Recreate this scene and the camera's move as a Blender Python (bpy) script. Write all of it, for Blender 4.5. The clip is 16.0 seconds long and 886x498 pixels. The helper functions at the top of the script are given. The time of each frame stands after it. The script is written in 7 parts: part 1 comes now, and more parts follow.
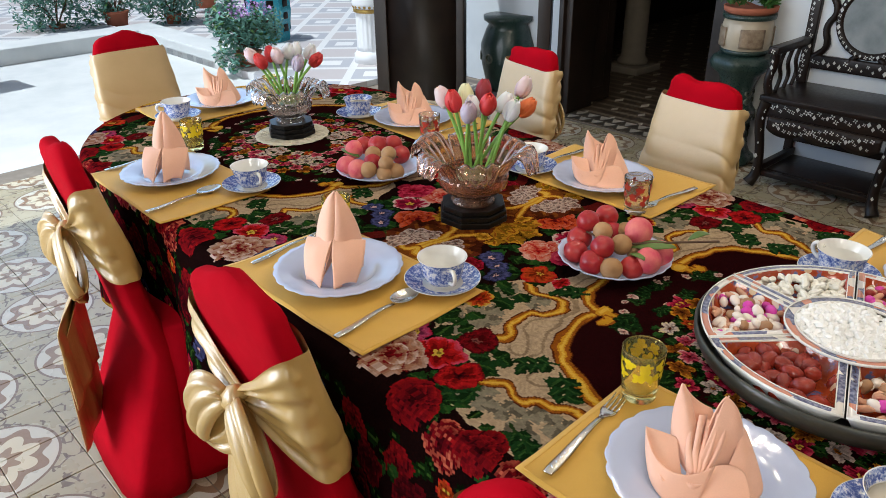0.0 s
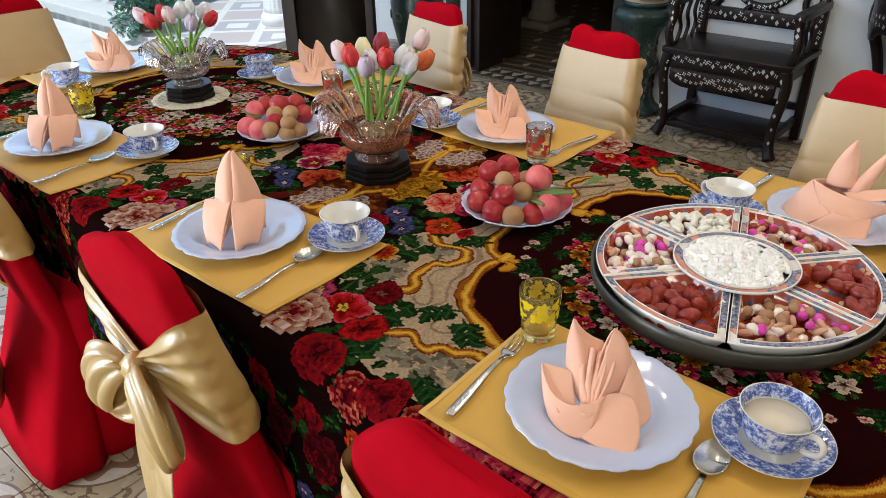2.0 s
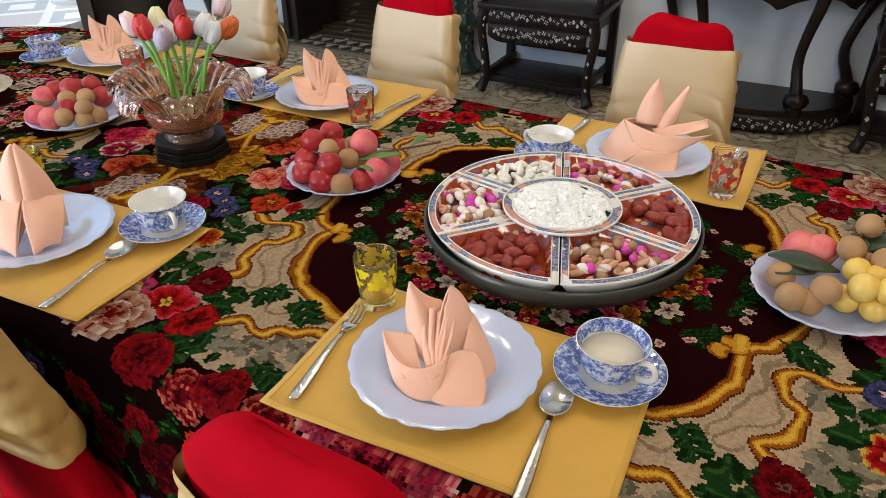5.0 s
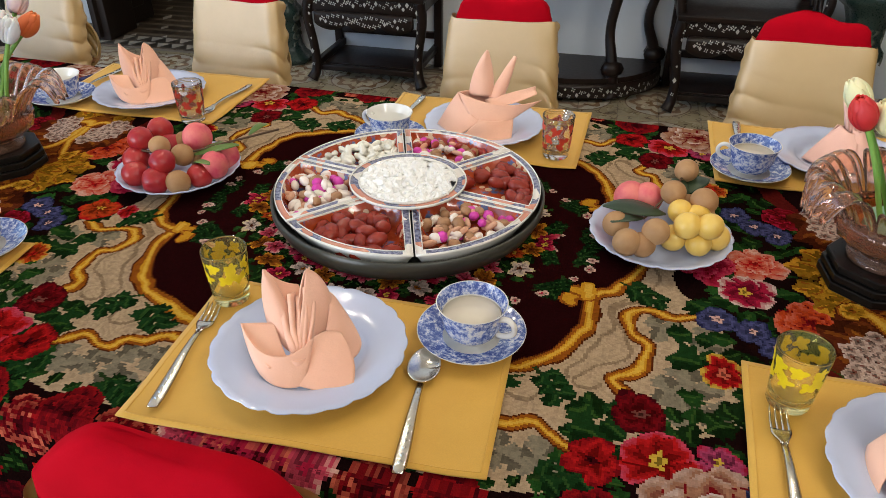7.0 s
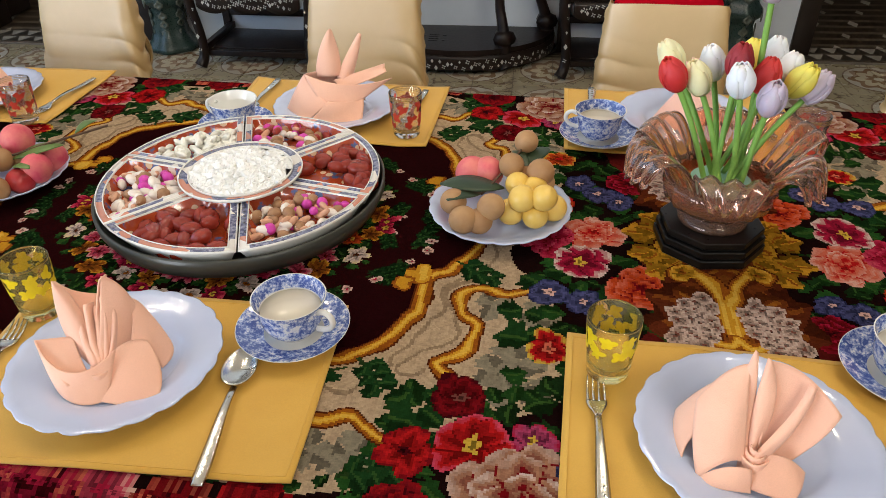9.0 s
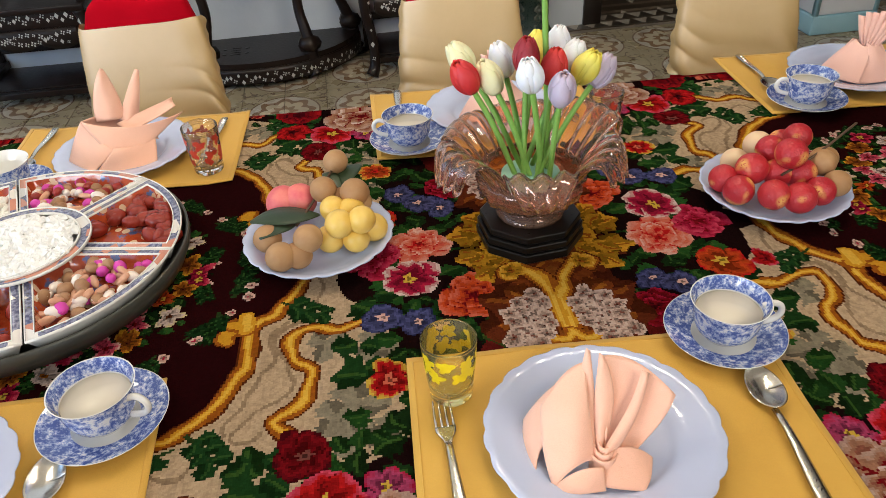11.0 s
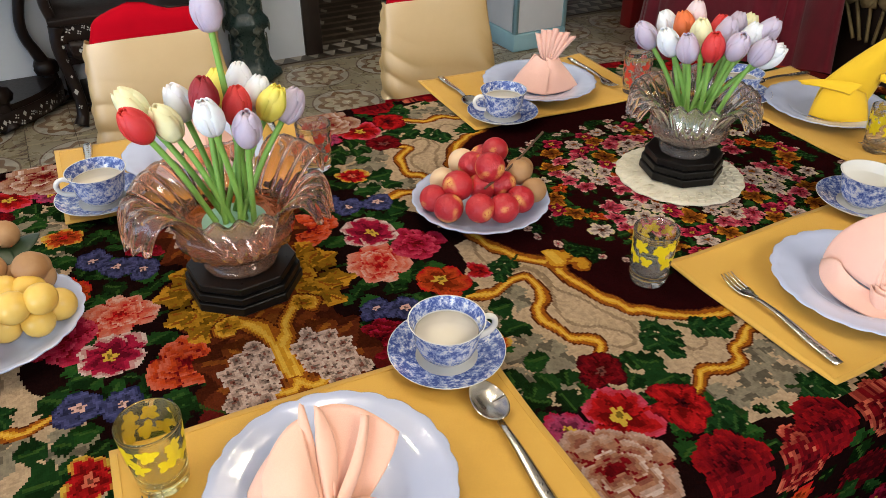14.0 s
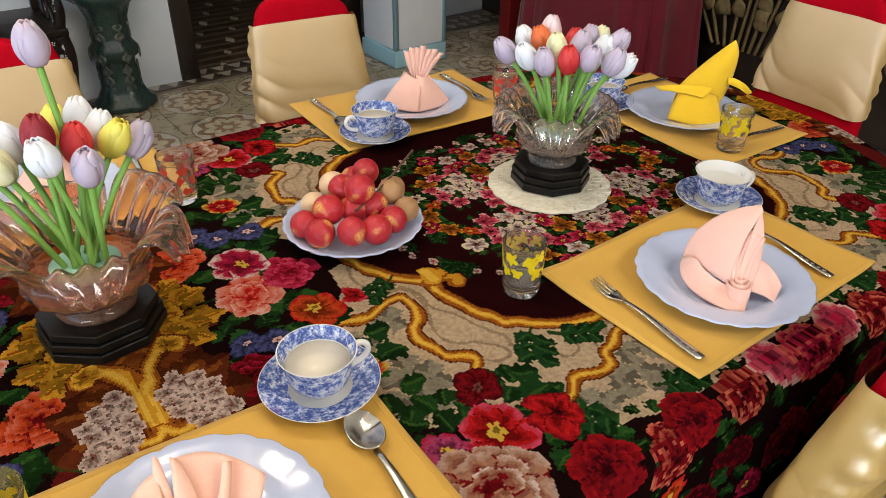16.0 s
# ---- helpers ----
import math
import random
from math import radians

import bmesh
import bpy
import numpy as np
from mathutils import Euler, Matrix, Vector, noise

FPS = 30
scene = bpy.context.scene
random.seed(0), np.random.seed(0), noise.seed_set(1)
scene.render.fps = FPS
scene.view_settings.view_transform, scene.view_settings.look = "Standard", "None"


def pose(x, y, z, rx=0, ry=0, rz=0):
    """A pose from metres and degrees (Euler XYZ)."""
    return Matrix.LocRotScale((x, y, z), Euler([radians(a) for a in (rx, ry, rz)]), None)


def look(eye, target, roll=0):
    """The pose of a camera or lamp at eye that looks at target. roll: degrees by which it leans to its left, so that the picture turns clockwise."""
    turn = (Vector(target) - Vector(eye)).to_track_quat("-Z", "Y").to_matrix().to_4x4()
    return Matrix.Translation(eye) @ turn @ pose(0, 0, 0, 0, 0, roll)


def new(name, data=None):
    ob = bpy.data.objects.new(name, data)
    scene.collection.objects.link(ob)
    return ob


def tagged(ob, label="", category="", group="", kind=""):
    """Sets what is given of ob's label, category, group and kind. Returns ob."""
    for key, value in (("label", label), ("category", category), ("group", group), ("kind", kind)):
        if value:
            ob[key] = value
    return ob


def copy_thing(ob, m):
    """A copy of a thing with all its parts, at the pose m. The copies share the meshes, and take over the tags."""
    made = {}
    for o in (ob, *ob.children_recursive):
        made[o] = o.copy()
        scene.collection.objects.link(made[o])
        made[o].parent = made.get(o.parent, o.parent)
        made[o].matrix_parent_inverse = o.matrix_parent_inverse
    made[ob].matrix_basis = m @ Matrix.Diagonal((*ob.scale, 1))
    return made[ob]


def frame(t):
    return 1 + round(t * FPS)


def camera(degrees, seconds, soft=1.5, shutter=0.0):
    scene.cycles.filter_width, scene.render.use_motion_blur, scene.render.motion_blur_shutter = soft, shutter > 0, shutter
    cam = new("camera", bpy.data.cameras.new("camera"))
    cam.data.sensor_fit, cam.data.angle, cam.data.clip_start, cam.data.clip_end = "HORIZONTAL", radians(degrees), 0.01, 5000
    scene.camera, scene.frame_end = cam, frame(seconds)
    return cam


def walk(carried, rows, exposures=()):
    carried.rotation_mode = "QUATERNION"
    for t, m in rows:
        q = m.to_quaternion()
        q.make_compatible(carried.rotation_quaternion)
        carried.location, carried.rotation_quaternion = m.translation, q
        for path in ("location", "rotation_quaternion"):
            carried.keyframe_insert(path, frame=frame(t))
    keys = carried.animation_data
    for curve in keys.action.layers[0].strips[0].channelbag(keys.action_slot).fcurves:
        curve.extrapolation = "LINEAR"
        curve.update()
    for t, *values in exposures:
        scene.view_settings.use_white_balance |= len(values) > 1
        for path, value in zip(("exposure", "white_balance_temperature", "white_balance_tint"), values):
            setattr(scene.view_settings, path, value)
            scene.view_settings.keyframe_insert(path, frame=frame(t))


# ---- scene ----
cam = camera(62.4, 16.0, soft=0.8)
PATH = [
    (0, (0.362, -1.111, 1.481), (-0.985, 0.061, 0.579), -0.9),
    (0.5, (0.377, -1.107, 1.481), (-0.927, 0.097, 0.559), -0.9),
    (1, (0.388, -1.105, 1.478), (-0.877, 0.125, 0.537), -1.0),
    (1.5, (0.396, -1.102, 1.474), (-0.83, 0.15, 0.51), -0.9),
    (2, (0.403, -1.088, 1.464), (-0.772, 0.192, 0.473), -0.8),
    (2.5, (0.407, -1.077, 1.458), (-0.702, 0.239, 0.439), -0.8),
    (3, (0.411, -1.067, 1.45), (-0.644, 0.29, 0.426), -0.7),
    (3.5, (0.415, -1.057, 1.449), (-0.572, 0.347, 0.422), -1.0),
    (3.7, (0.413, -1.053, 1.447), (-0.539, 0.374, 0.42), -0.8),
    (5.8, (0.396, -1.045, 1.437), (-0.279, 0.49, 0.346), -0.2),
    (6, (0.392, -1.048, 1.435), (-0.224, 0.512, 0.346), 0.1),
    (6.5, (0.396, -1.056, 1.429), (-0.105, 0.55, 0.346), 0.4),
    (7, (0.411, -1.057, 1.425), (-0.031, 0.56, 0.335), 0.1),
    (7.5, (0.446, -1.04, 1.423), (0.031, 0.573, 0.316), 0.0),
    (8, (0.489, -1.015, 1.422), (0.098, 0.584, 0.286), -0.4),
    (8.5, (0.532, -0.993, 1.418), (0.191, 0.604, 0.263), -0.5),
    (9, (0.563, -0.986, 1.416), (0.29, 0.631, 0.272), -1.1),
    (9.2, (0.578, -0.984, 1.41), (0.318, 0.635, 0.266), -1.8),
    (11.3, (0.613, -0.907, 1.424), (0.815, 0.702, 0.254), -2.3),
    (11.5, (0.621, -0.902, 1.406), (0.872, 0.709, 0.247), -1.4),
    (12, (0.638, -0.891, 1.401), (0.99, 0.7, 0.242), -0.8),
    (12.5, (0.652, -0.888, 1.401), (1.108, 0.684, 0.251), -0.6),
    (13, (0.662, -0.889, 1.402), (1.221, 0.655, 0.26), -0.1),
    (13.5, (0.674, -0.888, 1.406), (1.331, 0.619, 0.268), 0.3),
    (14, (0.692, -0.889, 1.409), (1.425, 0.596, 0.288), 0.3),
    (14.5, (0.71, -0.887, 1.407), (1.519, 0.564, 0.294), 0.4),
    (15, (0.724, -0.89, 1.407), (1.61, 0.527, 0.307), 0.9),
    (15.5, (0.736, -0.895, 1.41), (1.666, 0.497, 0.316), 0.9),
    (16, (0.743, -0.9, 1.412), (1.709, 0.475, 0.326), 0.9),
]
walk(cam, [(t, look(eye, target, roll)) for t, eye, target, roll in PATH],
     exposures=[(0.0, -0.32), (3.0, -0.28), (6.0, -0.26), (9.0, -0.16), (12.0, 0.04), (16.0, 0.10)])

# ---- world, sun, large lights ----
world = bpy.data.worlds.new("sky")
scene.world = world
world.use_nodes = True
_sky = world.node_tree.nodes.new("ShaderNodeTexSky")
_sky.sky_type, _sky.sun_disc = "NISHITA", False
_sky.sun_elevation, _sky.sun_rotation = radians(52), radians(240)
_bg = world.node_tree.nodes["Background"]
_bg.inputs[1].default_value = 0.12
world.node_tree.links.new(_sky.outputs[0], _bg.inputs[0])
sun = new("sun", bpy.data.lights.new("sun", "SUN"))
sun.data.energy, sun.data.angle, sun.data.color = 5.0, radians(0.6), (0.90, 0.97, 1.0)
sun.matrix_world = look((-9, -4, 12), (-6.5, 1.2, 0))


def window_light(name, at, towards, w, h, energy, colour):
    """A large area lamp: sky light at an opening of the room, or added fill."""
    lamp = new(name, bpy.data.lights.new(name, "AREA"))
    lamp.data.shape, lamp.data.size, lamp.data.size_y = "RECTANGLE", w, h
    lamp.data.energy, lamp.data.color = energy, colour
    lamp.matrix_world = look(at, towards)


window_light("courtyard_daylight_west", (-4.4, -0.6, 1.7), (0, -0.4, 0.7), 4.6, 2.6, 70, (0.40, 0.66, 1.0))
window_light("courtyard_daylight_south", (-2.6, -3.25, 1.25), (-0.6, 0.6, 0.9), 2.9, 1.7, 190, (0.86, 0.92, 1.0))
# unseen fill lamp added for the table's right half; the wall behind is solid
window_light("south_window_daylight", (2.2, -3.25, 2.75), (1.0, 0, 0.6), 1.8, 1.5, 145, (1.0, 0.95, 0.86))

CHANDELIERS = ((-0.75, 0.45), (0.95, 0.45))
for cx, cy in CHANDELIERS:
    for k in range(3):
        bulb = new("chandelier_light", bpy.data.lights.new("chandelier_light", "POINT"))
        bulb.data.energy, bulb.data.color, bulb.data.shadow_soft_size = 11.5, (1.0, 0.85, 0.66), 0.035
        bulb.location = (cx + 0.26 * math.cos(2.1 * k + 0.4), cy + 0.26 * math.sin(2.1 * k + 0.4), 2.30)


# ---- materials ----
class Mat:
    """A small builder of node materials."""

    def __init__(self, name, colour=(0.5, 0.5, 0.5), rough=0.5, metal=0.0, **more):
        self.m = bpy.data.materials.new(name)
        self.m.use_nodes = True
        self.t = self.m.node_tree
        self.b = self.t.nodes["Principled BSDF"]
        self.b.inputs["Base Color"].default_value = (*colour, 1)
        self.b.inputs["Roughness"].default_value = rough
        self.b.inputs["Metallic"].default_value = metal
        for key, value in more.items():
            self.b.inputs[key.replace("_", " ")].default_value = value

    def n(self, kind, **sets):
        node = self.t.nodes.new("ShaderNode" + kind)
        for key, value in sets.items():
            if key in node.inputs:
                node.inputs[key].default_value = value
            else:
                setattr(node, key, value)
        return node

    def l(self, a, b):
        self.t.links.new(a, b)

    def where(self, space="Object"):
        return self.n("TexCoord").outputs[space] if space != "World" else self.n("NewGeometry").outputs["Position"]

    def noise(self, scale, detail=4, rough=0.6, space="Object"):
        node = self.n("TexNoise", Scale=scale, Detail=detail, Roughness=rough)
        self.l(self.where(space), node.inputs["Vector"])
        return node.outputs["Fac"]

    def ramp(self, fac, *stops):
        node = self.n("ValToRGB")
        e = node.color_ramp.elements
        while len(e) < len(stops):
            e.new(0.5)
        for k, (p, c) in zip(e, stops):
            k.position, k.color = p, (*c, 1)
        self.l(fac, node.inputs["Fac"])
        return node.outputs["Color"]

    def mix(self, fac, a, b, blend="MIX"):
        node = self.n("Mix", data_type="RGBA", blend_type=blend)
        for value, i in ((fac, 0), (a, 6), (b, 7)):
            if isinstance(value, (int, float)):
                node.inputs[i].default_value = value
            elif isinstance(value, tuple):
                node.inputs[i].default_value = (*value, 1)
            else:
                self.l(value, node.inputs[i])
        return node.outputs[2]

    def math(self, op, a, b=0.0, c=0.0):
        node = self.n("Math", operation=op)
        for i, value in enumerate((a, b, c)):
            if isinstance(value, (int, float)):
                node.inputs[i].default_value = value
            else:
                self.l(value, node.inputs[i])
        return node.outputs[0]

    def colour(self, out):
        self.l(out, self.b.inputs["Base Color"])
        return self

    def rough(self, fac, lo, hi):
        node = self.n("MapRange", **{"To Min": lo, "To Max": hi})
        self.l(fac, node.inputs["Value"])
        self.l(node.outputs[0], self.b.inputs["Roughness"])
        return self

    def bump(self, fac, strength, distance):
        node = self.n("Bump", Strength=strength, Distance=distance)
        self.l(fac, node.inputs["Height"])
        self.l(node.outputs[0], self.b.inputs["Normal"])
        return self


def mottled(name, a, b, scale, rough=0.5, metal=0.0, bump=0.0, fine=None, space="Object", **more):
    """Two tones of one colour in soft patches, with a fine relief."""
    m = Mat(name, a, rough, metal, **more)
    n1 = m.noise(scale, space=space)
    m.colour(m.ramp(n1, (0.3, a), (0.7, b)))
    n2 = m.noise(fine or scale * 9, 3, space=space)
    m.rough(n2, max(rough - 0.08, 0.02), min(rough + 0.1, 1))
    if bump:
        m.bump(n2, 0.5, bump)
    return m.m


def cloth(name, a, b, rough, weave=900, sheen=0.3, spec=0.3, coat=0.0, metal=0.0, crease=0.004, gloss=0.33):
    """Woven cloth: soft creases and a fine thread."""
    m = Mat(name, a, rough, metal, Sheen_Weight=sheen, Specular_IOR_Level=spec)
    big, fine = m.noise(9, 3), m.noise(weave, 2)
    m.colour(m.mix(0.25, m.ramp(big, (0.3, a), (0.75, b)), m.ramp(fine, (0.3, tuple(0.6 * c for c in a)), (0.7, b))))
    both = m.math("MULTIPLY_ADD", fine, 0.12, m.noise(22, 4, 0.55))
    if coat:
        m.b.inputs["Coat Weight"].default_value = coat
        m.b.inputs["Coat Roughness"].default_value = gloss
        m.b.inputs["Coat IOR"].default_value = 3.1
    return m.bump(both, 0.6, crease).m


M = {}
M["plaster"] = mottled("white_plaster", (0.70, 0.75, 0.80), (0.60, 0.65, 0.70), 1.6, 0.85, bump=0.004, space="World")
M["ceiling"] = mottled("ceiling_paint", (0.62, 0.57, 0.48), (0.55, 0.50, 0.42), 1.2, 0.9, space="World")
M["dark_wood"] = mottled("dark_wood", (0.010, 0.006, 0.004), (0.022, 0.012, 0.008), 5, 0.38, bump=0.002, fine=60)
M["black_lacquer"] = mottled("black_lacquer", (0.008, 0.005, 0.0045), (0.018, 0.010, 0.007), 7, 0.32, bump=0.001, Specular_IOR_Level=0.3)
M["pearl"] = mottled("mother_of_pearl", (0.62, 0.60, 0.56), (0.42, 0.45, 0.44), 60, 0.25)
M["red_cloth"] = cloth("red_cloth", (0.46, 0.003, 0.013), (0.34, 0.002, 0.009), 0.9, sheen=0.0, spec=0.03)
M["red_velvet"] = cloth("red_velvet", (0.20, 0.004, 0.020), (0.13, 0.003, 0.012), 0.75, sheen=0.25)
M["taut_satin"] = cloth("taut_gold_satin", (0.60, 0.405, 0.155), (0.53, 0.345, 0.115), 0.5, weave=1500, sheen=0.0, spec=0.4, coat=0.55, crease=0.0016, gloss=0.5)
M["satin"] = cloth("gold_satin", (0.56, 0.375, 0.125), (0.47, 0.300, 0.085), 0.42, weave=1500, sheen=0.0, spec=0.6, crease=0.0024, coat=0.35)
M["napkin"] = cloth("peach_napkin", (0.92, 0.55, 0.40), (0.86, 0.47, 0.33), 0.75, sheen=0.3)
M["napkin_pale"] = cloth("pale_pink_napkin", (0.86, 0.53, 0.43), (0.80, 0.46, 0.37), 0.75, sheen=0.3)
M["napkin_yellow"] = cloth("yellow_napkin", (0.88, 0.58, 0.02), (0.80, 0.48, 0.015), 0.75, sheen=0.2)
M["placemat"] = cloth("mustard_placemat", (0.70, 0.41, 0.07), (0.64, 0.36, 0.055), 0.62, weave=700, sheen=0.1, spec=0.4, crease=0.0015)
M["plate"] = mottled("pale_blue_glaze", (0.52, 0.58, 0.78), (0.49, 0.55, 0.75), 6, 0.12, Coat_Weight=0.5, Coat_Roughness=0.05)
M["steel"] = mottled("cutlery_steel", (0.68, 0.66, 0.62), (0.6, 0.58, 0.54), 30, 0.2, 1.0)
M["granite"] = mottled("pale_granite", (0.62, 0.64, 0.64), (0.52, 0.55, 0.56), 3, 0.8, bump=0.003, fine=50, space="World")
M["green_glaze"] = mottled("dark_green_glaze", (0.010, 0.028, 0.025), (0.03, 0.055, 0.045), 14, 0.28, bump=0.002)
M["turquoise_glaze"] = mottled("turquoise_glaze", (0.02, 0.26, 0.36), (0.05, 0.36, 0.44), 8, 0.25)
M["white_paint"] = mottled("white_paint", (0.78, 0.80, 0.82), (0.70, 0.73, 0.76), 3, 0.5, space="World")
M["pale_blue_paint"] = mottled("pale_blue_paint", (0.35, 0.58, 0.66), (0.30, 0.52, 0.60), 4, 0.5)
M["terracotta"] = mottled("terracotta", (0.42, 0.13, 0.07), (0.34, 0.10, 0.05), 12, 0.8, bump=0.003)
M["leaf"] = mottled("green_leaf", (0.030, 0.115, 0.022), (0.06, 0.16, 0.03), 25, 0.45, Subsurface_Weight=0.0)
M["pale_leaf"] = mottled("grey_green_leaf", (0.07, 0.20, 0.16), (0.15, 0.33, 0.27), 25, 0.5)
M["black_stand"] = mottled("black_stand", (0.004, 0.0035, 0.0035), (0.008, 0.007, 0.006), 20, 0.30, Specular_IOR_Level=0.22)
M["old_gilt"] = mottled("dull_gilding", (0.26, 0.19, 0.08), (0.14, 0.10, 0.04), 16, 0.65, 0.3, bump=0.004)
M["gold"] = mottled("old_gilding", (0.55, 0.38, 0.12), (0.35, 0.22, 0.06), 20, 0.4, 0.8, bump=0.003)


def glass(name, colour, rough=0.03, ior=1.5, clear=1.0):
    return Mat(name, colour, rough, Transmission_Weight=clear, IOR=ior, Coat_Weight=0.6, Coat_IOR=1.5).m


M["amber_glass"] = glass("amber_pink_glass", (0.93, 0.64, 0.50), ior=1.36, clear=0.955)
M["amber_bowl"] = glass("deep_amber_glass", (0.80, 0.42, 0.26), ior=1.25, clear=0.90)
M["smoky_bowl"] = glass("smoky_glass", (0.86, 0.72, 0.62), ior=1.25, clear=0.92)
M["clear_glass"] = glass("smoky_clear_glass", (0.93, 0.84, 0.79), ior=1.40, clear=0.96)
M["yellow_glass"] = Mat("yellow_tinted_glass", (0.97, 0.88, 0.42), 0.04, Transmission_Weight=0.93, IOR=1.12, Coat_Weight=0.6).m
M["plain_glass"] = Mat("plain_tumbler_glass", (0.97, 0.92, 0.86), 0.04, Transmission_Weight=0.95, IOR=1.12, Coat_Weight=0.6).m


# ---- mesh helpers ----
def link_mesh(name, bm, material, parent=None, label="", smooth=True):
    me = bpy.data.meshes.new(name)
    if smooth:
        for f in bm.faces:
            f.smooth = True
    bm.to_mesh(me)
    bm.free()
    for mat in material if isinstance(material, (list, tuple)) else (material,):
        me.materials.append(mat)
    ob = new(name, me)
    if parent is not None:
        ob.parent = parent
    if label:
        ob["label"] = label
    return ob


def part(name, bm, material, parent, label="", smooth=True):
    return link_mesh(name, bm, material, parent, label, smooth)


def thing(name, m, label, category, group="", kind=""):
    ob = new(name)
    ob.empty_display_size = 0.05
    ob.matrix_world = m
    return tagged(ob, label, category, group, kind)


def box(x0, x1, y0, y1, z0, z1, bm=None, bevel=0.0):
    bm = bm or bmesh.new()
    made = bmesh.ops.create_cube(bm, size=1.0, matrix=Matrix.LocRotScale(((x0 + x1) / 2, (y0 + y1) / 2, (z0 + z1) / 2), None, (x1 - x0, y1 - y0, z1 - z0)))
    if bevel:
        edges = list({e for v in made["verts"] for e in v.link_edges})
        bmesh.ops.bevel(bm, geom=edges, offset=bevel, segments=2, affect="EDGES", profile=0.6)
    return bm


def rings(bm, loops, closed=True, cap0=False, cap1=False, mat=0):
    """Skin a list of vertex loops."""
    rows = [[bm.verts.new(p) for p in loop] for loop in loops]
    n = len(rows[0])
    for a, b in zip(rows, rows[1:]):
        for i in range(n if closed else n - 1):
            j = (i + 1) % n
            bm.faces.new((a[i], a[j], b[j], b[i])).material_index = mat
    if cap0:
        bm.faces.new(rows[0][::-1]).material_index = mat
    if cap1:
        bm.faces.new(rows[-1]).material_index = mat
    return bm


def lathe(profile, n=32, wave=None, bm=None, mat=0):
    """Turn a profile of (radius, height) round z; wave(angle, k, r, z) may alter each ring's (r, z)."""
    bm = bm or bmesh.new()
    loops = []
    for k, (r, z) in enumerate(profile):
        loop = []
        for i in range(n):
            a = 2 * math.pi * i / n
            rr, zz = wave(a, k, r, z) if wave else (r, z)
            loop.append((max(rr, 1e-4) * math.cos(a), max(rr, 1e-4) * math.sin(a), zz))
        loops.append(loop)
    return rings(bm, loops, cap0=True, cap1=True, mat=mat)


def tube(points, radii, n=8, bm=None, mat=0, flat=1.0, closed_ends=True):
    """A round rod along points; flat squeezes it along its second axis."""
    bm = bm or bmesh.new()
    pts = [Vector(p) for p in points]
    radii = radii if isinstance(radii, (list, tuple)) else [radii] * len(pts)
    loops, side = [], None
    for i, p in enumerate(pts):
        d = (pts[min(i + 1, len(pts) - 1)] - pts[max(i - 1, 0)]).normalized()
        if side is None:
            side = d.orthogonal().normalized() if abs(d.z) > 0.9 else d.cross(Vector((0, 0, 1))).normalized()
        side = (side - d * side.dot(d)).normalized()
        up = side.cross(d)
        loops.append([p + radii[i] * (math.cos(t) * side + flat * math.sin(t) * up) for t in (2 * math.pi * k / n for k in range(n))])
    return rings(bm, loops, cap0=closed_ends, cap1=closed_ends, mat=mat)


def sheet(f, nu, nv, thick=0.0, bm=None, mat=0):
    """A surface f(u, v), u and v from 0 to 1, with an optional thickness."""
    bm = bm or bmesh.new()
    P = [[Vector(f(i / nu, j / nv)) for j in range(nv + 1)] for i in range(nu + 1)]
    if not thick:
        return rings(bm, P, closed=False, mat=mat)
    N = [[None] * (nv + 1) for _ in range(nu + 1)]
    for i in range(nu + 1):
        for j in range(nv + 1):
            a = P[min(i + 1, nu)][j] - P[max(i - 1, 0)][j]
            b = P[i][min(j + 1, nv)] - P[i][max(j - 1, 0)]
            c = a.cross(b)
            N[i][j] = c.normalized() if c.length > 1e-9 else Vector((0, 0, 1))
    A = [[bm.verts.new(P[i][j] + N[i][j] * thick / 2) for j in range(nv + 1)] for i in range(nu + 1)]
    B = [[bm.verts.new(P[i][j] - N[i][j] * thick / 2) for j in range(nv + 1)] for i in range(nu + 1)]
    for i in range(nu):
        for j in range(nv):
            bm.faces.new((A[i][j], A[i + 1][j], A[i + 1][j + 1], A[i][j + 1])).material_index = mat
            bm.faces.new((B[i][j], B[i][j + 1], B[i + 1][j + 1], B[i + 1][j])).material_index = mat
    rim = [(i, 0) for i in range(nu)] + [(nu, j) for j in range(nv)] + [(i, nv) for i in range(nu, 0, -1)] + [(0, j) for j in range(nv, 0, -1)]
    for (i, j), (k, l) in zip(rim, rim[1:] + rim[:1]):
        bm.faces.new((A[i][j], B[i][j], B[k][l], A[k][l])).material_index = mat
    return bm


def slab(outline, z0, z1, bm=None, mat=0):
    """An upright prism over an outline of (x, y)."""
    return rings(bm or bmesh.new(), [[(x, y, z0) for x, y in outline], [(x, y, z1) for x, y in outline]], cap0=True, cap1=True, mat=mat)


def smooth01(t):
    t = min(max(t, 0.0), 1.0)
    return t * t * (3 - 2 * t)


# ---- setting ----
WALL_Y = 2.98
ROOM = pose(0, 0, 0, 0, 0, 2.6)          # the room stands slightly askew to the table


def structure(name, bm, mat, label="", smooth=False):
    ob = link_mesh(name, bm, mat, smooth=smooth)
    ob.matrix_world = ROOM
    return tagged(ob, label, kind="structure")


def room_axes(m):
    """Places in the room's own axes, in metres."""
    turn = m.n("VectorRotate", rotation_type="Z_AXIS", Angle=radians(-2.6))
    m.l(m.where("World"), turn.inputs["Vector"])
    sep = m.n("SeparateXYZ")
    m.l(turn.outputs[0], sep.inputs[0])
    return sep


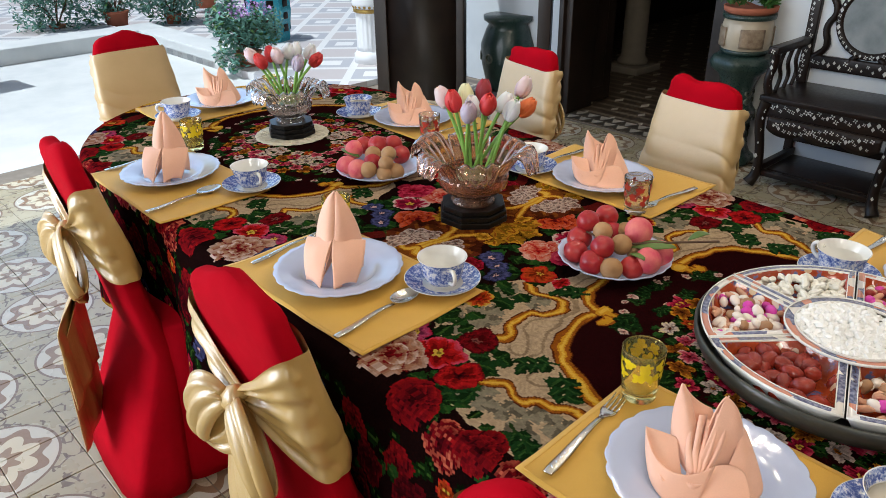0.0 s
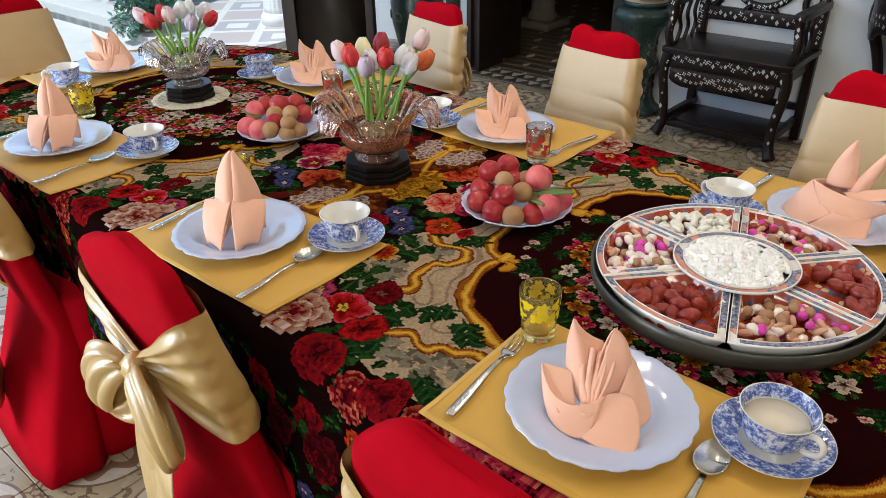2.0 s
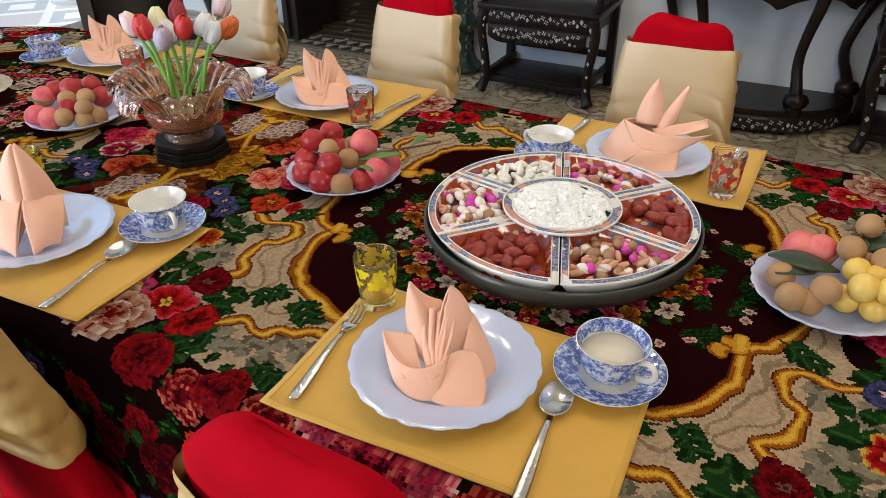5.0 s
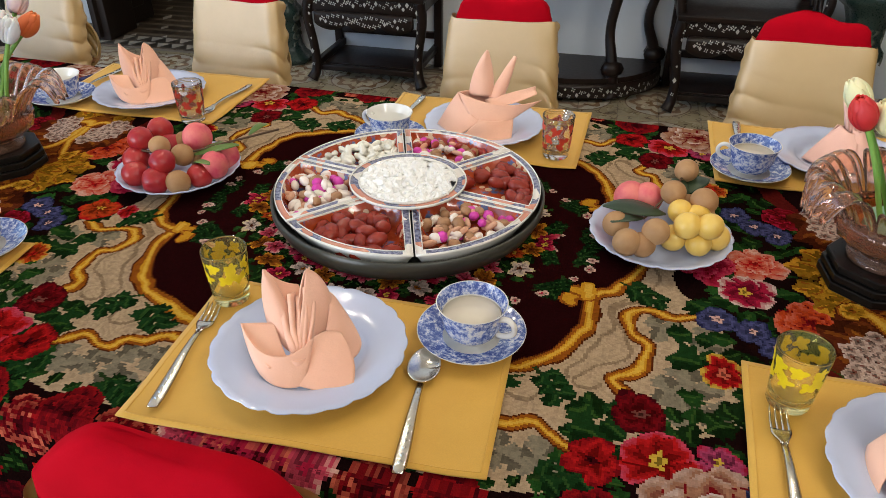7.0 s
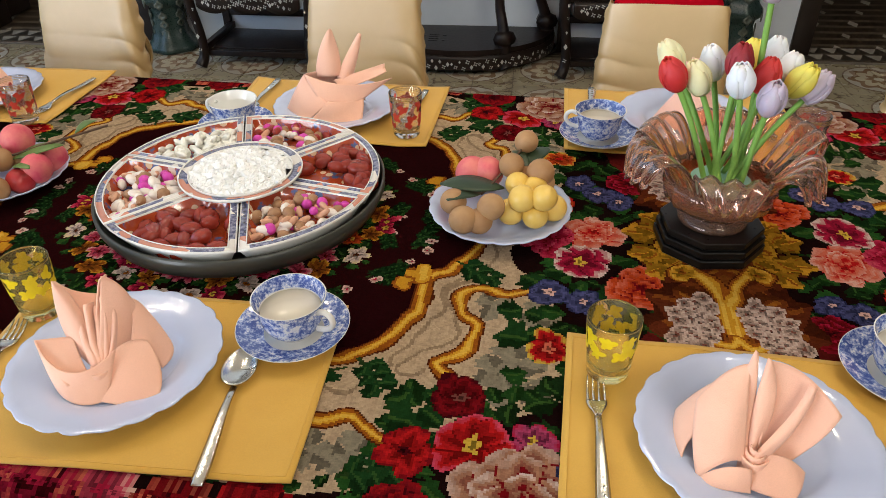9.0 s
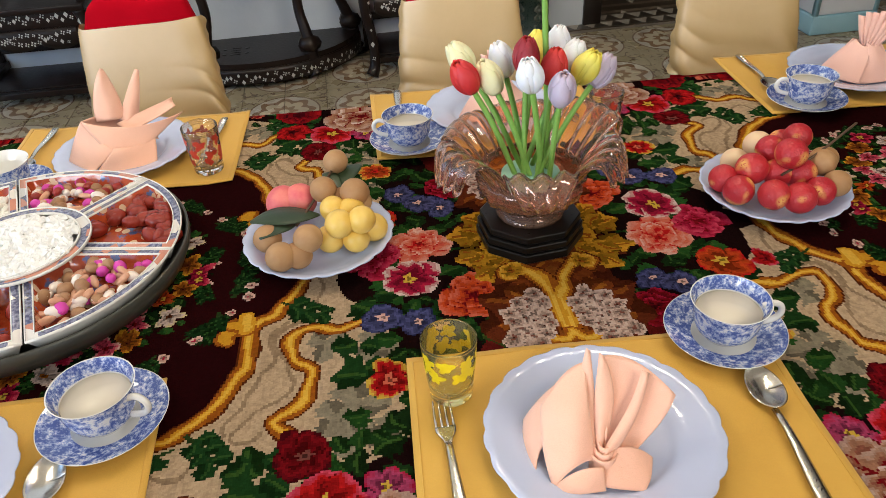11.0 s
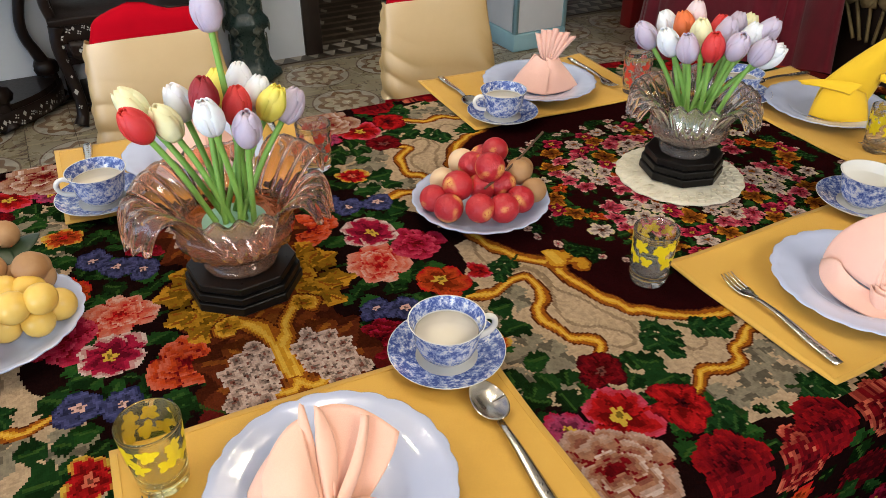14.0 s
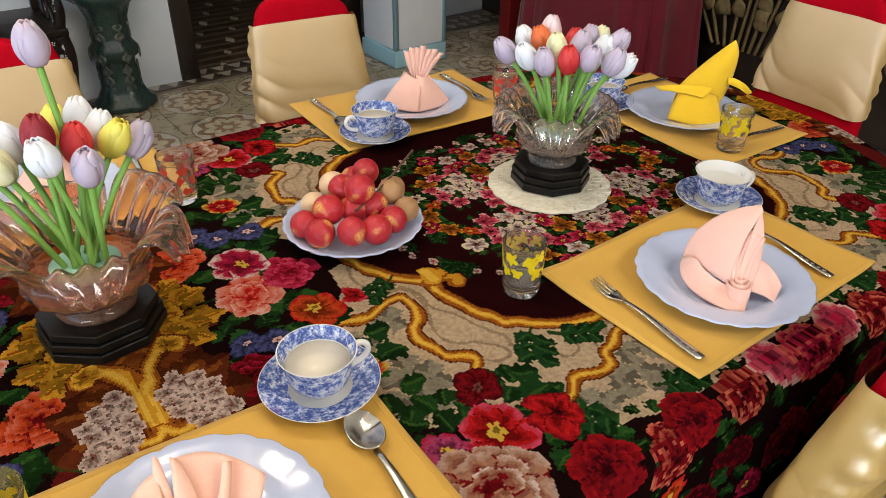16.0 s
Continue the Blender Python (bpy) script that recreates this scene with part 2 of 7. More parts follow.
def floor_tile_material():
    """Encaustic tiles: a round flower medallion over each four, with sprigs between, in tan, brown and cream."""
    m = Mat("encaustic_tile", rough=0.28)
    sep = room_axes(m)
    def centred(out, mid):
        return m.math("MULTIPLY", m.math("SUBTRACT", m.math("FRACT", m.math("ADD", m.math("DIVIDE", out, 0.4), 10.5 - mid / 0.4)), 0.5), 0.4)
    x, y = centred(sep.outputs[0], 0.257), centred(sep.outputs[1], 0.25)
    r = m.math("SQRT", m.math("ADD", m.math("MULTIPLY", x, x), m.math("MULTIPLY", y, y)))
    a = m.math("ARCTAN2", y, x)
    petals = m.math("COSINE", m.math("MULTIPLY", a, 8.0))
    def band(lo, hi, val=r):
        return m.math("MULTIPLY", m.math("GREATER_THAN", val, lo), m.math("LESS_THAN", val, hi))
    n = m.noise(5, 4, space="World")
    base = m.ramp(n, (0.3, (0.30, 0.245, 0.145)), (0.7, (0.38, 0.325, 0.21)))
    vine = m.n("TexVoronoi", Scale=26.0, feature="DISTANCE_TO_EDGE")
    m.l(m.where("World"), vine.inputs["Vector"])
    vines = m.math("MULTIPLY", m.math("LESS_THAN", vine.outputs[0], 0.07), m.math("GREATER_THAN", m.noise(14, 2, space="World"), 0.53))
    c = m.mix(vines, base, (0.10, 0.055, 0.03))
    c = m.mix(band(0.0, 0.168), c, (0.50, 0.46, 0.38))
    c = m.mix(band(0.160, 0.168), c, (0.13, 0.06, 0.03))
    star = m.math("LESS_THAN", r, m.math("MULTIPLY_ADD", petals, 0.016, 0.132))
    c = m.mix(star, c, (0.20, 0.10, 0.045))
    c = m.mix(m.math("LESS_THAN", r, m.math("MULTIPLY_ADD", m.math("ABSOLUTE", m.math("COSINE", m.math("MULTIPLY", a, 4.0))), 0.034, 0.080)), c, (0.55, 0.47, 0.33))
    c = m.mix(m.math("LESS_THAN", r, m.math("MULTIPLY_ADD", petals, 0.012, 0.055)), c, (0.24, 0.13, 0.06))
    c = m.mix(m.math("LESS_THAN", r, 0.024), c, (0.58, 0.52, 0.40))
    wear = m.noise(38, 5, 0.7, "World")
    c = m.mix(m.math("MULTIPLY", wear, 0.35), c, (0.42, 0.36, 0.26))
    m.colour(c)
    m.rough(n, 0.16, 0.4)
    return m.bump(wear, 0.25, 0.001).m


def dark_tile_material():
    """The back rooms' dark geometric tiles: brown stripes, triangles and pale lozenges."""
    m = Mat("geometric_tile", rough=0.35)
    sep = room_axes(m)
    def tri(out, size, off=0.0):
        return m.math("MULTIPLY", m.math("ABSOLUTE", m.math("SUBTRACT", m.math("FRACT", m.math("ADD", m.math("DIVIDE", out, size), off)), 0.5)), 2.0)
    x, y = tri(sep.outputs[0], 0.22), tri(sep.outputs[1], 0.44)
    base = m.ramp(m.noise(6, 4, space="World"), (0.3, (0.045, 0.03, 0.02)), (0.7, (0.085, 0.06, 0.04)))
    c = m.mix(m.math("LESS_THAN", tri(sep.outputs[1], 0.11), 0.35), base, (0.17, 0.13, 0.09))
    c = m.mix(m.math("GREATER_THAN", m.math("ADD", x, y), 1.72), c, (0.50, 0.46, 0.38))
    c = m.mix(m.math("LESS_THAN", m.math("ADD", x, y), 0.22), c, (0.40, 0.36, 0.29))
    return m.colour(c).m


def border_tile_material():
    """A row of black and white triangles between dark lines."""
    m = Mat("triangle_border_tile", rough=0.3)
    sep = room_axes(m)
    x = m.math("MULTIPLY", m.math("ABSOLUTE", m.math("SUBTRACT", m.math("FRACT", m.math("DIVIDE", sep.outputs[0], 0.10)), 0.5)), 2.0)
    y = m.math("FRACT", m.math("DIVIDE", m.math("SUBTRACT", sep.outputs[1], 2.90), 0.10))
    c = m.mix(m.math("GREATER_THAN", x, y), (0.45, 0.41, 0.34), (0.03, 0.025, 0.02))
    c = m.mix(m.math("GREATER_THAN", m.math("ABSOLUTE", m.math("SUBTRACT", y, 0.5)), 0.38), c, (0.07, 0.05, 0.035))
    wear = m.noise(30, 4, space="World")
    return m.colour(m.mix(m.math("MULTIPLY", wear, 0.4), c, (0.14, 0.11, 0.08))).m


M["floor_tile"] = floor_tile_material()
M["dark_tile"] = dark_tile_material()
M["border_tile"] = border_tile_material()
M["grout"] = mottled("grout", (0.16, 0.13, 0.10), (0.22, 0.18, 0.14), 12, 0.9, space="World")


def courtyard_tile_material():
    """Pale tiles with pink and grey lozenges."""
    m = Mat("lozenge_tile", rough=0.45)
    sep = room_axes(m)
    def tri(out, size):
        return m.math("MULTIPLY", m.math("ABSOLUTE", m.math("SUBTRACT", m.math("FRACT", m.math("DIVIDE", out, size)), 0.5)), 2.0)
    d = m.math("ADD", tri(sep.outputs[0], 0.6), tri(sep.outputs[1], 0.6))
    c = m.mix(m.math("GREATER_THAN", d, 1.0), (0.36, 0.37, 0.41), (0.47, 0.42, 0.42))
    c = m.mix(m.math("LESS_THAN", m.math("ABSOLUTE", m.math("SUBTRACT", d, 1.0)), 0.16), c, (0.70, 0.70, 0.70))
    c = m.mix(m.math("LESS_THAN", d, 0.42), c, (0.72, 0.72, 0.72))
    return m.colour(m.mix(m.math("MULTIPLY", m.noise(9, 4, space="World"), 0.4), c, (0.5, 0.5, 0.52))).m


M["lozenge_tile"] = courtyard_tile_material()

structure("ground", box(-60, 60, -60, 60, -0.3, -0.06), M["granite"], "pale granite paving of the courtyard and beyond")
structure("floor", box(-4.35, 4.2, -3.3, 2.90, -0.2, -0.006), M["grout"], "grout bed under the patterned floor tiles")
structure("floor_border", box(-4.35, 4.2, 2.90, 3.10, -0.2, 0.0), M["border_tile"], "dark tile border with white triangles along the wall")
structure("floor_back_room", box(-4.35, 4.2, 3.10, 8.0, -0.2, 0.0), M["dark_tile"], "dark geometric tiles of the back rooms")
structure("courtyard_paving", box(-7.5, -4.35, -8.0, 2.0, -0.2, -0.02), M["granite"], "sunlit pale granite courtyard paving")
structure("courtyard_walkway", box(-16, -4.35, 2.0, 8.0, -0.2, 0.04), M["lozenge_tile"], "walkway of pale lozenge tiles round the courtyard")
structure("courtyard_walkway_west", box(-16, -7.9, -8.0, 2.0, -0.2, 0.10), M["lozenge_tile"], "raised walkway of lozenge tiles behind a stone kerb")
structure("kerb", box(-7.9, -7.5, -8.0, 2.3, -0.2, 0.13, bevel=0.015), M["granite"], "worn granite kerb of the courtyard")
structure("kerb_1", box(-7.5, -5.9, 2.0, 2.3, -0.2, 0.13, bevel=0.015), M["granite"], "worn granite kerb of the courtyard")

# north wall with its two doorways
structure("wall_north", box(-1.62, 1.91, WALL_Y, WALL_Y + 0.24, 0, 3.7), M["plaster"], "white plastered wall behind the carved chairs")
structure("wall_north_1", box(-4.35, -2.80, WALL_Y + 0.3, WALL_Y + 0.5, 0, 3.7), M["plaster"], "white plastered wall beside the dark doorway")
structure("wall_north_2", box(-2.80, -1.62, WALL_Y, WALL_Y + 0.24, 2.35, 3.7), M["plaster"], "white plaster over the doorway")
structure("wall_north_3", box(1.91, 3.05, WALL_Y, WALL_Y + 0.24, 2.35, 3.7), M["plaster"], "white plaster over the doorway")
structure("wall_north_4", box(3.05, 4.2, WALL_Y + 0.2, WALL_Y + 0.44, 0, 3.7), M["plaster"], "white plastered wall beside the pillar")
structure("wall_east", box(4.2, 4.4, -3.3, 3.2, 0, 3.7), M["dark_wood"], "dark panelled wooden wall")
structure("wall_south", box(-1.1, 4.4, -3.5, -3.3, 0, 3.7), M["plaster"], "plain plastered wall")
structure("wall_back_room", box(-6.0, 4.4, 8.0, 8.2, 0, 3.7), M["dark_wood"], "dark wall of the back rooms")
structure("wall_back_room_1", box(4.2, 4.4, 3.2, 8.0, 0, 3.7), M["dark_wood"], "dark side wall of the back rooms")
structure("wall_back_room_2", box(-0.3, 0.0, 3.3, 8.0, 0, 3.7), M["dark_wood"], "dark wall between the back rooms")
structure("wall_back_room_3", box(-4.35, -4.15, 3.5, 8.0, 0, 3.7), M["dark_wood"], "dark side wall of the back rooms")
structure("ceiling", box(-4.35, 4.4, -3.5, 8.2, 3.7, 3.9), M["ceiling"], "plain ceiling over the dining room and back rooms")
structure("wall_courtyard_west", box(-16.4, -16, -8, 12, -0.1, 5.5), M["plaster"], "far white wall of the courtyard")
structure("wall_courtyard_south", box(-16, -4.35, -8.4, -8, -0.1, 3.5), M["plaster"], "white wall across the courtyard")


def door_frame(name, x0, x1, y0, y1):
    ob = thing(name, ROOM, "dark-stained wooden door frame in the white wall", "door frame", kind="structure")
    part("jamb", box(x0, x0 + 0.10, y0, y1, 0, 2.35, bevel=0.006), M["dark_wood"], ob)
    part("jamb", box(x1 - 0.10, x1, y0, y1, 0, 2.35, bevel=0.006), M["dark_wood"], ob)
    part("head", box(x0 + 0.10, x1 - 0.10, y0, y1, 2.25, 2.35, bevel=0.006), M["dark_wood"], ob)


door_frame("door_1", -2.80, -1.62, WALL_Y - 0.02, WALL_Y + 0.27)
door_frame("door_2", 1.91, 3.05, WALL_Y - 0.02, WALL_Y + 0.27)


def door_leaf(m, label):
    """A tall dark leaf with two raised panels and a ring."""
    ob = thing("door_leaf", m, label, "door")
    bm = box(0, 0.55, -0.02, 0.02, 0.02, 2.24, bevel=0.004)
    part("stile_panel", bm, M["dark_wood"], ob)
    for z0, z1 in ((0.12, 0.85), (0.98, 2.1)):
        part("raised_panel", box(0.09, 0.46, -0.032, 0.032, z0, z1, bevel=0.010), M["dark_wood"], ob)
    return ob


door_leaf(pose(-2.90, 2.80, 0, 0, 0, 88), "dark brown panelled door leaf standing open at the doorway")

# glazed folding screen between the dining room and the courtyard walkway
screen = thing("glazed_screen", pose(-2.98, 2.80, 0, 0, 0, 207), "dark-framed glazed wooden screen beside the courtyard", "screen")
for x0, w in ((0.0, 0.09), (0.62, 0.06), (1.22, 0.10)):
    part("post", box(x0, x0 + w, -0.03, 0.03, 0, 2.6, bevel=0.005), M["dark_wood"], screen)
part("rail", box(0.09, 1.22, -0.02, 0.02, 2.5, 2.6), M["dark_wood"], screen)
part("rail", box(0.09, 0.62, -0.02, 0.02, 0.0, 0.10), M["dark_wood"], screen)
part("panel", box(0.68, 1.22, -0.012, 0.012, 0.0, 2.5), M["black_lacquer"], screen, "glossy dark panel with faint reflections")

# square pillar of the east side
pillar = thing("pillar", pose(3.02, 2.78, 0, 0, 0, 2.6), "white square pillar with pale blue painted edges", "pillar", kind="structure")
part("shaft", box(-0.17, 0.17, -0.17, 0.17, 0.10, 3.7, bevel=0.01), M["white_paint"], pillar)
part("plinth", box(-0.18, 0.18, -0.18, 0.18, 0, 0.10, bevel=0.008), M["pale_blue_paint"], pillar)
for dx, dy in ((0.165, -0.165), (0.165, 0.165), (-0.165, -0.165)):
    part("edge_strip", box(dx - 0.012, dx + 0.012, dy - 0.012, dy + 0.012, 0.10, 3.7), M["pale_blue_paint"], pillar)


# ---- the long dining table and its carpet cloth ----
TOP, HALF_W, END_C = 0.76, 0.575, 1.80   # cloth surface, half width, centre of the round ends
CELL, CENTRE = 1.58, 0.035               # the carpet's repeat and the middle of its first medallion


class Carpet:
    """Paints the woven flowers on arrays of cloth places (metres). The repeat turns half round about each medallion and each knot."""

    def __init__(self, x, y):
        self.n = np.random.default_rng(3)
        x, y = (x + 0.0040 * np.sin(31 * y + 2 * np.sin(23 * x)) + 0.0022 * np.sin(83 * y + 3 * np.sin(61 * x)),
                y + 0.0040 * np.sin(29 * x + 2 * np.sin(27 * y)) + 0.0022 * np.sin(79 * x + 3 * np.sin(57 * y)))
        u = (x - CENTRE + CELL / 2) % CELL - CELL / 2
        self.u, self.signed = np.abs(u), np.where(u < 0, -y, y)
        self.v = np.abs(self.signed)
        self.c = np.zeros(x.shape + (3,))
        self.c[:] = (0.0085, 0.0022, 0.0026)

    def both(self, yes):
        """Draw on both long sides alike, or by the signed place."""
        self.v = np.abs(self.signed) if yes else self.signed

    def near_to(self, x, y, r):
        """Places within a square of half width r."""
        return np.nonzero((np.abs(self.u - x) < r) & (np.abs(self.v - y) < r))[0]

    def put(self, mask, colour):
        self.c[mask] = colour

    def inside(self, pts):
        u, v, odd = self.u, self.v, np.zeros(self.u.shape, bool)
        for (x0, y0), (x1, y1) in zip(pts, pts[1:] + pts[:1]):
            if y0 != y1:
                odd ^= ((y0 > v) != (y1 > v)) & (u < (x1 - x0) * (v - y0) / (y1 - y0) + x0)
        return odd

    def stroke(self, pts, bands):
        pts = rounded(pts)
        w = bands[0][0] + 0.004
        xs, ys = [p[0] for p in pts], [p[1] for p in pts]
        i = np.nonzero((self.u > min(xs) - w) & (self.u < max(xs) + w) & (self.v > min(ys) - w) & (self.v < max(ys) + w))[0]
        u, v = self.u[i], self.v[i]
        best = np.full(u.shape, 9.0)
        for (x0, y0), (x1, y1) in zip(pts, pts[1:]):
            dx, dy = x1 - x0, y1 - y0
            t = np.clip(((u - x0) * dx + (v - y0) * dy) / (dx * dx + dy * dy + 1e-12), 0, 1)
            best = np.minimum(best, np.hypot(u - x0 - t * dx, v - y0 - t * dy))
        for width, colour in bands:
            self.c[i[best < width]] = colour

    def leaf(self, x, y, ang, size, colour, vein=(0.035, 0.085, 0.016), broad=0.42):
        i = self.near_to(x, y, 1.1 * size)
        c, s = math.cos(ang), math.sin(ang)
        a = (self.u[i] - x) * c + (self.v[i] - y) * s
        b = -(self.u[i] - x) * s + (self.v[i] - y) * c
        b = b + 0.10 * size * np.sin(3 * a / size)
        w = broad * size * np.sin(np.pi * np.clip(a / size, 0, 1)) ** 0.7 * (1 + 0.20 * np.cos(a / size * 19))
        body = (np.abs(b) < w) & (a > 0) & (a < size)
        self.c[i[body]] = colour
        self.c[i[body & (b > 0.25 * w) & (a > 0.2 * size)]] = tuple(0.5 * t for t in colour)
        self.c[i[(np.abs(b) < 0.05 * size) & (a > 0.1 * size) & (a < 0.85 * size)]] = vein

    def leaves(self, x, y, r, k=5, dark=False):
        for j in range(k):
            ang = 2 * math.pi * (j + self.n.random() * 0.7) / k
            g = self.n.random()
            col = (0.007 + 0.014 * g * g, 0.022 + 0.065 * g * g, 0.006 + 0.010 * g * g)
            if dark:
                col = tuple(0.5 * t for t in col)
            self.leaf(x + 0.55 * r * math.cos(ang), y + 0.55 * r * math.sin(ang), ang + 0.9 * (self.n.random() - 0.5), r * (0.42 + 0.36 * self.n.random()), col)

    def sprig(self, x, y, ang, size, tone=1.0):
        tip = (x + size * math.cos(ang), y + size * math.sin(ang))
        self.stroke([(x, y), tip], ((0.0028, (0.02, 0.045, 0.012)),))
        for k in range(3):
            f = 0.25 + 0.33 * k
            px, py = x + f * (tip[0] - x), y + f * (tip[1] - y)
            for side in (0.95, -0.95):
                self.leaf(px, py, ang + side, size * 0.46, (0.010 * tone, 0.042 * tone, 0.011 * tone), (0.03, 0.08, 0.018))

    def petal(self, x, y, ang, size, broad, root, mid, rim, ragged=0.0):
        """One petal from its root outwards: dark at the root, pale at the rim."""
        i = self.near_to(x + 0.5 * size * math.cos(ang), y + 0.5 * size * math.sin(ang), 0.9 * size)
        if not len(i):
            return
        c, s = math.cos(ang), math.sin(ang)
        a = ((self.u[i] - x) * c + (self.v[i] - y) * s) / size
        b = (-(self.u[i] - x) * s + (self.v[i] - y) * c) / (size * broad)
        q = np.arctan2(b, a - 0.55)
        e = ((a - 0.52) / 0.52) ** 2 + b * b * (1.25 - 0.45 * a) + ragged * np.sin(5 * q + 9 * ang) * 0.5
        body = e < 1
        t = np.clip(0.75 * a + 0.35 * (e - 0.4) + 0.14 * np.sin(6 * b + 5 * ang), 0, 0.999)
        tones = np.array([root, tuple((p + k) / 2 for p, k in zip(root, mid)), mid, tuple((p + k) / 2 for p, k in zip(mid, rim)), rim])
        self.c[i[body]] = tones[np.floor(t[body] * 5).astype(int)]
        self.c[i[body & (e > 0.86) & (a < 0.75)]] = root

    def flower(self, x, y, r, petal, edge, heart, petals=5, turn=0.0, broad=0.0):
        """An open flower: overlapping petals of uneven size round a heart."""
        dark = tuple(0.32 * t for t in petal)
        for k in range(petals):
            a = turn + 2 * math.pi * (k + 0.25 * (self.n.random() - 0.5)) / petals
            self.petal(x, y, a, r * (0.90 + 0.20 * self.n.random()), broad or 0.38 + 0.6 / petals, dark, petal, edge, 0.10)
        i = self.near_to(x, y, r)
        d, q = np.hypot(self.u[i] - x, self.v[i] - y), np.arctan2(self.v[i] - y, self.u[i] - x)
        self.c[i[d < 0.22 * r * (1 + 0.3 * np.cos(5 * q + turn))]] = heart
        self.c[i[d < 0.09 * r]] = tuple(0.3 * t for t in heart)

    def rose(self, x, y, r, light, mid, dark, turn=0.0):
        """A full rose: rings of broad petals laid over each other towards a dark heart."""
        r *= 0.88
        rim = tuple(0.55 * m + 0.45 * l for m, l in zip(mid, light))
        for count, root, size in ((7, 0.34, 0.86), (5, 0.16, 0.72), (4, 0.02, 0.56)):
            for k in range(count):
                a = turn + 0.7 * count + 2 * math.pi * (k + 0.35 * (self.n.random() - 0.5)) / count
                pale = self.n.random()
                top = tuple(m + (l - m) * min(1.3 * pale, 1) for m, l in zip(rim, light)) if pale > 0.35 else rim
                self.petal(x + root * r * math.cos(a), y + root * r * math.sin(a), a + 0.5 * (self.n.random() - 0.5), size * r * (0.85 + 0.3 * self.n.random()), 0.60, dark, mid, top, 0.12)
        for k in range(3):
            a = turn + 2.1 * k
            self.petal(x - 0.18 * r * math.cos(a), y - 0.18 * r * math.sin(a), a, 0.36 * r, 0.55, tuple(0.5 * t for t in dark), dark, mid, 0.1)


def rounded(pts, times=2):
    """Cut the corners of a line."""
    for _ in range(times):
        out = [pts[0]]
        for (x0, y0), (x1, y1) in zip(pts, pts[1:]):
            out += [(0.75 * x0 + 0.25 * x1, 0.75 * y0 + 0.25 * y1), (0.25 * x0 + 0.75 * x1, 0.25 * y0 + 0.75 * y1)]
        pts = out + [pts[-1]]
    return pts


def carpet_colours(x, y):
    p = Carpet(x, y)
    cream, tan, gold, amber, brown = (0.50, 0.355, 0.225), (0.30, 0.205, 0.125), (0.62, 0.30, 0.022), (0.30, 0.085, 0.010), (0.085, 0.018, 0.005)
    bright = (0.76, 0.45, 0.06)
    red, deep, wine = (0.45, 0.010, 0.012), (0.17, 0.004, 0.008), (0.050, 0.002, 0.005)
    blood = (0.30, 0.007, 0.010)
    pink, rose, pale, coral, orange = (0.58, 0.06, 0.11), (0.38, 0.012, 0.045), (0.70, 0.42, 0.35), (0.62, 0.14, 0.08), (0.50, 0.055, 0.012)
    blue, navy, white, yellow = (0.070, 0.075, 0.19), (0.018, 0.020, 0.065), (0.66, 0.50, 0.44), (0.62, 0.40, 0.05)
    grey = (0.255, 0.215, 0.150)
    # the cream ground
    field = [(0.0, 0.0), (0.475, 0.0), (0.480, 0.08), (0.53, 0.13), (0.565, 0.20), (0.555, 0.30), (0.565, 0.37), (0.50, 0.40), (0.44, 0.42), (0.41, 0.47), (0.36, 0.51), (0.25, 0.535), (0.12, 0.52), (0.0, 0.51)]
    p.put(p.inside(rounded(field)), cream)
    for x0, y0, r in ((0.461, 0.188, 0.020), (0.529, 0.204, 0.024), (0.500, 0.292, 0.026), (0.478, 0.315, 0.020), (0.502, 0.347, 0.024), (0.535, 0.340, 0.018), (0.330, 0.472, 0.024), (0.285, 0.470, 0.020), (0.245, 0.450, 0.024), (0.20, 0.430, 0.020), (0.225, 0.490, 0.022), (0.15, 0.44, 0.022)):
        for k in range(3):
            p.leaf(x0, y0, 2.1 * k + 9 * x0, 1.5 * r, grey, grey, 0.5)
    # thin scrolls drawn in the cream ground
    line = ((0.0030, tan),)
    for pts in ([(0.41, 0.130), (0.385, 0.165), (0.395, 0.205), (0.375, 0.235), (0.365, 0.275), (0.335, 0.305), (0.350, 0.330), (0.322, 0.345)],
                [(0.43, 0.125), (0.40, 0.145), (0.392, 0.185), (0.412, 0.215), (0.425, 0.250), (0.415, 0.280), (0.385, 0.292), (0.360, 0.312), (0.352, 0.340), (0.375, 0.345), (0.392, 0.330)],
                [(0.30, 0.345), (0.318, 0.366), (0.300, 0.388), (0.275, 0.378), (0.268, 0.355), (0.245, 0.372), (0.252, 0.395)],
                [(0.205, 0.360), (0.225, 0.378), (0.205, 0.398), (0.178, 0.385), (0.185, 0.368)],
                [(0.445, 0.03), (0.462, 0.07), (0.448, 0.11)], [(0.46, 0.135), (0.425, 0.130), (0.40, 0.15)]):
        p.stroke(pts, line)
    # medallion and its gold frame
    medal = [(0.432, 0.0), (0.430, 0.045), (0.415, 0.088), (0.388, 0.120), (0.357, 0.140), (0.366, 0.170), (0.363, 0.205), (0.345, 0.250), (0.315, 0.291), (0.275, 0.320), (0.205, 0.345), (0.10, 0.358), (0.0, 0.362)]
    p.put(p.inside(rounded(medal) + [(0.0, 0.0)]), (0.017, 0.0016, 0.0026))
    scroll = ((0.0118, brown), (0.0096, amber), (0.0048, gold), (0.0022, bright))
    p.stroke(medal, ((0.0135, brown), (0.0112, amber), (0.0052, gold), (0.0024, bright)))
    p.stroke([(0.357, 0.140), (0.335, 0.137), (0.320, 0.150), (0.330, 0.162)], ((0.012, amber), (0.007, gold)))
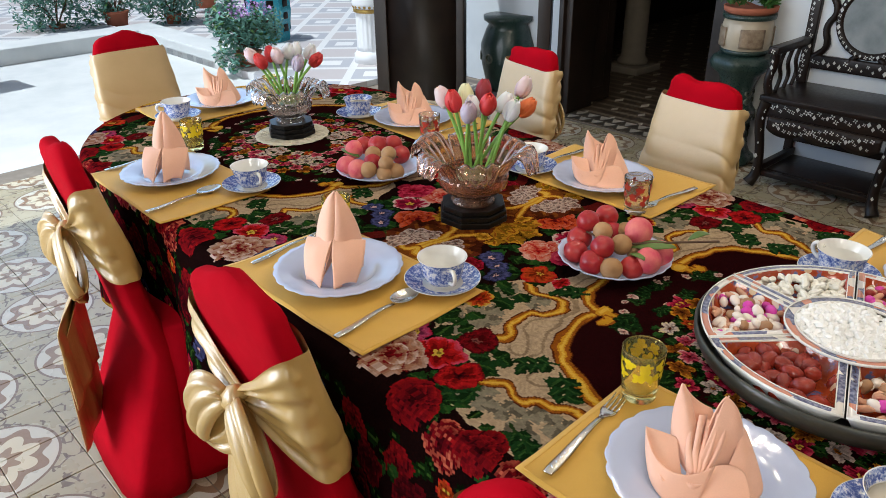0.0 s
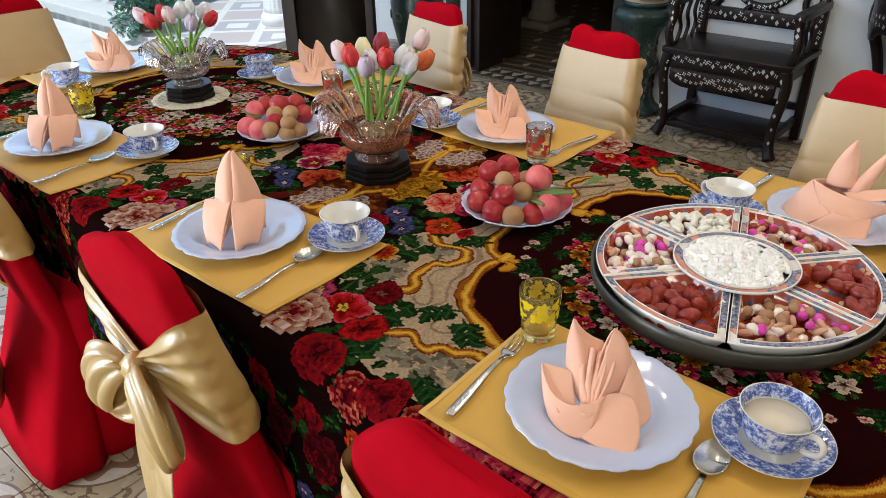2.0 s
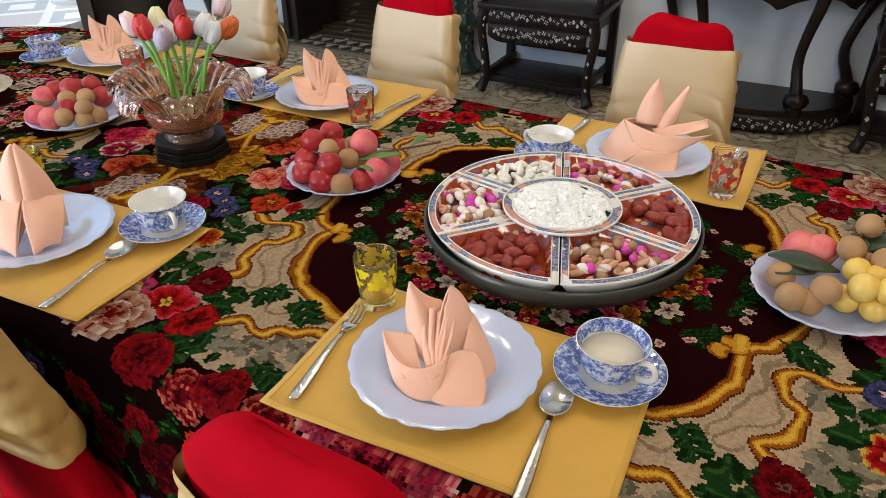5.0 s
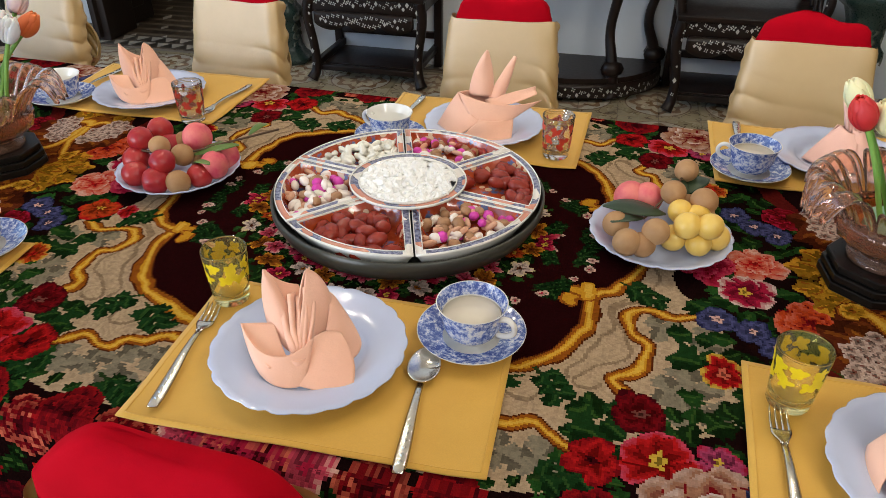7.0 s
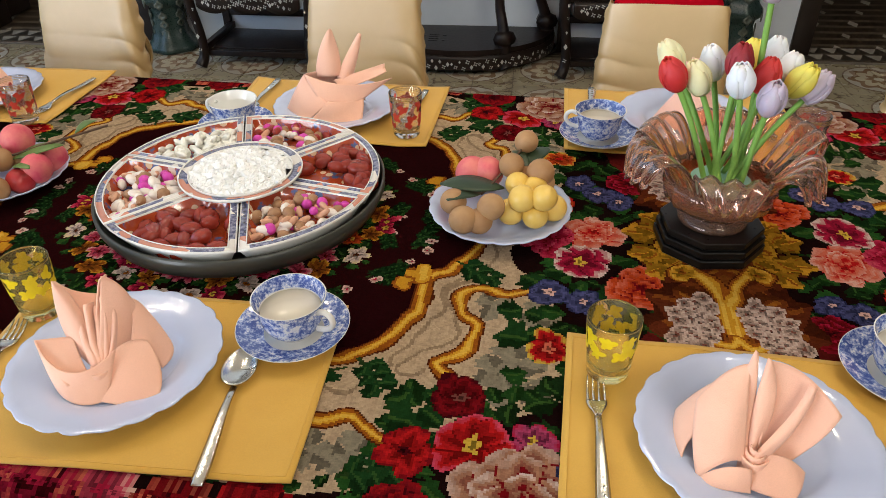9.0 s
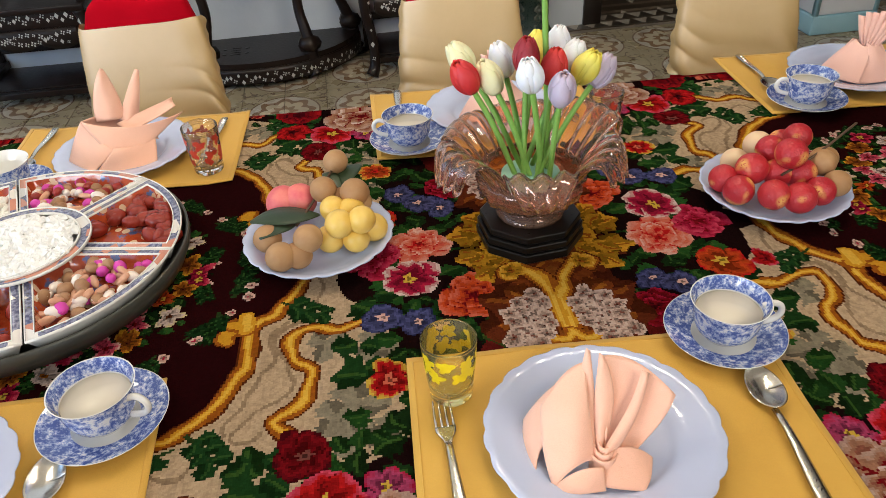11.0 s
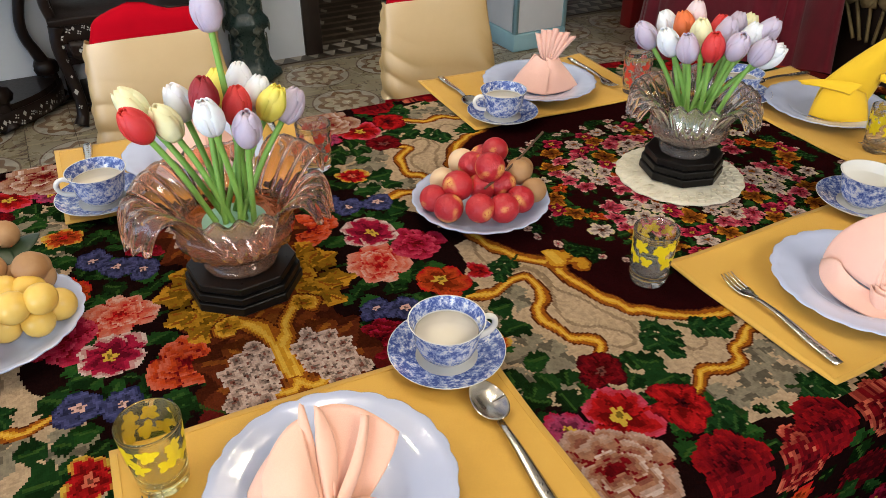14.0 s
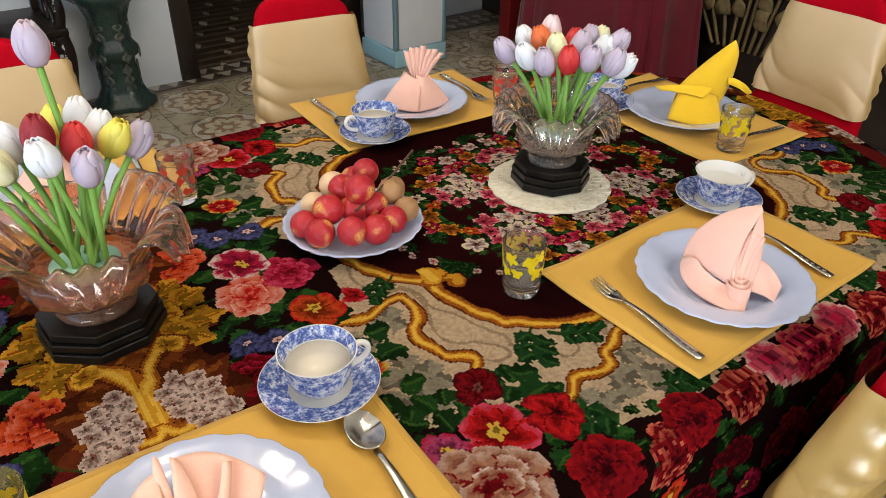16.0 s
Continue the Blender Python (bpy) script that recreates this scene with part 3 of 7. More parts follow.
    p.stroke([(0.357, 0.140), (0.338, 0.130), (0.318, 0.128)], ((0.012, amber), (0.007, gold)))
    p.stroke([(0.352, 0.136), (0.350, 0.118)], ((0.013, gold), (0.007, bright)))
    # leaves of the garlands
    for x0, y0, r in ((0.62, 0.03, 0.07), (0.60, 0.09, 0.06), (0.70, 0.12, 0.05), (0.56, 0.11, 0.05), (0.65, 0.17, 0.05), (0.60, 0.20, 0.06), (0.545, 0.312, 0.045), (0.50, 0.395, 0.05),
                      (0.41, 0.405, 0.050), (0.44, 0.41, 0.045), (0.50, 0.44, 0.06), (0.57, 0.38, 0.06), (0.61, 0.28, 0.06), (0.38, 0.50, 0.055), (0.30, 0.545, 0.05), (0.20, 0.545, 0.05),
                      (0.65, 0.42, 0.06), (0.72, 0.40, 0.06), (0.78, 0.46, 0.06), (0.05, 0.52, 0.05), (0.62, 0.35, 0.055), (0.10, 0.545, 0.05)):
        p.leaves(x0, y0, r, 8)
    p.stroke([(0.520, 0.150), (0.498, 0.160), (0.478, 0.166), (0.450, 0.150), (0.422, 0.152), (0.408, 0.180), (0.422, 0.212), (0.448, 0.228), (0.446, 0.262), (0.440, 0.292), (0.405, 0.312), (0.412, 0.325), (0.434, 0.345)], scroll)
    p.stroke([(0.385, 0.449), (0.352, 0.446), (0.335, 0.422), (0.318, 0.416), (0.298, 0.428), (0.272, 0.430), (0.256, 0.406), (0.230, 0.408), (0.205, 0.384), (0.17, 0.398), (0.13, 0.385), (0.09, 0.398)], scroll)
    for x0, y0, ang, s in ((0.505, 0.190, 2.9, 0.040), (0.470, 0.245, 0.1, 0.048), (0.510, 0.238, 0.4, 0.040), (0.385, 0.365, 2.6, 0.036), (0.395, 0.362, 0.2, 0.030), (0.360, 0.405, 0.5, 0.044), (0.395, 0.388, 0.8, 0.034),
                           (0.500, 0.112, 0.9, 0.046), (0.525, 0.092, 0.3, 0.044), (0.505, 0.20, 0.3, 0.034)):
        p.leaf(x0, y0, ang, s, (0.010, 0.040, 0.010), broad=0.5)
    for x0, y0, ang in ((0.300, 0.315, 0.9), (0.285, 0.335, 2.6), (0.405, 0.095, 0.5), (0.250, 0.485, 2.8), (0.320, 0.500, -0.2), (0.19, 0.47, 2.9)):
        p.sprig(x0, y0, ang, 0.062)
    # sparse buds on dark stems outside the wreath
    for k in range(15):
        a = 0.08 + 1.44 * ((k * 0.618) % 1)
        f = 0.72 + 0.18 * ((k * 0.377) % 1)
        x0, y0 = 0.40 * f * math.cos(a), 0.355 * f * math.sin(a)
        p.sprig(x0 * 0.95, y0 * 0.95, a + 1.2 - 2.4 * (k % 2), 0.038, 0.6)
        p.flower(x0, y0, 0.0085, pale, white, rose, 4)
    # the wreath inside the medallion: flowers strewn with gaps between
    spots, tries = [], 0
    while len(spots) < 34 and tries < 4000:
        tries += 1
        a, f = 1.5708 * p.n.random(), 0.25 + 0.43 * p.n.random()
        q = (0.40 * f * math.cos(a), 0.36 * f * math.sin(a))
        if all(math.hypot(q[0] - o[0], q[1] - o[1]) > 0.0275 for o in spots):
            spots.append(q)
    for k, (x0, y0) in enumerate(spots):
        p.leaves(x0, y0, 0.032, 5, dark=k % 3 == 0)
    palettes = ((pink, pale, deep), (rose, pink, yellow), (white, (0.70, 0.56, 0.28), brown), (orange, amber, yellow), (pink, (0.66, 0.22, 0.24), wine), (white, (0.68, 0.50, 0.40), amber), (amber, gold, brown))
    for x0, y0 in spots:
        p.flower(x0, y0, 0.0175 + 0.006 * p.n.random(), *palettes[int(p.n.integers(7))], 5, 6 * p.n.random(), 0.36)
    # the knot's dark red strap and its flowers, turned half round from one side to the other
    p.put(p.inside([(0.695, 0.155), (0.72, 0.15), (0.66, 0.33), (0.61, 0.33)]), (0.10, 0.008, 0.007))
    p.both(False)
    p.rose(0.605, 0.022, 0.048, pale, coral, red, 0.5)
    p.rose(0.530, -0.006, 0.046, pink, rose, deep, 1.1)
    p.rose(0.675, -0.118, 0.050, coral, orange, deep)
    p.flower(0.583, -0.066, 0.044, rose, white, yellow, 6, 0.4)
    p.flower(0.536, 0.105, 0.038, orange, red, yellow, 5, 0.1)
    p.flower(0.480, 0.103, 0.018, red, pink, deep, 4, 0.3)
    for x0, y0 in ((0.540, -0.150), (0.588, -0.160), (0.622, -0.190), (0.648, 0.122), (0.612, 0.140), (0.585, 0.175)):
        p.flower(x0, y0, 0.027, blue, navy, pale, 6, x0 * 9)
    p.flower(0.543, -0.262, 0.032, red, yellow, coral, 5, 0.7)
    p.leaf(0.665, -0.205, 0.15, 0.085, (0.030, 0.055, 0.010), (0.10, 0.13, 0.02), 0.22)
    p.rose(0.665, 0.185, 0.036, rose, deep, wine, 0.3)
    p.flower(0.545, 0.262, 0.030, orange, yellow, red, 5, 0.2)
    p.both(True)
    # blossoms and roses along the cloth's edge
    p.flower(0.438, 0.364, 0.036, deep, wine, (0.16, 0.05, 0.04), 6)
    p.flower(0.462, 0.437, 0.044, red, pink, yellow, 6, 0.3)
    p.flower(0.388, 0.455, 0.038, red, deep, wine, 5)
    p.flower(0.534, 0.424, 0.030, (0.40, 0.05, 0.13), rose, yellow, 5)
    p.rose(0.520, 0.500, 0.062, white, (0.36, 0.17, 0.10), deep, 0.2)
    p.rose(0.395, 0.545, 0.048, blood, deep, wine, 0.8)
    p.rose(0.300, 0.585, 0.042, coral, deep, wine)
    p.rose(0.245, 0.555, 0.038, blood, deep, wine, 1.0)
    p.rose(0.155, 0.562, 0.042, coral, deep, wine)
    p.flower(0.075, 0.545, 0.040, pink, pale, rose, 6)
    p.rose(0.010, 0.560, 0.044, coral, rose, wine)
    p.rose(0.640, 0.440, 0.042, blood, deep, wine, 0.2)
    p.flower(0.720, 0.420, 0.042, pink, white, rose, 5)
    p.rose(0.79, 0.470, 0.056, pale, coral, deep, 0.7)
    p.flower(0.595, 0.462, 0.034, blue, navy, pale, 6)
    p.flower(0.640, 0.365, 0.034, orange, red, yellow, 5)
    p.rose(0.705, 0.355, 0.036, blood, deep, wine)
    # gold acanthus knot between the medallions
    for x0, y0, ang, s in ((0.79, 0.13, 2.6, 0.14), (0.79, 0.05, 2.4, 0.12), (0.79, 0.015, 3.0, 0.13), (0.775, 0.15, 3.4, 0.10), (0.79, 0.25, 2.4, 0.10), (0.79, 0.31, 2.0, 0.10), (0.78, 0.24, 3.3, 0.08), (0.79, 0.36, 2.2, 0.09)):
        p.leaf(x0, y0, ang, s, (0.105, 0.020, 0.007), (0.22, 0.06, 0.01))
        p.leaf(x0, y0, ang + 0.35, s * 0.7, (0.16, 0.035, 0.008), (0.30, 0.10, 0.012))
    p.put(p.inside([(0.79, 0.07), (0.765, 0.09), (0.778, 0.13), (0.772, 0.20), (0.755, 0.245), (0.79, 0.26)]), (0.20, 0.055, 0.010))
    for x0, y0, ang in ((0.735, 0.030, 3.0), (0.720, 0.050, 2.5), (0.745, 0.010, 3.4), (0.700, 0.020, 2.9), (0.760, 0.245, 2.6), (0.770, 0.30, 2.2)):
        for turn, s, tone in ((0.6, 0.040, 0.42), (0.0, 0.050, 0.95), (-0.6, 0.036, 0.7)):
            p.leaf(x0, y0, ang + turn, s, tuple(tone * c for c in gold), amber)
    p.stroke([(0.786, 0.215), (0.783, 0.165), (0.784, 0.130), (0.776, 0.098), (0.760, 0.072), (0.738, 0.055), (0.722, 0.068), (0.732, 0.082)], ((0.0130, brown), (0.0105, amber), (0.0065, gold), (0.0030, bright)))
    p.flower(0.738, 0.066, 0.019, gold, bright, amber, 4, 0.4)
    p.stroke([(0.79, 0.215), (0.772, 0.235), (0.752, 0.225), (0.748, 0.205)], ((0.0105, amber), (0.0065, gold), (0.0030, bright)))
    for k in range(26):
        a, f = k * 2.4, math.sqrt((k + 0.5) / 26)
        y0 = 0.186 + 0.058 * f * math.sin(a)
        p.flower(0.738 + 0.031 * f * math.cos(a) - 0.25 * (y0 - 0.186), y0, 0.0135, (0.52, 0.36, 0.30), (0.62, 0.48, 0.41), (0.20, 0.07, 0.05), 5, k, 0.5)
    # the fall of the cloth over the edge; roses darkened for its shade
    rng = np.random.default_rng(8)
    for row, v0 in enumerate((0.650, 0.735, 0.82, 0.905, 0.985)):
        for k in range(7):
            x0, y0 = 0.04 + 0.118 * k + 0.06 * (row % 2) + 0.03 * rng.random(), v0 + 0.04 * rng.random()
            p.leaves(x0, y0, 0.058, 4, dark=row % 2 == 0)
            if rng.random() < 0.28:
                p.flower(x0, y0, 0.026, *((orange, red, yellow), (rose, deep, yellow), (blue, navy, pale))[int(rng.integers(3))], 5, k)
                continue
            pal = ((blood, deep, wine), (deep, (0.11, 0.003, 0.006), wine), (deep, wine, (0.03, 0.002, 0.004)), (deep, wine, wine), (deep, wine, wine))[int(rng.integers(5))]
            p.rose(x0, y0, 0.034 + 0.014 * rng.random(), *pal, turn=k)
    p.put(np.abs(p.v - 1.03) < 0.02, (0.30, 0.16, 0.03))
    # tufts: patches of the wool dyed a little lighter or darker
    tuft = np.sin(p.u * 310 + 2.1 * np.sin(p.v * 190)) * np.sin(p.v * 290 + 1.7 * np.sin(p.u * 170))
    p.c *= (1 + 0.16 * tuft * (p.c[..., 0] < 0.6) - 0.04)[..., None]
    # loose wool: neighbouring stitches differ a little
    tone = 1 + 0.16 * (np.random.default_rng(5).random(x.shape) - 0.5)
    return np.clip(p.c * tone[..., None], 0, 1)


def carpet_material():
    m = Mat("wool_carpet", rough=1.0, Specular_IOR_Level=0.0)
    wool = m.n("Attribute", attribute_name="wool")
    fine = m.noise(420, 3)
    c = m.mix(m.math("MULTIPLY", fine, 0.35), wool.outputs["Color"], (0.004, 0.003, 0.002))
    m.colour(m.mix(m.math("MULTIPLY", m.noise(5, 3), 0.22), c, (0.006, 0.004, 0.003)))
    return m.bump(fine, 0.7, 0.003).m


M["carpet"] = carpet_material()


def carpet_cloth():
    fine = 0.0030
    step = 0.0050
    length = END_C + HALF_W
    # places along the table: even, then by angle round the ends, so that the outline is met
    inner = np.arange(0, END_C, fine)
    ring = END_C + HALF_W * np.sin(np.linspace(0, math.pi / 2, 220))
    half = np.concatenate([inner, ring])
    xs = np.concatenate([-half[:0:-1], half])
    w = HALF_W * np.sqrt(np.maximum(1 - (np.maximum(np.abs(xs) - END_C, 0) / HALF_W) ** 2, 1e-8))
    m = int(2 * HALF_W / fine)
    js = np.linspace(-1, 1, m + 1)
    X = np.repeat(xs[:, None], m + 1, 1)
    Y = js[None] * w[:, None]
    inset = 0.965
    verts = np.stack([X * 1.0, Y * inset, np.full_like(X, TOP) + 0.0012 * np.sin(X * 9) * np.sin(Y * 13)], -1).reshape(-1, 3)
    verts[:, 0] = np.sign(verts[:, 0]) * np.minimum(np.abs(verts[:, 0]), length - 0.02)
    a = (np.arange(len(xs) - 1)[:, None] * (m + 1) + np.arange(m)[None]).ravel()
    quads = np.stack([a, a + m + 1, a + m + 2, a + 1], -1)
    # the fall: an outline followed all round, rolling over the edge and hanging in soft folds
    per = []
    for x in np.arange(-END_C, END_C, step):
        per.append((x, -HALF_W, 0, -1))
    for t in np.arange(-math.pi / 2, math.pi / 2, step / HALF_W):
        per.append((END_C + HALF_W * math.cos(t), HALF_W * math.sin(t), math.cos(t), math.sin(t)))
    for x in np.arange(END_C, -END_C, -step):
        per.append((x, HALF_W, 0, 1))
    for t in np.arange(math.pi / 2, 1.5 * math.pi, step / HALF_W):
        per.append((-END_C + HALF_W * math.cos(t), HALF_W * math.sin(t), math.cos(t), math.sin(t)))
    per = np.array(per)
    R = 0.028
    prof = [(-0.045 + 0.0, 0.0, -0.045)] + [(-R + R * math.sin(t), -R + R * math.cos(t), -R + R * t) for t in np.linspace(0, math.pi / 2, 9)]
    for d in np.arange(0.006, 0.44, 0.006):
        prof.append((0.0, -R - d, R * (math.pi / 2 - 1) + d))
    s = np.arange(len(per)) * step
    rows, pats = [], []
    for off, drop, arc in prof:
        hang = max(-drop - R, 0.0)
        fold = hang * 0.055 * np.sin(s * 9.5 + 1.3 * np.sin(s * 2.1)) + hang * 0.03 * np.sin(s * 23)
        o = off + fold + 0.02 * hang
        rows.append(np.stack([per[:, 0] + o * per[:, 2], per[:, 1] + o * per[:, 3], np.full(len(per), TOP + drop)], -1))
        pats.append(np.stack([per[:, 0] + arc * per[:, 2], per[:, 1] + arc * per[:, 3]], -1))
    V2, P2 = np.array(rows), np.array(pats)
    n, k = len(per), len(prof)
    i = np.arange(n)
    q2 = []
    for r in range(k - 1):
        q2.append(np.stack([r * n + i, (r + 1) * n + i, (r + 1) * n + (i + 1) % n, r * n + (i + 1) % n], -1))
    q2 = np.concatenate(q2) + len(verts)
    allv = np.concatenate([verts, V2.reshape(-1, 3)])
    place = np.concatenate([verts[:, :2], P2.reshape(-1, 2)])
    faces = np.concatenate([quads, q2])
    me = bpy.data.meshes.new("carpet_tablecloth")
    me.vertices.add(len(allv))
    me.vertices.foreach_set("co", allv.ravel())
    me.loops.add(len(faces) * 4)
    me.loops.foreach_set("vertex_index", faces.ravel().astype(np.int32))
    me.polygons.add(len(faces))
    me.polygons.foreach_set("loop_start", np.arange(0, len(faces) * 4, 4, dtype=np.int32))
    me.polygons.foreach_set("use_smooth", np.ones(len(faces), bool))
    me.update(calc_edges=True)
    mid = place[faces].mean(1)
    col = carpet_colours(mid[:, 0], mid[:, 1])
    att = me.attributes.new("wool", "FLOAT_COLOR", "FACE")
    att.data.foreach_set("color", np.concatenate([col, np.ones((len(col), 1))], 1).ravel().astype(np.float32))
    me.materials.append(M["carpet"])
    ob = new("carpet_tablecloth", me)
    return tagged(ob, "wool carpet tablecloth woven with red roses, leaves and gold scrolls", "tablecloth")


carpet_cloth()


def dining_table():
    ob = thing("dining_table", pose(0, 0, 0), "long dark wooden dining table with rounded ends under the carpet", "table")
    out = []
    for s in (1, -1):
        for t in np.linspace(-math.pi / 2, math.pi / 2, 17):
            out.append((s * (END_C + (HALF_W - 0.035) * math.cos(t)), s * (HALF_W - 0.035) * math.sin(t)))
    part("tabletop", slab(out, 0.70, 0.752), M["dark_wood"], ob, smooth=False)
    for x in (-1.5, 0, 1.5):
        for y in (-0.2, 0.2):
            part("leg", lathe([(0.05, 0), (0.06, 0.05), (0.035, 0.1), (0.05, 0.3), (0.03, 0.55), (0.05, 0.70)], 14), M["dark_wood"], ob).location = (x, y, 0)


dining_table()


# ---- chairs in red covers with gold sashes ----
def back_outline(z, lean):
    """Half width, centre y and half thickness of the covered backrest at height z."""
    k = (z - 0.40) / 0.55
    half = 0.182 - 0.048 * k - (0.06 * max((z - 0.86) / 0.09, 0) ** 2)
    return half, -lean * k, 0.036 - 0.010 * k


def loop_at(half, cy, thick, z, n=28, grow=0.0, ripple=0.0, phase=0.0):
    pts = []
    for i in range(n):
        a = 2 * math.pi * i / n
        c, s = math.cos(a), math.sin(a)
        px = (half + grow) * math.copysign(abs(c) ** 0.35, c)
        py = (thick + grow) * math.copysign(abs(s) ** 0.55, s)
        r = 1 + ripple * math.sin(7 * a + phase)
        pts.append((px * r, cy + py * r, z))
    return pts


def covered_chair(m, label, lean=0.10, bow=True, seed=0, drawn=False):
    """Local: the back stands at y = 0, the sitter faces +y (towards the table)."""
    ob = thing("covered_chair", m, label, "chair", "chairs round the table")
    bm = bmesh.new()
    loops = []
    for k in range(6):
        t = k / 6
        loops.append(loop_at(0.245 - 0.063 * t, -0.085 * (1 - t), 0.095 - 0.059 * t, 0.012 + 0.388 * t, ripple=0.03 * (1 - t), phase=seed))
    for k in range(12):
        z = 0.40 + 0.50 * k / 11
        half, cy, th = back_outline(z, lean)
        loops.append(loop_at(half, cy, th, z))
    for k in range(1, 6):
        t = k / 5 * math.pi / 2
        half, cy, th = back_outline(0.90, lean)
        z = 0.90 + 0.045 * math.sin(t)
        top = []
        for x, y, _ in loop_at(half * (0.45 + 0.55 * math.cos(t)), cy, th * (0.25 + 0.75 * math.cos(t)), z):
            top.append((x, y, z + 0.008 * math.sin(x * 26 + seed) + 0.006 * math.sin(x * 47 + 2 * seed)))
        loops.append(top)
    rings(bm, loops, cap0=True, cap1=True)
    # seat and skirt to the floor
    skirt = []
    for k in range(9):
        z = 0.012 + 0.455 * k / 8
        g = 0.035 * (1 - k / 8)
        skirt.append([(x, 0.20 + y, z) for x, y, _ in loop_at(0.205 + g, 0, 0.215 + g, z, 44, ripple=0.018 * (1 - k / 8), phase=seed)])
    skirt.append([(x * 0.97, 0.20 + y * 0.97, 0.482) for x, y, _ in loop_at(0.205, 0, 0.215, 0, 44)])
    rings(bm, skirt, cap0=True, cap1=True)
    part("cover", bm, M["red_cloth"], ob, "red cloth chair cover reaching the floor")
    # the sash: a broad band in front, drawn together at the back
    Z0, Z1, ZK = 0.63, 0.884 if drawn else 0.872, 0.765
    def band(u, v):
        a = 2 * math.pi * u - math.pi / 2            # starts and ends at the middle of the back
        zc = Z0 + (Z1 - Z0) * v
        s = math.sin(a)
        c = math.cos(a)
        back = smooth01((-s - 0.15) / 0.8) if (s < -0.15 and bow) else 0.0
        gather = 1.0
        half, cy, th = back_outline(zc, lean)
        xx = (half + 0.010) * math.copysign(abs(c) ** 0.35, c)
        if s < 0 and bow:
            gather = 0.13 + 0.87 * min(abs(xx) / 0.15, 1.0) ** 1.1
        z = ZK + (zc - ZK) * gather - 0.035 * (1 - gather)
        half, cy, th = back_outline(z, lean)
        if s < 0 and bow:
            pleat = (0.0022 + 0.0030 * (1 - gather)) * math.sin(v * 37 + 6 * u) + 0.0030 * math.sin(v * 15 + 9 * u + seed)
        else:
            low = max(0.75 - v, 0) * 1.4
            edge = min(abs(xx) / half, 1.0) ** 1.6 * (1.0 if xx * math.sin(seed) > 0 else 0.45)
            pleat = (0.0006 + (0.0095 if drawn else 0.0035) * edge) * low * (abs(math.sin(v * 13 + 1.6 * math.sin(9 * u + seed) + 13 * u)) ** 0.6 - 0.5) + 0.0010 * math.sin(31 * u + 9 * v + seed)
        slack = 0.010 * math.sin(u * 31 + v * 5 + seed) * 0.25
        py = (th + 0.011 + pleat + slack + (0.012 * (1 - gather))) * math.copysign(abs(s) ** 0.55, s)
        wob = 0.004 * math.sin(14 * u + 6 * v + seed) - 0.008 * math.sin(math.pi * v) * (1 if s > 0 else 0) * math.sin(9 * u)
        return ((half + 0.010 + pleat) * math.copysign(abs(c) ** 0.35, c), cy + py, z + wob)
    part("sash", sheet(band, 128, 56, 0.0), M["taut_satin"] if drawn else M["satin"], ob, "gold satin sash drawn smooth" if drawn else "gathered gold satin sash")
    if bow:
        half, cy, th = back_outline(ZK - 0.03, lean)
        yb, zk = cy - th - 0.022, ZK - 0.035
        part("knot", lathe([(0.001, -0.026), (0.017, -0.02), (0.024, -0.006), (0.022, 0.008), (0.014, 0.02), (0.001, 0.026)], 14, lambda a, k, r, z: (r * (1 + 0.13 * math.cos(4 * a + k)), z)), M["satin"], ob).location = (0, yb - 0.006, zk)
        for side in (-1, 1):
            def loop(u, v):
                t = 2 * math.pi * u
                w = (v - 0.5) * (0.030 + 0.070 * math.sin(math.pi * min(u, 1 - u) * 1.9 if u not in (0, 1) else 0))
                out = 0.052 * (1 - math.cos(t))
                x = side * (0.012 + out * (0.80 if side < 0 else 0.9) + 0.018 * math.sin(t))
                z = zk - 0.055 * (1 - math.cos(t)) * (1.05 if side < 0 else 1.25) + 0.030 * math.sin(t)
                y = yb - 0.012 - 0.022 * math.sin(t) * 0.9 - 0.02 * (1 - math.cos(t)) * 0.4 + 0.0045 * math.sin(19 * v + 3 * u) + 0.0020 * math.sin(43 * v + 5 * u + seed)
                return (x + w * 0.55, y - 0.012 * math.sin(math.pi * v), z + w * 0.75 * side)
            part("bow_loop", sheet(loop, 36, 18, 0.003), M["satin"], ob)
            length = (0.60 if side < 0 else 0.40) - 0.05 * (seed % 3)
            def tail(u, v):
                w = (v - 0.5) * (0.040 + 0.150 * smooth01(u * 1.9))
                turned = (0.55, 0.25, 0.1, 0.3, 0.2)[seed % 5] * smooth01(2 * u)
                x = side * (0.008 + 0.035 * u) + w * math.cos(turned) + 0.008 * math.sin(5 * u + side)
                z = zk - 0.015 - length * u - 0.03 * (v - 0.5) * u
                y = yb - 0.004 + (0.0035 * math.sin(13 * v + 3 * u) + 0.0006 * math.sin(41 * v + 2 * u + seed)) * (0.5 + 0.5 * u) - 0.004 - (w + 0.09 * smooth01(1.9 * u)) * math.sin(turned)
                return (x, y, z)
            part("sash_tail", sheet(tail, 26, 26, 0.0025), M["satin"], ob)
    return ob


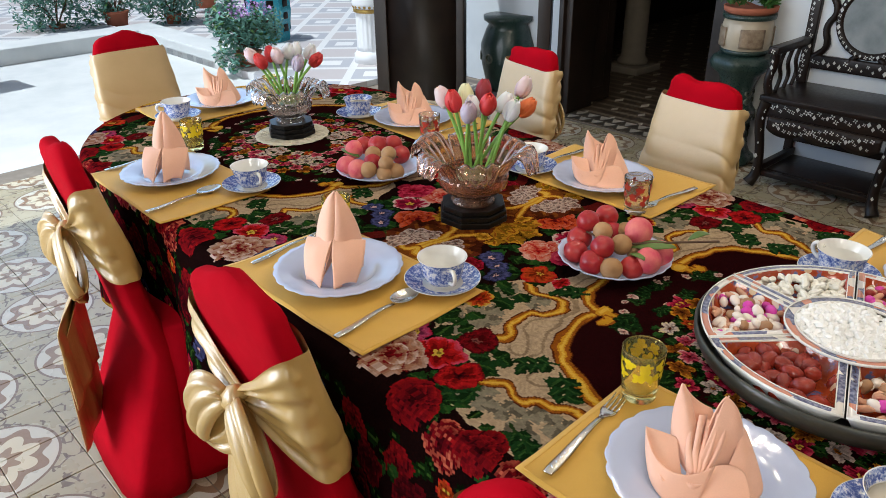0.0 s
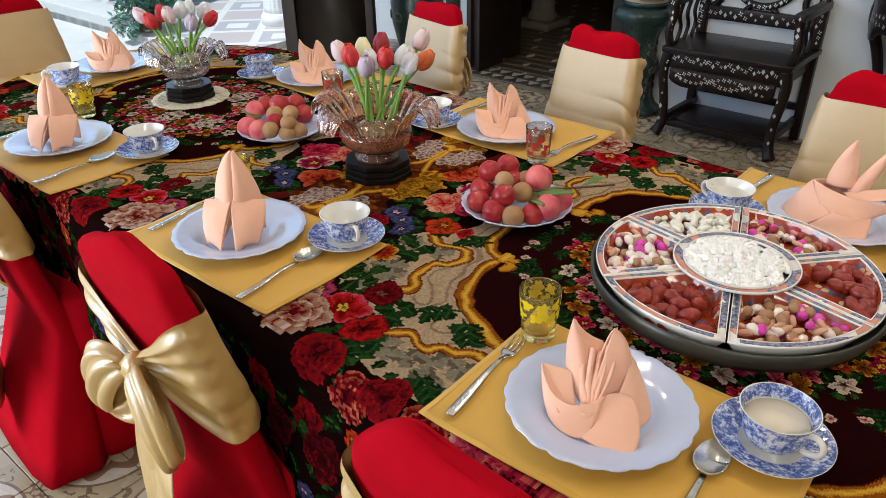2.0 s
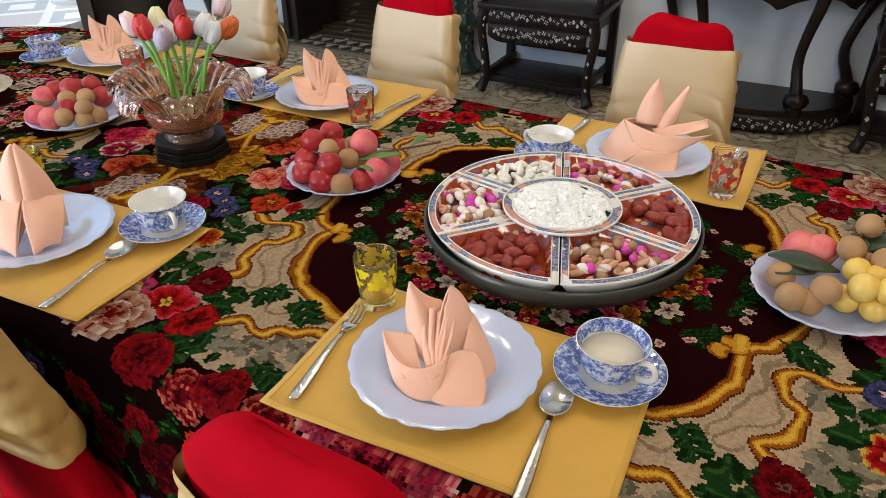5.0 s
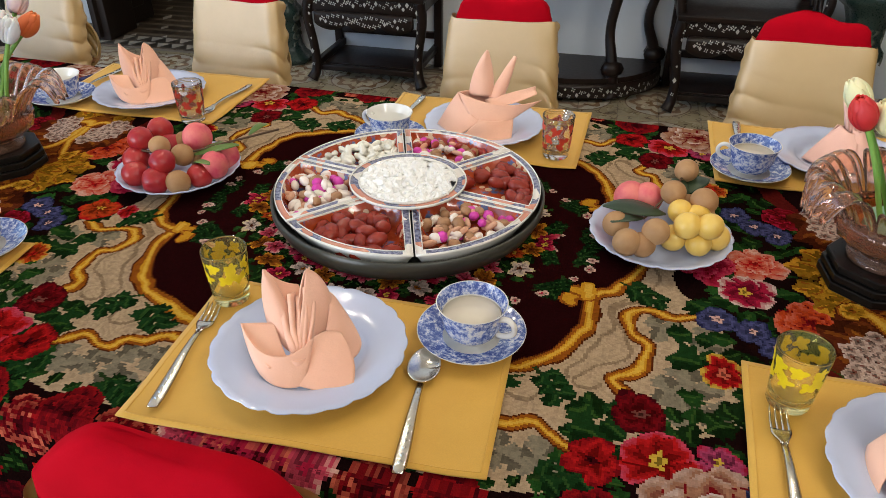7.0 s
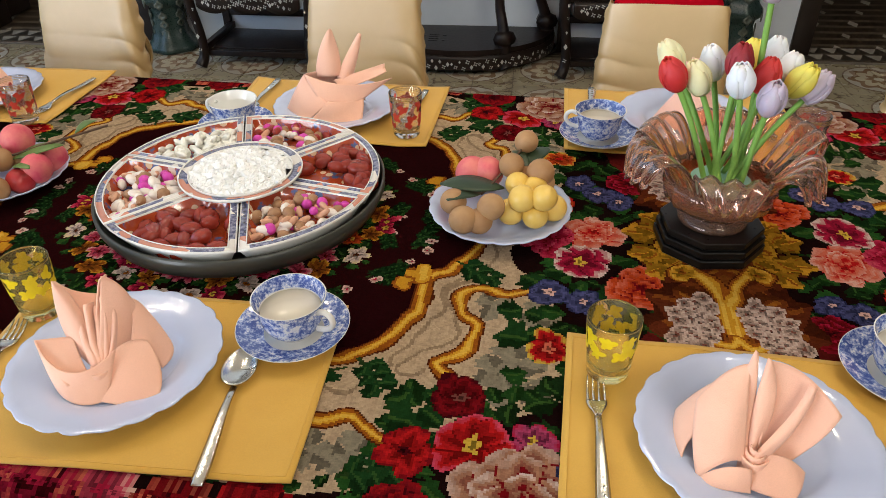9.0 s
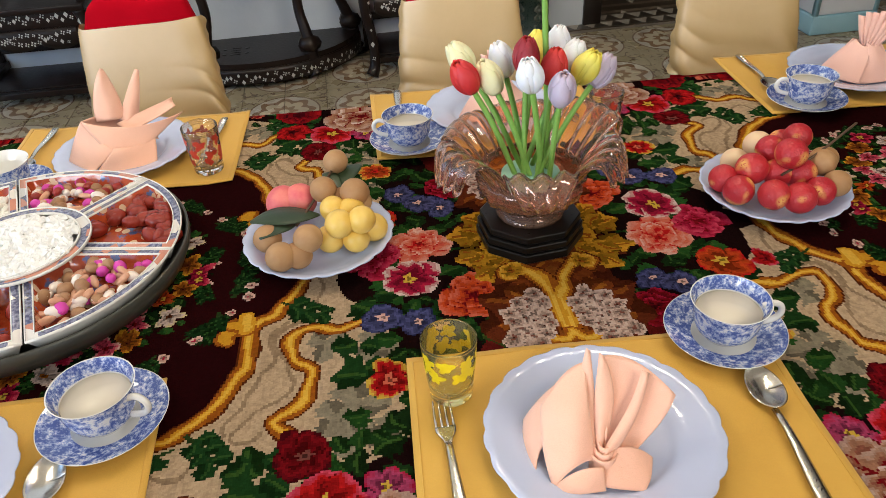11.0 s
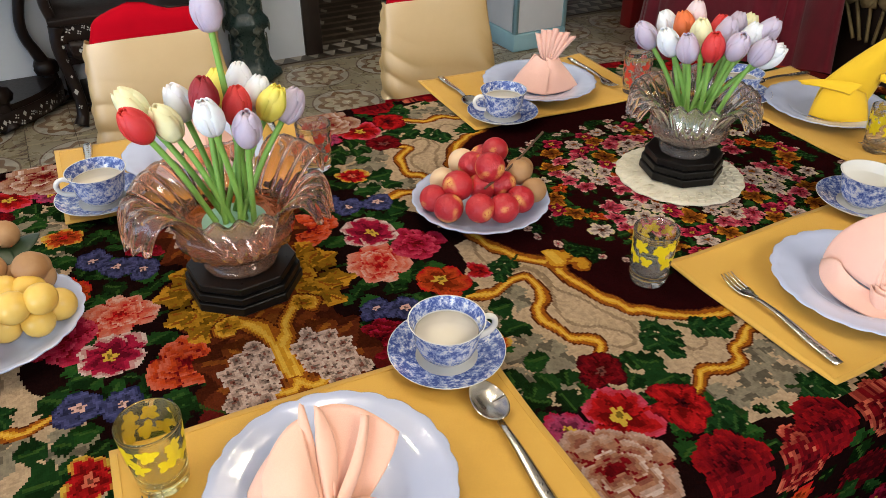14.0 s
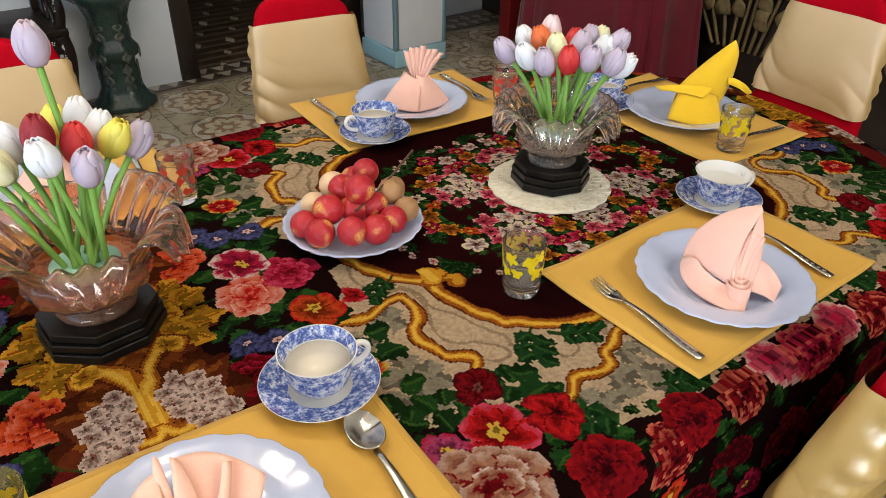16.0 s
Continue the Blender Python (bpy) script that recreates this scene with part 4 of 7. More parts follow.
FAR_X = (-1.50, -0.79, 0.035, 0.825, 1.565)
NEAR_X = (-1.46, -0.59, 0.06, 0.80, 1.585)
for k, x in enumerate(NEAR_X):
    covered_chair(pose(x, -0.62, 0, 0, 0, (-3, 2, 2, -2, 3)[k]), "banquet chair in a red cover with a gold satin bow", seed=k)
for k, x in enumerate(FAR_X):
    covered_chair(pose(x, 0.87, 0, 0, 0, 180 + (-10, -7, 1, -2, -4)[k]) @ Matrix.Diagonal((1, 1, 0.975, 1)), "red-covered banquet chair with a smooth gold satin sash", seed=10 + k, drawn=True)
covered_chair(pose(-2.68, -0.08, 0, 0, 0, -90), "red-covered chair with gold sash at the courtyard end", seed=20, drawn=True)
covered_chair(pose(2.74, 0.16, 0, 0, 0, 92), "red-covered chair with pale gold sash at the table's end", seed=21, drawn=True)


# ---- place settings ----
def placemat(m, w=0.46, d=0.30):
    """A hemmed cloth mat that lies a little uneven."""
    k = 40 * m.translation.x
    def lie(u, v):
        return 0.0036 + 0.0011 * math.sin(9 * u + k) * math.sin(7 * v + 0.3 * k) + 0.0005 * math.sin(23 * u + 11 * v + k) + 0.004 * (max(abs(2 * u - 1) - 0.8, 0) * max(abs(2 * v - 1) - 0.6, 0)) * 8
    ob = thing("placemat", m, "mustard-yellow cloth placemat lying on the carpet tablecloth", "placemat", "placemats")
    part("cloth", sheet(lambda u, v: ((u - 0.5) * w, (v - 0.5) * d, lie(u, v)), 40, 28, 0.0020), M["placemat"], ob)
    bm = bmesh.new()
    for ends in (((-1, -1), (1, -1)), ((1, -1), (1, 1)), ((1, 1), (-1, 1)), ((-1, 1), (-1, -1))):
        (x0, y0), (x1, y1) = ends
        pts = []
        for i in range(25):
            x, y = (x0 + (x1 - x0) * i / 24) * (w / 2 - 0.008), (y0 + (y1 - y0) * i / 24) * (d / 2 - 0.008)
            pts.append((x, y, lie(x / w + 0.5, y / d + 0.5) + 0.0011))
        tube(pts, 0.0007, 5, bm=bm)
    part("hem", bm, M["placemat"], ob, "stitched hem")
    return ob


def scalloped(petals, depth, from_r):
    def f(a, k, r, z):
        e = max((r - from_r) / 0.03, 0.0)
        s = 1 + depth * min(e, 1) * (abs(math.cos(petals * a / 2)) ** 0.6 - 0.6)
        return r * s, z
    return f


def plate_bm(r=0.130):
    k = r / 0.13
    prof = [(0.001, 0.004), (0.055, 0.004), (0.070, 0.0045), (0.0765, 0.008), (0.083, 0.0125), (0.10, 0.0155), (0.118, 0.0185), (0.1285, 0.0215), (0.130, 0.0205), (0.128, 0.0185), (0.10, 0.0115), (0.076, 0.0035), (0.066, 0.0), (0.060, 0.0), (0.058, 0.002), (0.001, 0.002)]
    return lathe([(a * k, b) for a, b in prof], 96, scalloped(22, 0.035, 0.10 * k))


def shared(name, maker, mat, label, category, group, store={}):
    """One mesh for all things of a kind."""
    def place(m):
        if name not in store:
            store[name] = link_mesh(name, maker(), mat)
            store[name].matrix_world = m
            return tagged(store[name], label, category, group)
        ob = store[name].copy()
        scene.collection.objects.link(ob)
        ob.matrix_world = m
        return ob
    return place


dinner_plate = shared("dinner_plate", plate_bm, M["plate"], "pale blue dinner plate with a scalloped rim on a placemat", "plate", "dinner plates")
LIFT = 0.0062


def willow_material(name, inner_cream=True, amount=0.55):
    """White china printed in cobalt blue: bands at the rims and a leafy scene between."""
    m = Mat(name, rough=0.10, Coat_Weight=0.4)
    blot = m.math("ADD", m.noise(95, 5, 0.7), m.math("MULTIPLY", m.math("SUBTRACT", m.noise(300, 3), 0.5), 0.45))
    ink = m.ramp(blot, (amount - 0.09, (0.76, 0.78, 0.80)), (amount, (0.34, 0.42, 0.68)), (amount + 0.11, (0.070, 0.115, 0.36)))
    m.colour(ink)
    return m.m


M["china"] = mottled("white_china", (0.80, 0.79, 0.75), (0.76, 0.75, 0.71), 8, 0.10, Coat_Weight=0.4)
M["willow"] = willow_material("blue_printed_china", amount=0.50)
M["willow_band"] = willow_material("blue_border_china", amount=0.45)
M["willow_black"] = willow_material("navy_printed_china", amount=0.50)
M["tea"] = mottled("milky_tea", (0.76, 0.70, 0.57), (0.72, 0.65, 0.52), 12, 0.15)


def saucer_bm():
    bm = lathe([(0.001, 0.004), (0.026, 0.004), (0.030, 0.0055), (0.040, 0.006)], 48, mat=0)
    rings(bm, [[(r * math.cos(a), r * math.sin(a), z) for a in (2 * math.pi * i / 48 for i in range(48))] for r, z in ((0.040, 0.006), (0.055, 0.0095), (0.068, 0.015), (0.0745, 0.0185))], mat=1)
    rings(bm, [[(r * math.cos(a), r * math.sin(a), z) for a in (2 * math.pi * i / 48 for i in range(48))] for r, z in ((0.0745, 0.0185), (0.0755, 0.0185), (0.074, 0.0165), (0.055, 0.006), (0.032, 0.0), (0.028, 0.0), (0.027, 0.002), (0.001, 0.002))], mat=0)
    return bm


saucer = shared("saucer", saucer_bm, [M["china"], M["willow_band"]], "white china saucer with a blue printed border", "saucer", "saucers")


def cup(m, style):
    """style 0: blue border inside and tea; 1: plain white inside, dark print outside."""
    ob = thing("teacup", m, ("blue and white printed china teacup on its saucer", "white china teacup with a navy printed band on its saucer")[style], "cup", "teacups")
    N = 40
    circ = lambda r, z: [(r * math.cos(a), r * math.sin(a), z) for a in (2 * math.pi * i / N for i in range(N))]
    bm = bmesh.new()
    rings(bm, [circ(r, z) for r, z in ((0.001, 0.002), (0.020, 0.002), (0.022, 0.0), (0.025, 0.0), (0.026, 0.004), (0.028, 0.006))], mat=0)
    rings(bm, [circ(r, z) for r, z in ((0.028, 0.006), (0.036, 0.014), (0.0405, 0.026), (0.0425, 0.040), (0.0455, 0.052), (0.0485, 0.0585))], mat=1)
    rings(bm, [circ(r, z) for r, z in ((0.0485, 0.0585), (0.0490, 0.0595), (0.0475, 0.0592))], mat=0)
    rings(bm, [circ(r, z) for r, z in ((0.0475, 0.0592), (0.0435, 0.050), (0.0405, 0.042))], mat=2)
    rings(bm, [circ(r, z) for r, z in ((0.0405, 0.042), (0.038, 0.026), (0.030, 0.010), (0.001, 0.006))], mat=0)
    part("cup_body", bm, [M["china"], (M["willow"], M["willow_black"])[style], (M["willow_band"], M["china"])[style]], ob)
    pts = [(0.041, 0, 0.046), (0.054, 0, 0.052), (0.064, 0, 0.046), (0.066, 0, 0.035), (0.058, 0, 0.024), (0.040, 0, 0.019)]
    part("handle", tube(rounded3(pts), 0.0042, 8), M["china"], ob, "white china handle")
    if style == 0:
        part("tea", lathe([(0.001, 0.0405), (0.0395, 0.0405), (0.0395, 0.039), (0.001, 0.039)], 32), M["tea"], ob, "milky tea in the cup")
    return ob


def rounded3(pts, times=2):
    pts = [Vector(p) for p in pts]
    for _ in range(times):
        out = [pts[0]]
        for a, b in zip(pts, pts[1:]):
            out += [a.lerp(b, 0.25), a.lerp(b, 0.75)]
        pts = out + [pts[-1]]
    return pts


def tumbler(m, style):
    """style 0: yellow printed; 1: red printed; 2: clear with gold lines and yellow print."""
    label = ("yellow-tinted glass tumbler printed with yellow sprays", "glass tumbler printed with red flowers and gold rings", "clear glass tumbler with gold rings and a yellow print")[style]
    ob = thing("tumbler", m, label, "glass", "glass tumblers")
    part("glass_wall", lathe([(0.001, 0.0), (0.025, 0.0), (0.0265, 0.003), (0.0285, 0.03), (0.0325, 0.088), (0.0318, 0.0892), (0.0310, 0.088), (0.0270, 0.030), (0.0245, 0.014), (0.001, 0.012)], 40), (M["yellow_glass"], M["plain_glass"], M["plain_glass"])[style], ob)
    ink = (M["yellow_ink"], M["red_ink"], M["yellow_ink"])[style]
    rng = random.Random(7 + style)
    bm = bmesh.new()
    rad = lambda z: 0.0286 + 0.004 * (z - 0.03) / 0.058 + 0.0004
    for ring, (z0, count) in enumerate(((0.072, 8), (0.050, 8), (0.061, 4)) if style != 1 else ((0.066, 6), (0.046, 6), (0.03, 5))):
        for k in range(count):
            a0 = 2 * math.pi * (k + 0.5 * ring + 0.3 * rng.random()) / count
            z1 = z0 + 0.006 * (rng.random() - 0.5)
            for leafn in range(6):
                ang = 2 * math.pi * leafn / 6 + 1.6 * rng.random()
                L, W = 0.0085 + 0.0045 * rng.random(), 0.0030 + 0.0016 * rng.random()
                pts = []
                for t in range(8):
                    th = 2 * math.pi * t / 8
                    lx, ly = L * (0.5 + 0.55 * math.cos(th)), W * math.sin(th)
                    px, pz = lx * math.cos(ang) - ly * math.sin(ang), lx * math.sin(ang) + ly * math.cos(ang)
                    z = z1 + pz
                    a = a0 + px / 0.031
                    pts.append((rad(z) * math.cos(a), rad(z) * math.sin(a), z))
                bm.faces.new([bm.verts.new(p) for p in pts])
    part("printed_spray", bm, ink, ob, ("yellow printed leaves", "red printed flowers", "yellow printed leaves")[style])
    for z in ((0.086,) if style == 0 else (0.0855, 0.082, 0.0785, 0.013, 0.019)):
        r = rad(z) if z > 0.03 else 0.0273 + 0.0012 * z / 0.03 + 0.0006
        part("gold_ring", rings(bmesh.new(), [[(r * math.cos(a), r * math.sin(a), z + dz) for a in (2 * math.pi * i / 40 for i in range(40))] for dz in (0, 0.0012)]), M["gold"], ob)
    return ob


M["yellow_ink"] = mottled("yellow_enamel", (0.80, 0.62, 0.01), (0.72, 0.52, 0.01), 60, 0.4)
M["red_ink"] = mottled("red_enamel", (0.62, 0.06, 0.03), (0.5, 0.04, 0.02), 60, 0.4)


def handle_profile(bm, y0, y1, n=12, wide=0.0045, end=0.0085, z=0.004):
    loops = []
    for k in range(n):
        t = k / (n - 1)
        y = y0 + (y1 - y0) * t
        w = wide + (end - wide) * smooth01(t * 1.15) * (1 if t < 0.93 else 0.72)
        zz = z + 0.005 * math.sin(math.pi * min(t * 1.4, 1)) * (1 - t)
        h = 0.0016
        loops.append([(-w, y, zz), (-w * 0.6, y, zz + h), (w * 0.6, y, zz + h), (w, y, zz), (w * 0.6, y, zz - h * 0.6), (-w * 0.6, y, zz - h * 0.6)])
    return rings(bm, loops, cap0=True, cap1=True)


def handle_ornament(ob):
    """A chain of small raised lozenges along the handle."""
    bm = bmesh.new()
    for k in range(11):
        y, w = 0.030 - 0.011 * k, 0.0022 + 0.00028 * k
        z = 0.0062 + 0.0030 * math.sin(math.pi * min((0.055 - y) / 0.15 * 1.4, 1)) * (1 - (0.055 - y) / 0.15)
        rings(bm, [[(-w, y, z - 0.0014), (0, y - 0.0048, z - 0.0014), (w, y, z - 0.0014), (0, y + 0.0048, z - 0.0014)], [(-0.35 * w, y, z + 0.0006), (0, y - 0.0016, z + 0.0006), (0.35 * w, y, z + 0.0006), (0, y + 0.0016, z + 0.0006)]], cap1=True)
    part("ornament", bm, M["steel"], ob, "raised pattern on the handle", smooth=False)


def fork_parts(ob):
    handle_ornament(ob)
    part("handle", handle_profile(bmesh.new(), 0.055, -0.095), M["steel"], ob)
    bm = bmesh.new()
    def web(u, v):
        y = 0.052 + 0.026 * u
        w = 0.0045 + 0.0075 * smooth01(u * 1.2)
        return ((v - 0.5) * 2 * w, y, 0.005 - 0.004 * math.sin(math.pi * u * 0.6) + 0.002 * abs(v - 0.5))
    part("neck", sheet(web, 8, 6, 0.0018), M["steel"], ob)
    for k in range(4):
        x = -0.0102 + 0.0068 * k
        part("tine", tube([(x, 0.077, 0.0012), (x, 0.092, 0.0018), (x * 0.96, 0.106, 0.0045), (x * 0.93, 0.114, 0.0075)], [0.0017, 0.0016, 0.0014, 0.0007], 6), M["steel"], ob)


def spoon_parts(ob):
    handle_ornament(ob)
    part("handle", handle_profile(bmesh.new(), 0.050, -0.095), M["steel"], ob)
    def bowl(u, v):
        t = 2 * math.pi * v
        r = u
        y = 0.082 + 0.0345 * r * math.sin(t)
        x = 0.0215 * r * math.cos(t) * (1 - 0.12 * math.sin(t))
        return (x, y, 0.0085 - 0.0075 * (1 - r * r) + 0.001)
    part("bowl", sheet(bowl, 10, 32, 0.0012), M["steel"], ob)


def cutlery(kind, m, store={}):
    if kind not in store:
        ob = thing(kind, m, f"stainless steel {kind} with a patterned handle on a placemat", kind, f"{kind}s")
        (fork_parts if kind == "fork" else spoon_parts)(ob)
        store[kind] = ob
        return ob
    return copy_thing(store[kind], m)


# ---- folded napkins ----
def patch(*rows, wrinkle=0.0009, n=18):
    """A smooth piece of cloth drawn over rows of guide points."""
    rows = [[Vector(p) for p in row] for row in rows]
    def bend(points, t):
        while len(points) > 1:
            points = [a.lerp(b, t) for a, b in zip(points, points[1:])]
        return points[0]
    k = 60 * (rows[0][0].x + rows[-1][-1].y)
    def f(u, v):
        p = bend([bend(row, v) for row in rows], u)
        w = wrinkle * (1.4 * math.sin(4 * u + 3 * v + k) + 0.7 * math.sin(7 * v - 5 * u + 2 * k))
        return (p.x + 0.5 * w, p.y - w, max(p.z + 0.6 * w, 0.0035))
    return sheet(f, n, n, 0.0020)


def nested(at, radii, rise, turn, lean):
    """Rolled hems lying one inside the other, open at the top."""
    out = []
    for k, r in enumerate(radii):
        def f(u, v):
            a = math.pi * (1.02 + 0.96 * u) + turn
            q = r * (1 + 0.25 * v)
            return (at[0] + q * math.cos(a) + lean[0] * v, at[1] + q * 1.3 * math.sin(a) + lean[1] * v, at[2] + (rise - 0.004 * k) * v)
        out.append(sheet(f, 20, 8, 0.0022))
    return out


def napkin(m, style, mat, label):
    """Folded cloth, its open side towards -y."""
    if style == "lily":        # two standing tips, pleats between, flaps laid down in front
        folds = [patch([(-.068, .004, .050), (-.072, .012, .090), (-.064, .020, .132)], [(-.050, -.030, .026), (-.050, -.012, .090), (-.063, .018, .132)], [(-.036, -.045, .026), (-.024, .004, .070), (-.060, .022, .128)]),
                 patch([(-.062, .022, .130), (-.045, .026, .100), (-.018, .030, .092)], [(-.050, .000, .080), (-.034, .012, .080), (-.008, .020, .075)], [(-.036, -.044, .026), (-.024, -.020, .036), (-.010, -.010, .040)]),
                 patch([(-.004, .012, .130), (.014, .016, .122), (.026, .008, .075)], [(-.020, -.010, .075), (.004, -.012, .085), (.028, -.004, .060)], [(-.032, -.048, .028), (-.008, -.034, .034), (.020, -.016, .036)]),
                 patch([(-.006, .008, .128), (-.022, .010, .095), (-.034, -.040, .030)], [(.000, .022, .125), (-.006, .030, .090), (-.012, -.010, .030)]),
                 patch([(.022, .010, .088), (.040, .016, .070), (.034, .010, .040)], [(.022, -.006, .066), (.056, -.004, .046), (.082, -.026, .010)], [(.012, -.026, .045), (.034, -.036, .036), (.044, -.052, .006)]),
                 patch([(-.104, -.004, .062), (-.080, -.006, .060), (-.058, -.006, .056)], [(-.096, -.026, .040), (-.076, -.034, .036), (-.052, -.036, .034)], [(-.072, -.064, .024), (-.058, -.060, .018), (-.044, -.052, .022)]),
                 patch([(-.104, -.004, .062), (-.088, -.052, .030), (-.048, -.078, .030), (-.004, -.040, .050)], [(-.102, -.014, .040), (-.090, -.070, .014), (-.052, -.092, .016), (-.016, -.066, .026)], [(-.094, -.026, .020), (-.086, -.078, .004), (-.052, -.098, .004), (-.024, -.086, .005)]),
                 patch([(-.038, -.060, .024), (-.012, -.034, .050), (.016, -.026, .052), (.034, -.034, .044)], [(-.036, -.076, .012), (-.010, -.070, .024), (.026, -.066, .026), (.058, -.078, .016)], [(-.034, -.088, .005), (-.010, -.104, .006), (.010, -.116, .005), (.030, -.124, .004)])]
        for k in range(5):
            x, z = -.046 + .011 * k, .082 + .010 * (k % 2) + .004 * k
            folds.append(patch([(-.036 + .003 * k, -.052, .026), (x - .004, -.026, .050), (x, .004, z)], [(-.032 + .003 * k, -.046, .036), (x + .006, -.030, .062), (x + .007, .000, z + .004)], [(-.028 + .003 * k, -.040, .028), (x + .008, -.010, .050), (x + .011, .012, z - .004)]))
        folds += nested((-.034, -.056, .010), (.008, .013), .026, 0.2, (.004, .010))
    elif style == "cone":      # one tall rolled leaf over two rounded feet
        folds = [patch([(-.046, .016, .006), (-.056, .020, .080), (-.030, .016, .150), (.000, .012, .172)], [(-.020, -.040, .030), (-.022, -.036, .090), (-.014, -.014, .150), (.002, .010, .172)], [(.002, -.026, .050), (.002, -.020, .090), (.004, -.002, .140), (.004, .012, .170)]),
                 patch([(.046, .016, .006), (.058, .020, .070), (.036, .016, .130), (.004, .014, .172)], [(.022, -.034, .030), (.030, -.030, .080), (.022, -.010, .130), (.004, .008, .170)], [(.000, -.022, .050), (.004, -.024, .090), (.006, -.006, .140), (.002, .010, .170)]),
                 patch([(-.046, .016, .006), (-.040, .034, .080), (.000, .016, .165)], [(.0, .040, .006), (.0, .044, .080), (.002, .018, .168)], [(.046, .016, .006), (.040, .034, .080), (.004, .016, .165)])]
        for s in (-1, 1):
            folds += [patch([(s * .000, -.020, .084), (s * .026, -.006, .080), (s * .060, .000, .076)], [(s * .004, -.054, .070), (s * .034, -.050, .074), (s * .066, -.030, .050)], [(s * .014, -.084, .005), (s * .030, -.072, .022), (s * .050, -.054, .008)]),
                      patch([(s * .000, -.022, .080), (s * .008, -.060, .040), (s * .014, -.086, .004)], [(s * .004, -.012, .040), (s * .014, -.040, .020), (s * .024, -.064, .004)])]
    elif style == "swan":      # two thin blades, a broad bowl-like leaf to one side and a loose leaf to the other
        folds = [patch([(-.006, -.058, .016), (-.034, -.010, .040), (-.040, .012, .070), (-.030, .022, .108)], [(-.004, -.052, .022), (-.020, -.030, .064), (-.028, -.004, .080), (-.028, .020, .108)], [(-.001, -.046, .020), (-.012, -.006, .048), (-.020, .012, .078), (-.027, .024, .104)]),
                 patch([(-.002, -.054, .018), (-.018, -.014, .050), (-.014, .010, .080), (-.013, .024, .102)], [(.002, -.050, .026), (-.004, -.036, .060), (-.008, -.006, .080), (-.011, .022, .102)], [(.004, -.044, .020), (.014, -.004, .050), (.010, .014, .072), (-.009, .026, .098)]),
                 patch([(-.010, .026, .098), (.024, .044, .094), (.054, .036, .082), (.086, .022, .060)], [(.004, -.004, .062), (.026, .028, .042), (.052, .018, .036), (.076, -.004, .040)], [(.004, -.050, .020), (.014, -.030, .012), (.028, -.026, .014), (.046, -.032, .020)]),
                 patch([(.000, -.058, .024), (.012, -.032, .040), (.036, -.002, .056), (.042, .022, .088)], [(.006, -.062, .030), (.022, -.044, .048), (.046, -.014, .064), (.046, .018, .090)], [(.010, -.060, .018), (.026, -.036, .032), (.046, -.006, .052), (.050, .024, .084)]),
                 patch([(-.030, .018, .092), (-.060, .010, .086), (-.082, -.020, .050)], [(-.022, -.024, .060), (-.050, -.038, .076), (-.078, -.062, .030)], [(-.006, -.058, .018), (-.028, -.078, .034), (-.052, -.102, .006)]),
                 patch([(-.034, .022, .072), (-.076, .024, .056), (-.106, .000, .010)], [(-.056, -.002, .056), (-.090, -.020, .044), (-.104, -.044, .006)], [(-.062, -.040, .030), (-.082, -.060, .022), (-.076, -.088, .005)]),
                 patch([(.006, -.050, .024), (.034, -.034, .036), (.066, -.036, .014)], [(.002, -.066, .020), (.034, -.060, .030), (.066, -.060, .010)], [(-.004, -.084, .005), (.030, -.086, .008), (.058, -.080, .005)]),
                 patch([(-.054, -.098, .006), (-.020, -.084, .034), (.004, -.070, .020)], [(-.050, -.108, .004), (-.016, -.106, .012), (.012, -.090, .005)])]
        folds += nested((.002, -.056, .006), (.006, .010, .014), .028, 0.0, (.002, .012))
    elif style == "shell":     # a leaf swept up to one point, with rolled hems at its foot
        folds = [patch([(-.074, .000, .028), (-.076, .014, .080), (-.030, .022, .120), (.032, .022, .138)], [(-.050, -.030, .040), (-.034, -.020, .084), (.000, -.004, .108), (.034, .014, .136)], [(.018, -.046, .022), (.006, -.030, .060), (.018, -.014, .094), (.036, .010, .132)]),
                 patch([(.034, .012, .134), (.046, .012, .112), (.054, -.004, .078), (.052, -.030, .020)], [(.022, -.020, .080), (.034, -.018, .080), (.046, -.024, .056), (.044, -.044, .018)], [(.018, -.048, .020), (.024, -.048, .024), (.034, -.050, .022), (.040, -.052, .018)]),
                 patch([(-.074, .000, .028), (-.078, -.046, .006), (-.034, -.084, .004), (.044, -.096, .004)], [(-.064, -.016, .048), (-.058, -.046, .018), (-.016, -.066, .012), (.046, -.076, .012)], [(-.046, -.030, .046), (-.030, -.040, .030), (.004, -.050, .020), (.048, -.052, .024)]),
                 patch([(.050, -.006, .060), (.076, .002, .050), (.098, -.006, .020)], [(.050, -.044, .020), (.072, -.040, .018), (.090, -.036, .005)]),
                 patch([(-.074, .000, .026), (-.020, .050, .060), (.050, .020, .080)], [(-.070, .010, .004), (-.010, .056, .004), (.056, .024, .004)])]
        for k in range(4):
            x = .006 + .009 * k
            folds.append(patch([(.020 + .004 * k, -.050, .018), (x - .006, -.034, .050), (x + .012, -.002, .108 - .004 * k)], [(.022 + .004 * k, -.054, .030), (x + .004, -.042, .060), (x + .015, -.006, .108 - .004 * k)], [(.024 + .004 * k, -.046, .020), (x + .006, -.024, .050), (x + .018, .004, .104 - .004 * k)]))
        folds += nested((.030, -.056, .006), (.007, .012, .017), .034, 0.0, (-.002, .016))
    elif style == "rabbit":    # two ears over a wrapped cuff, pointed wings turned aside
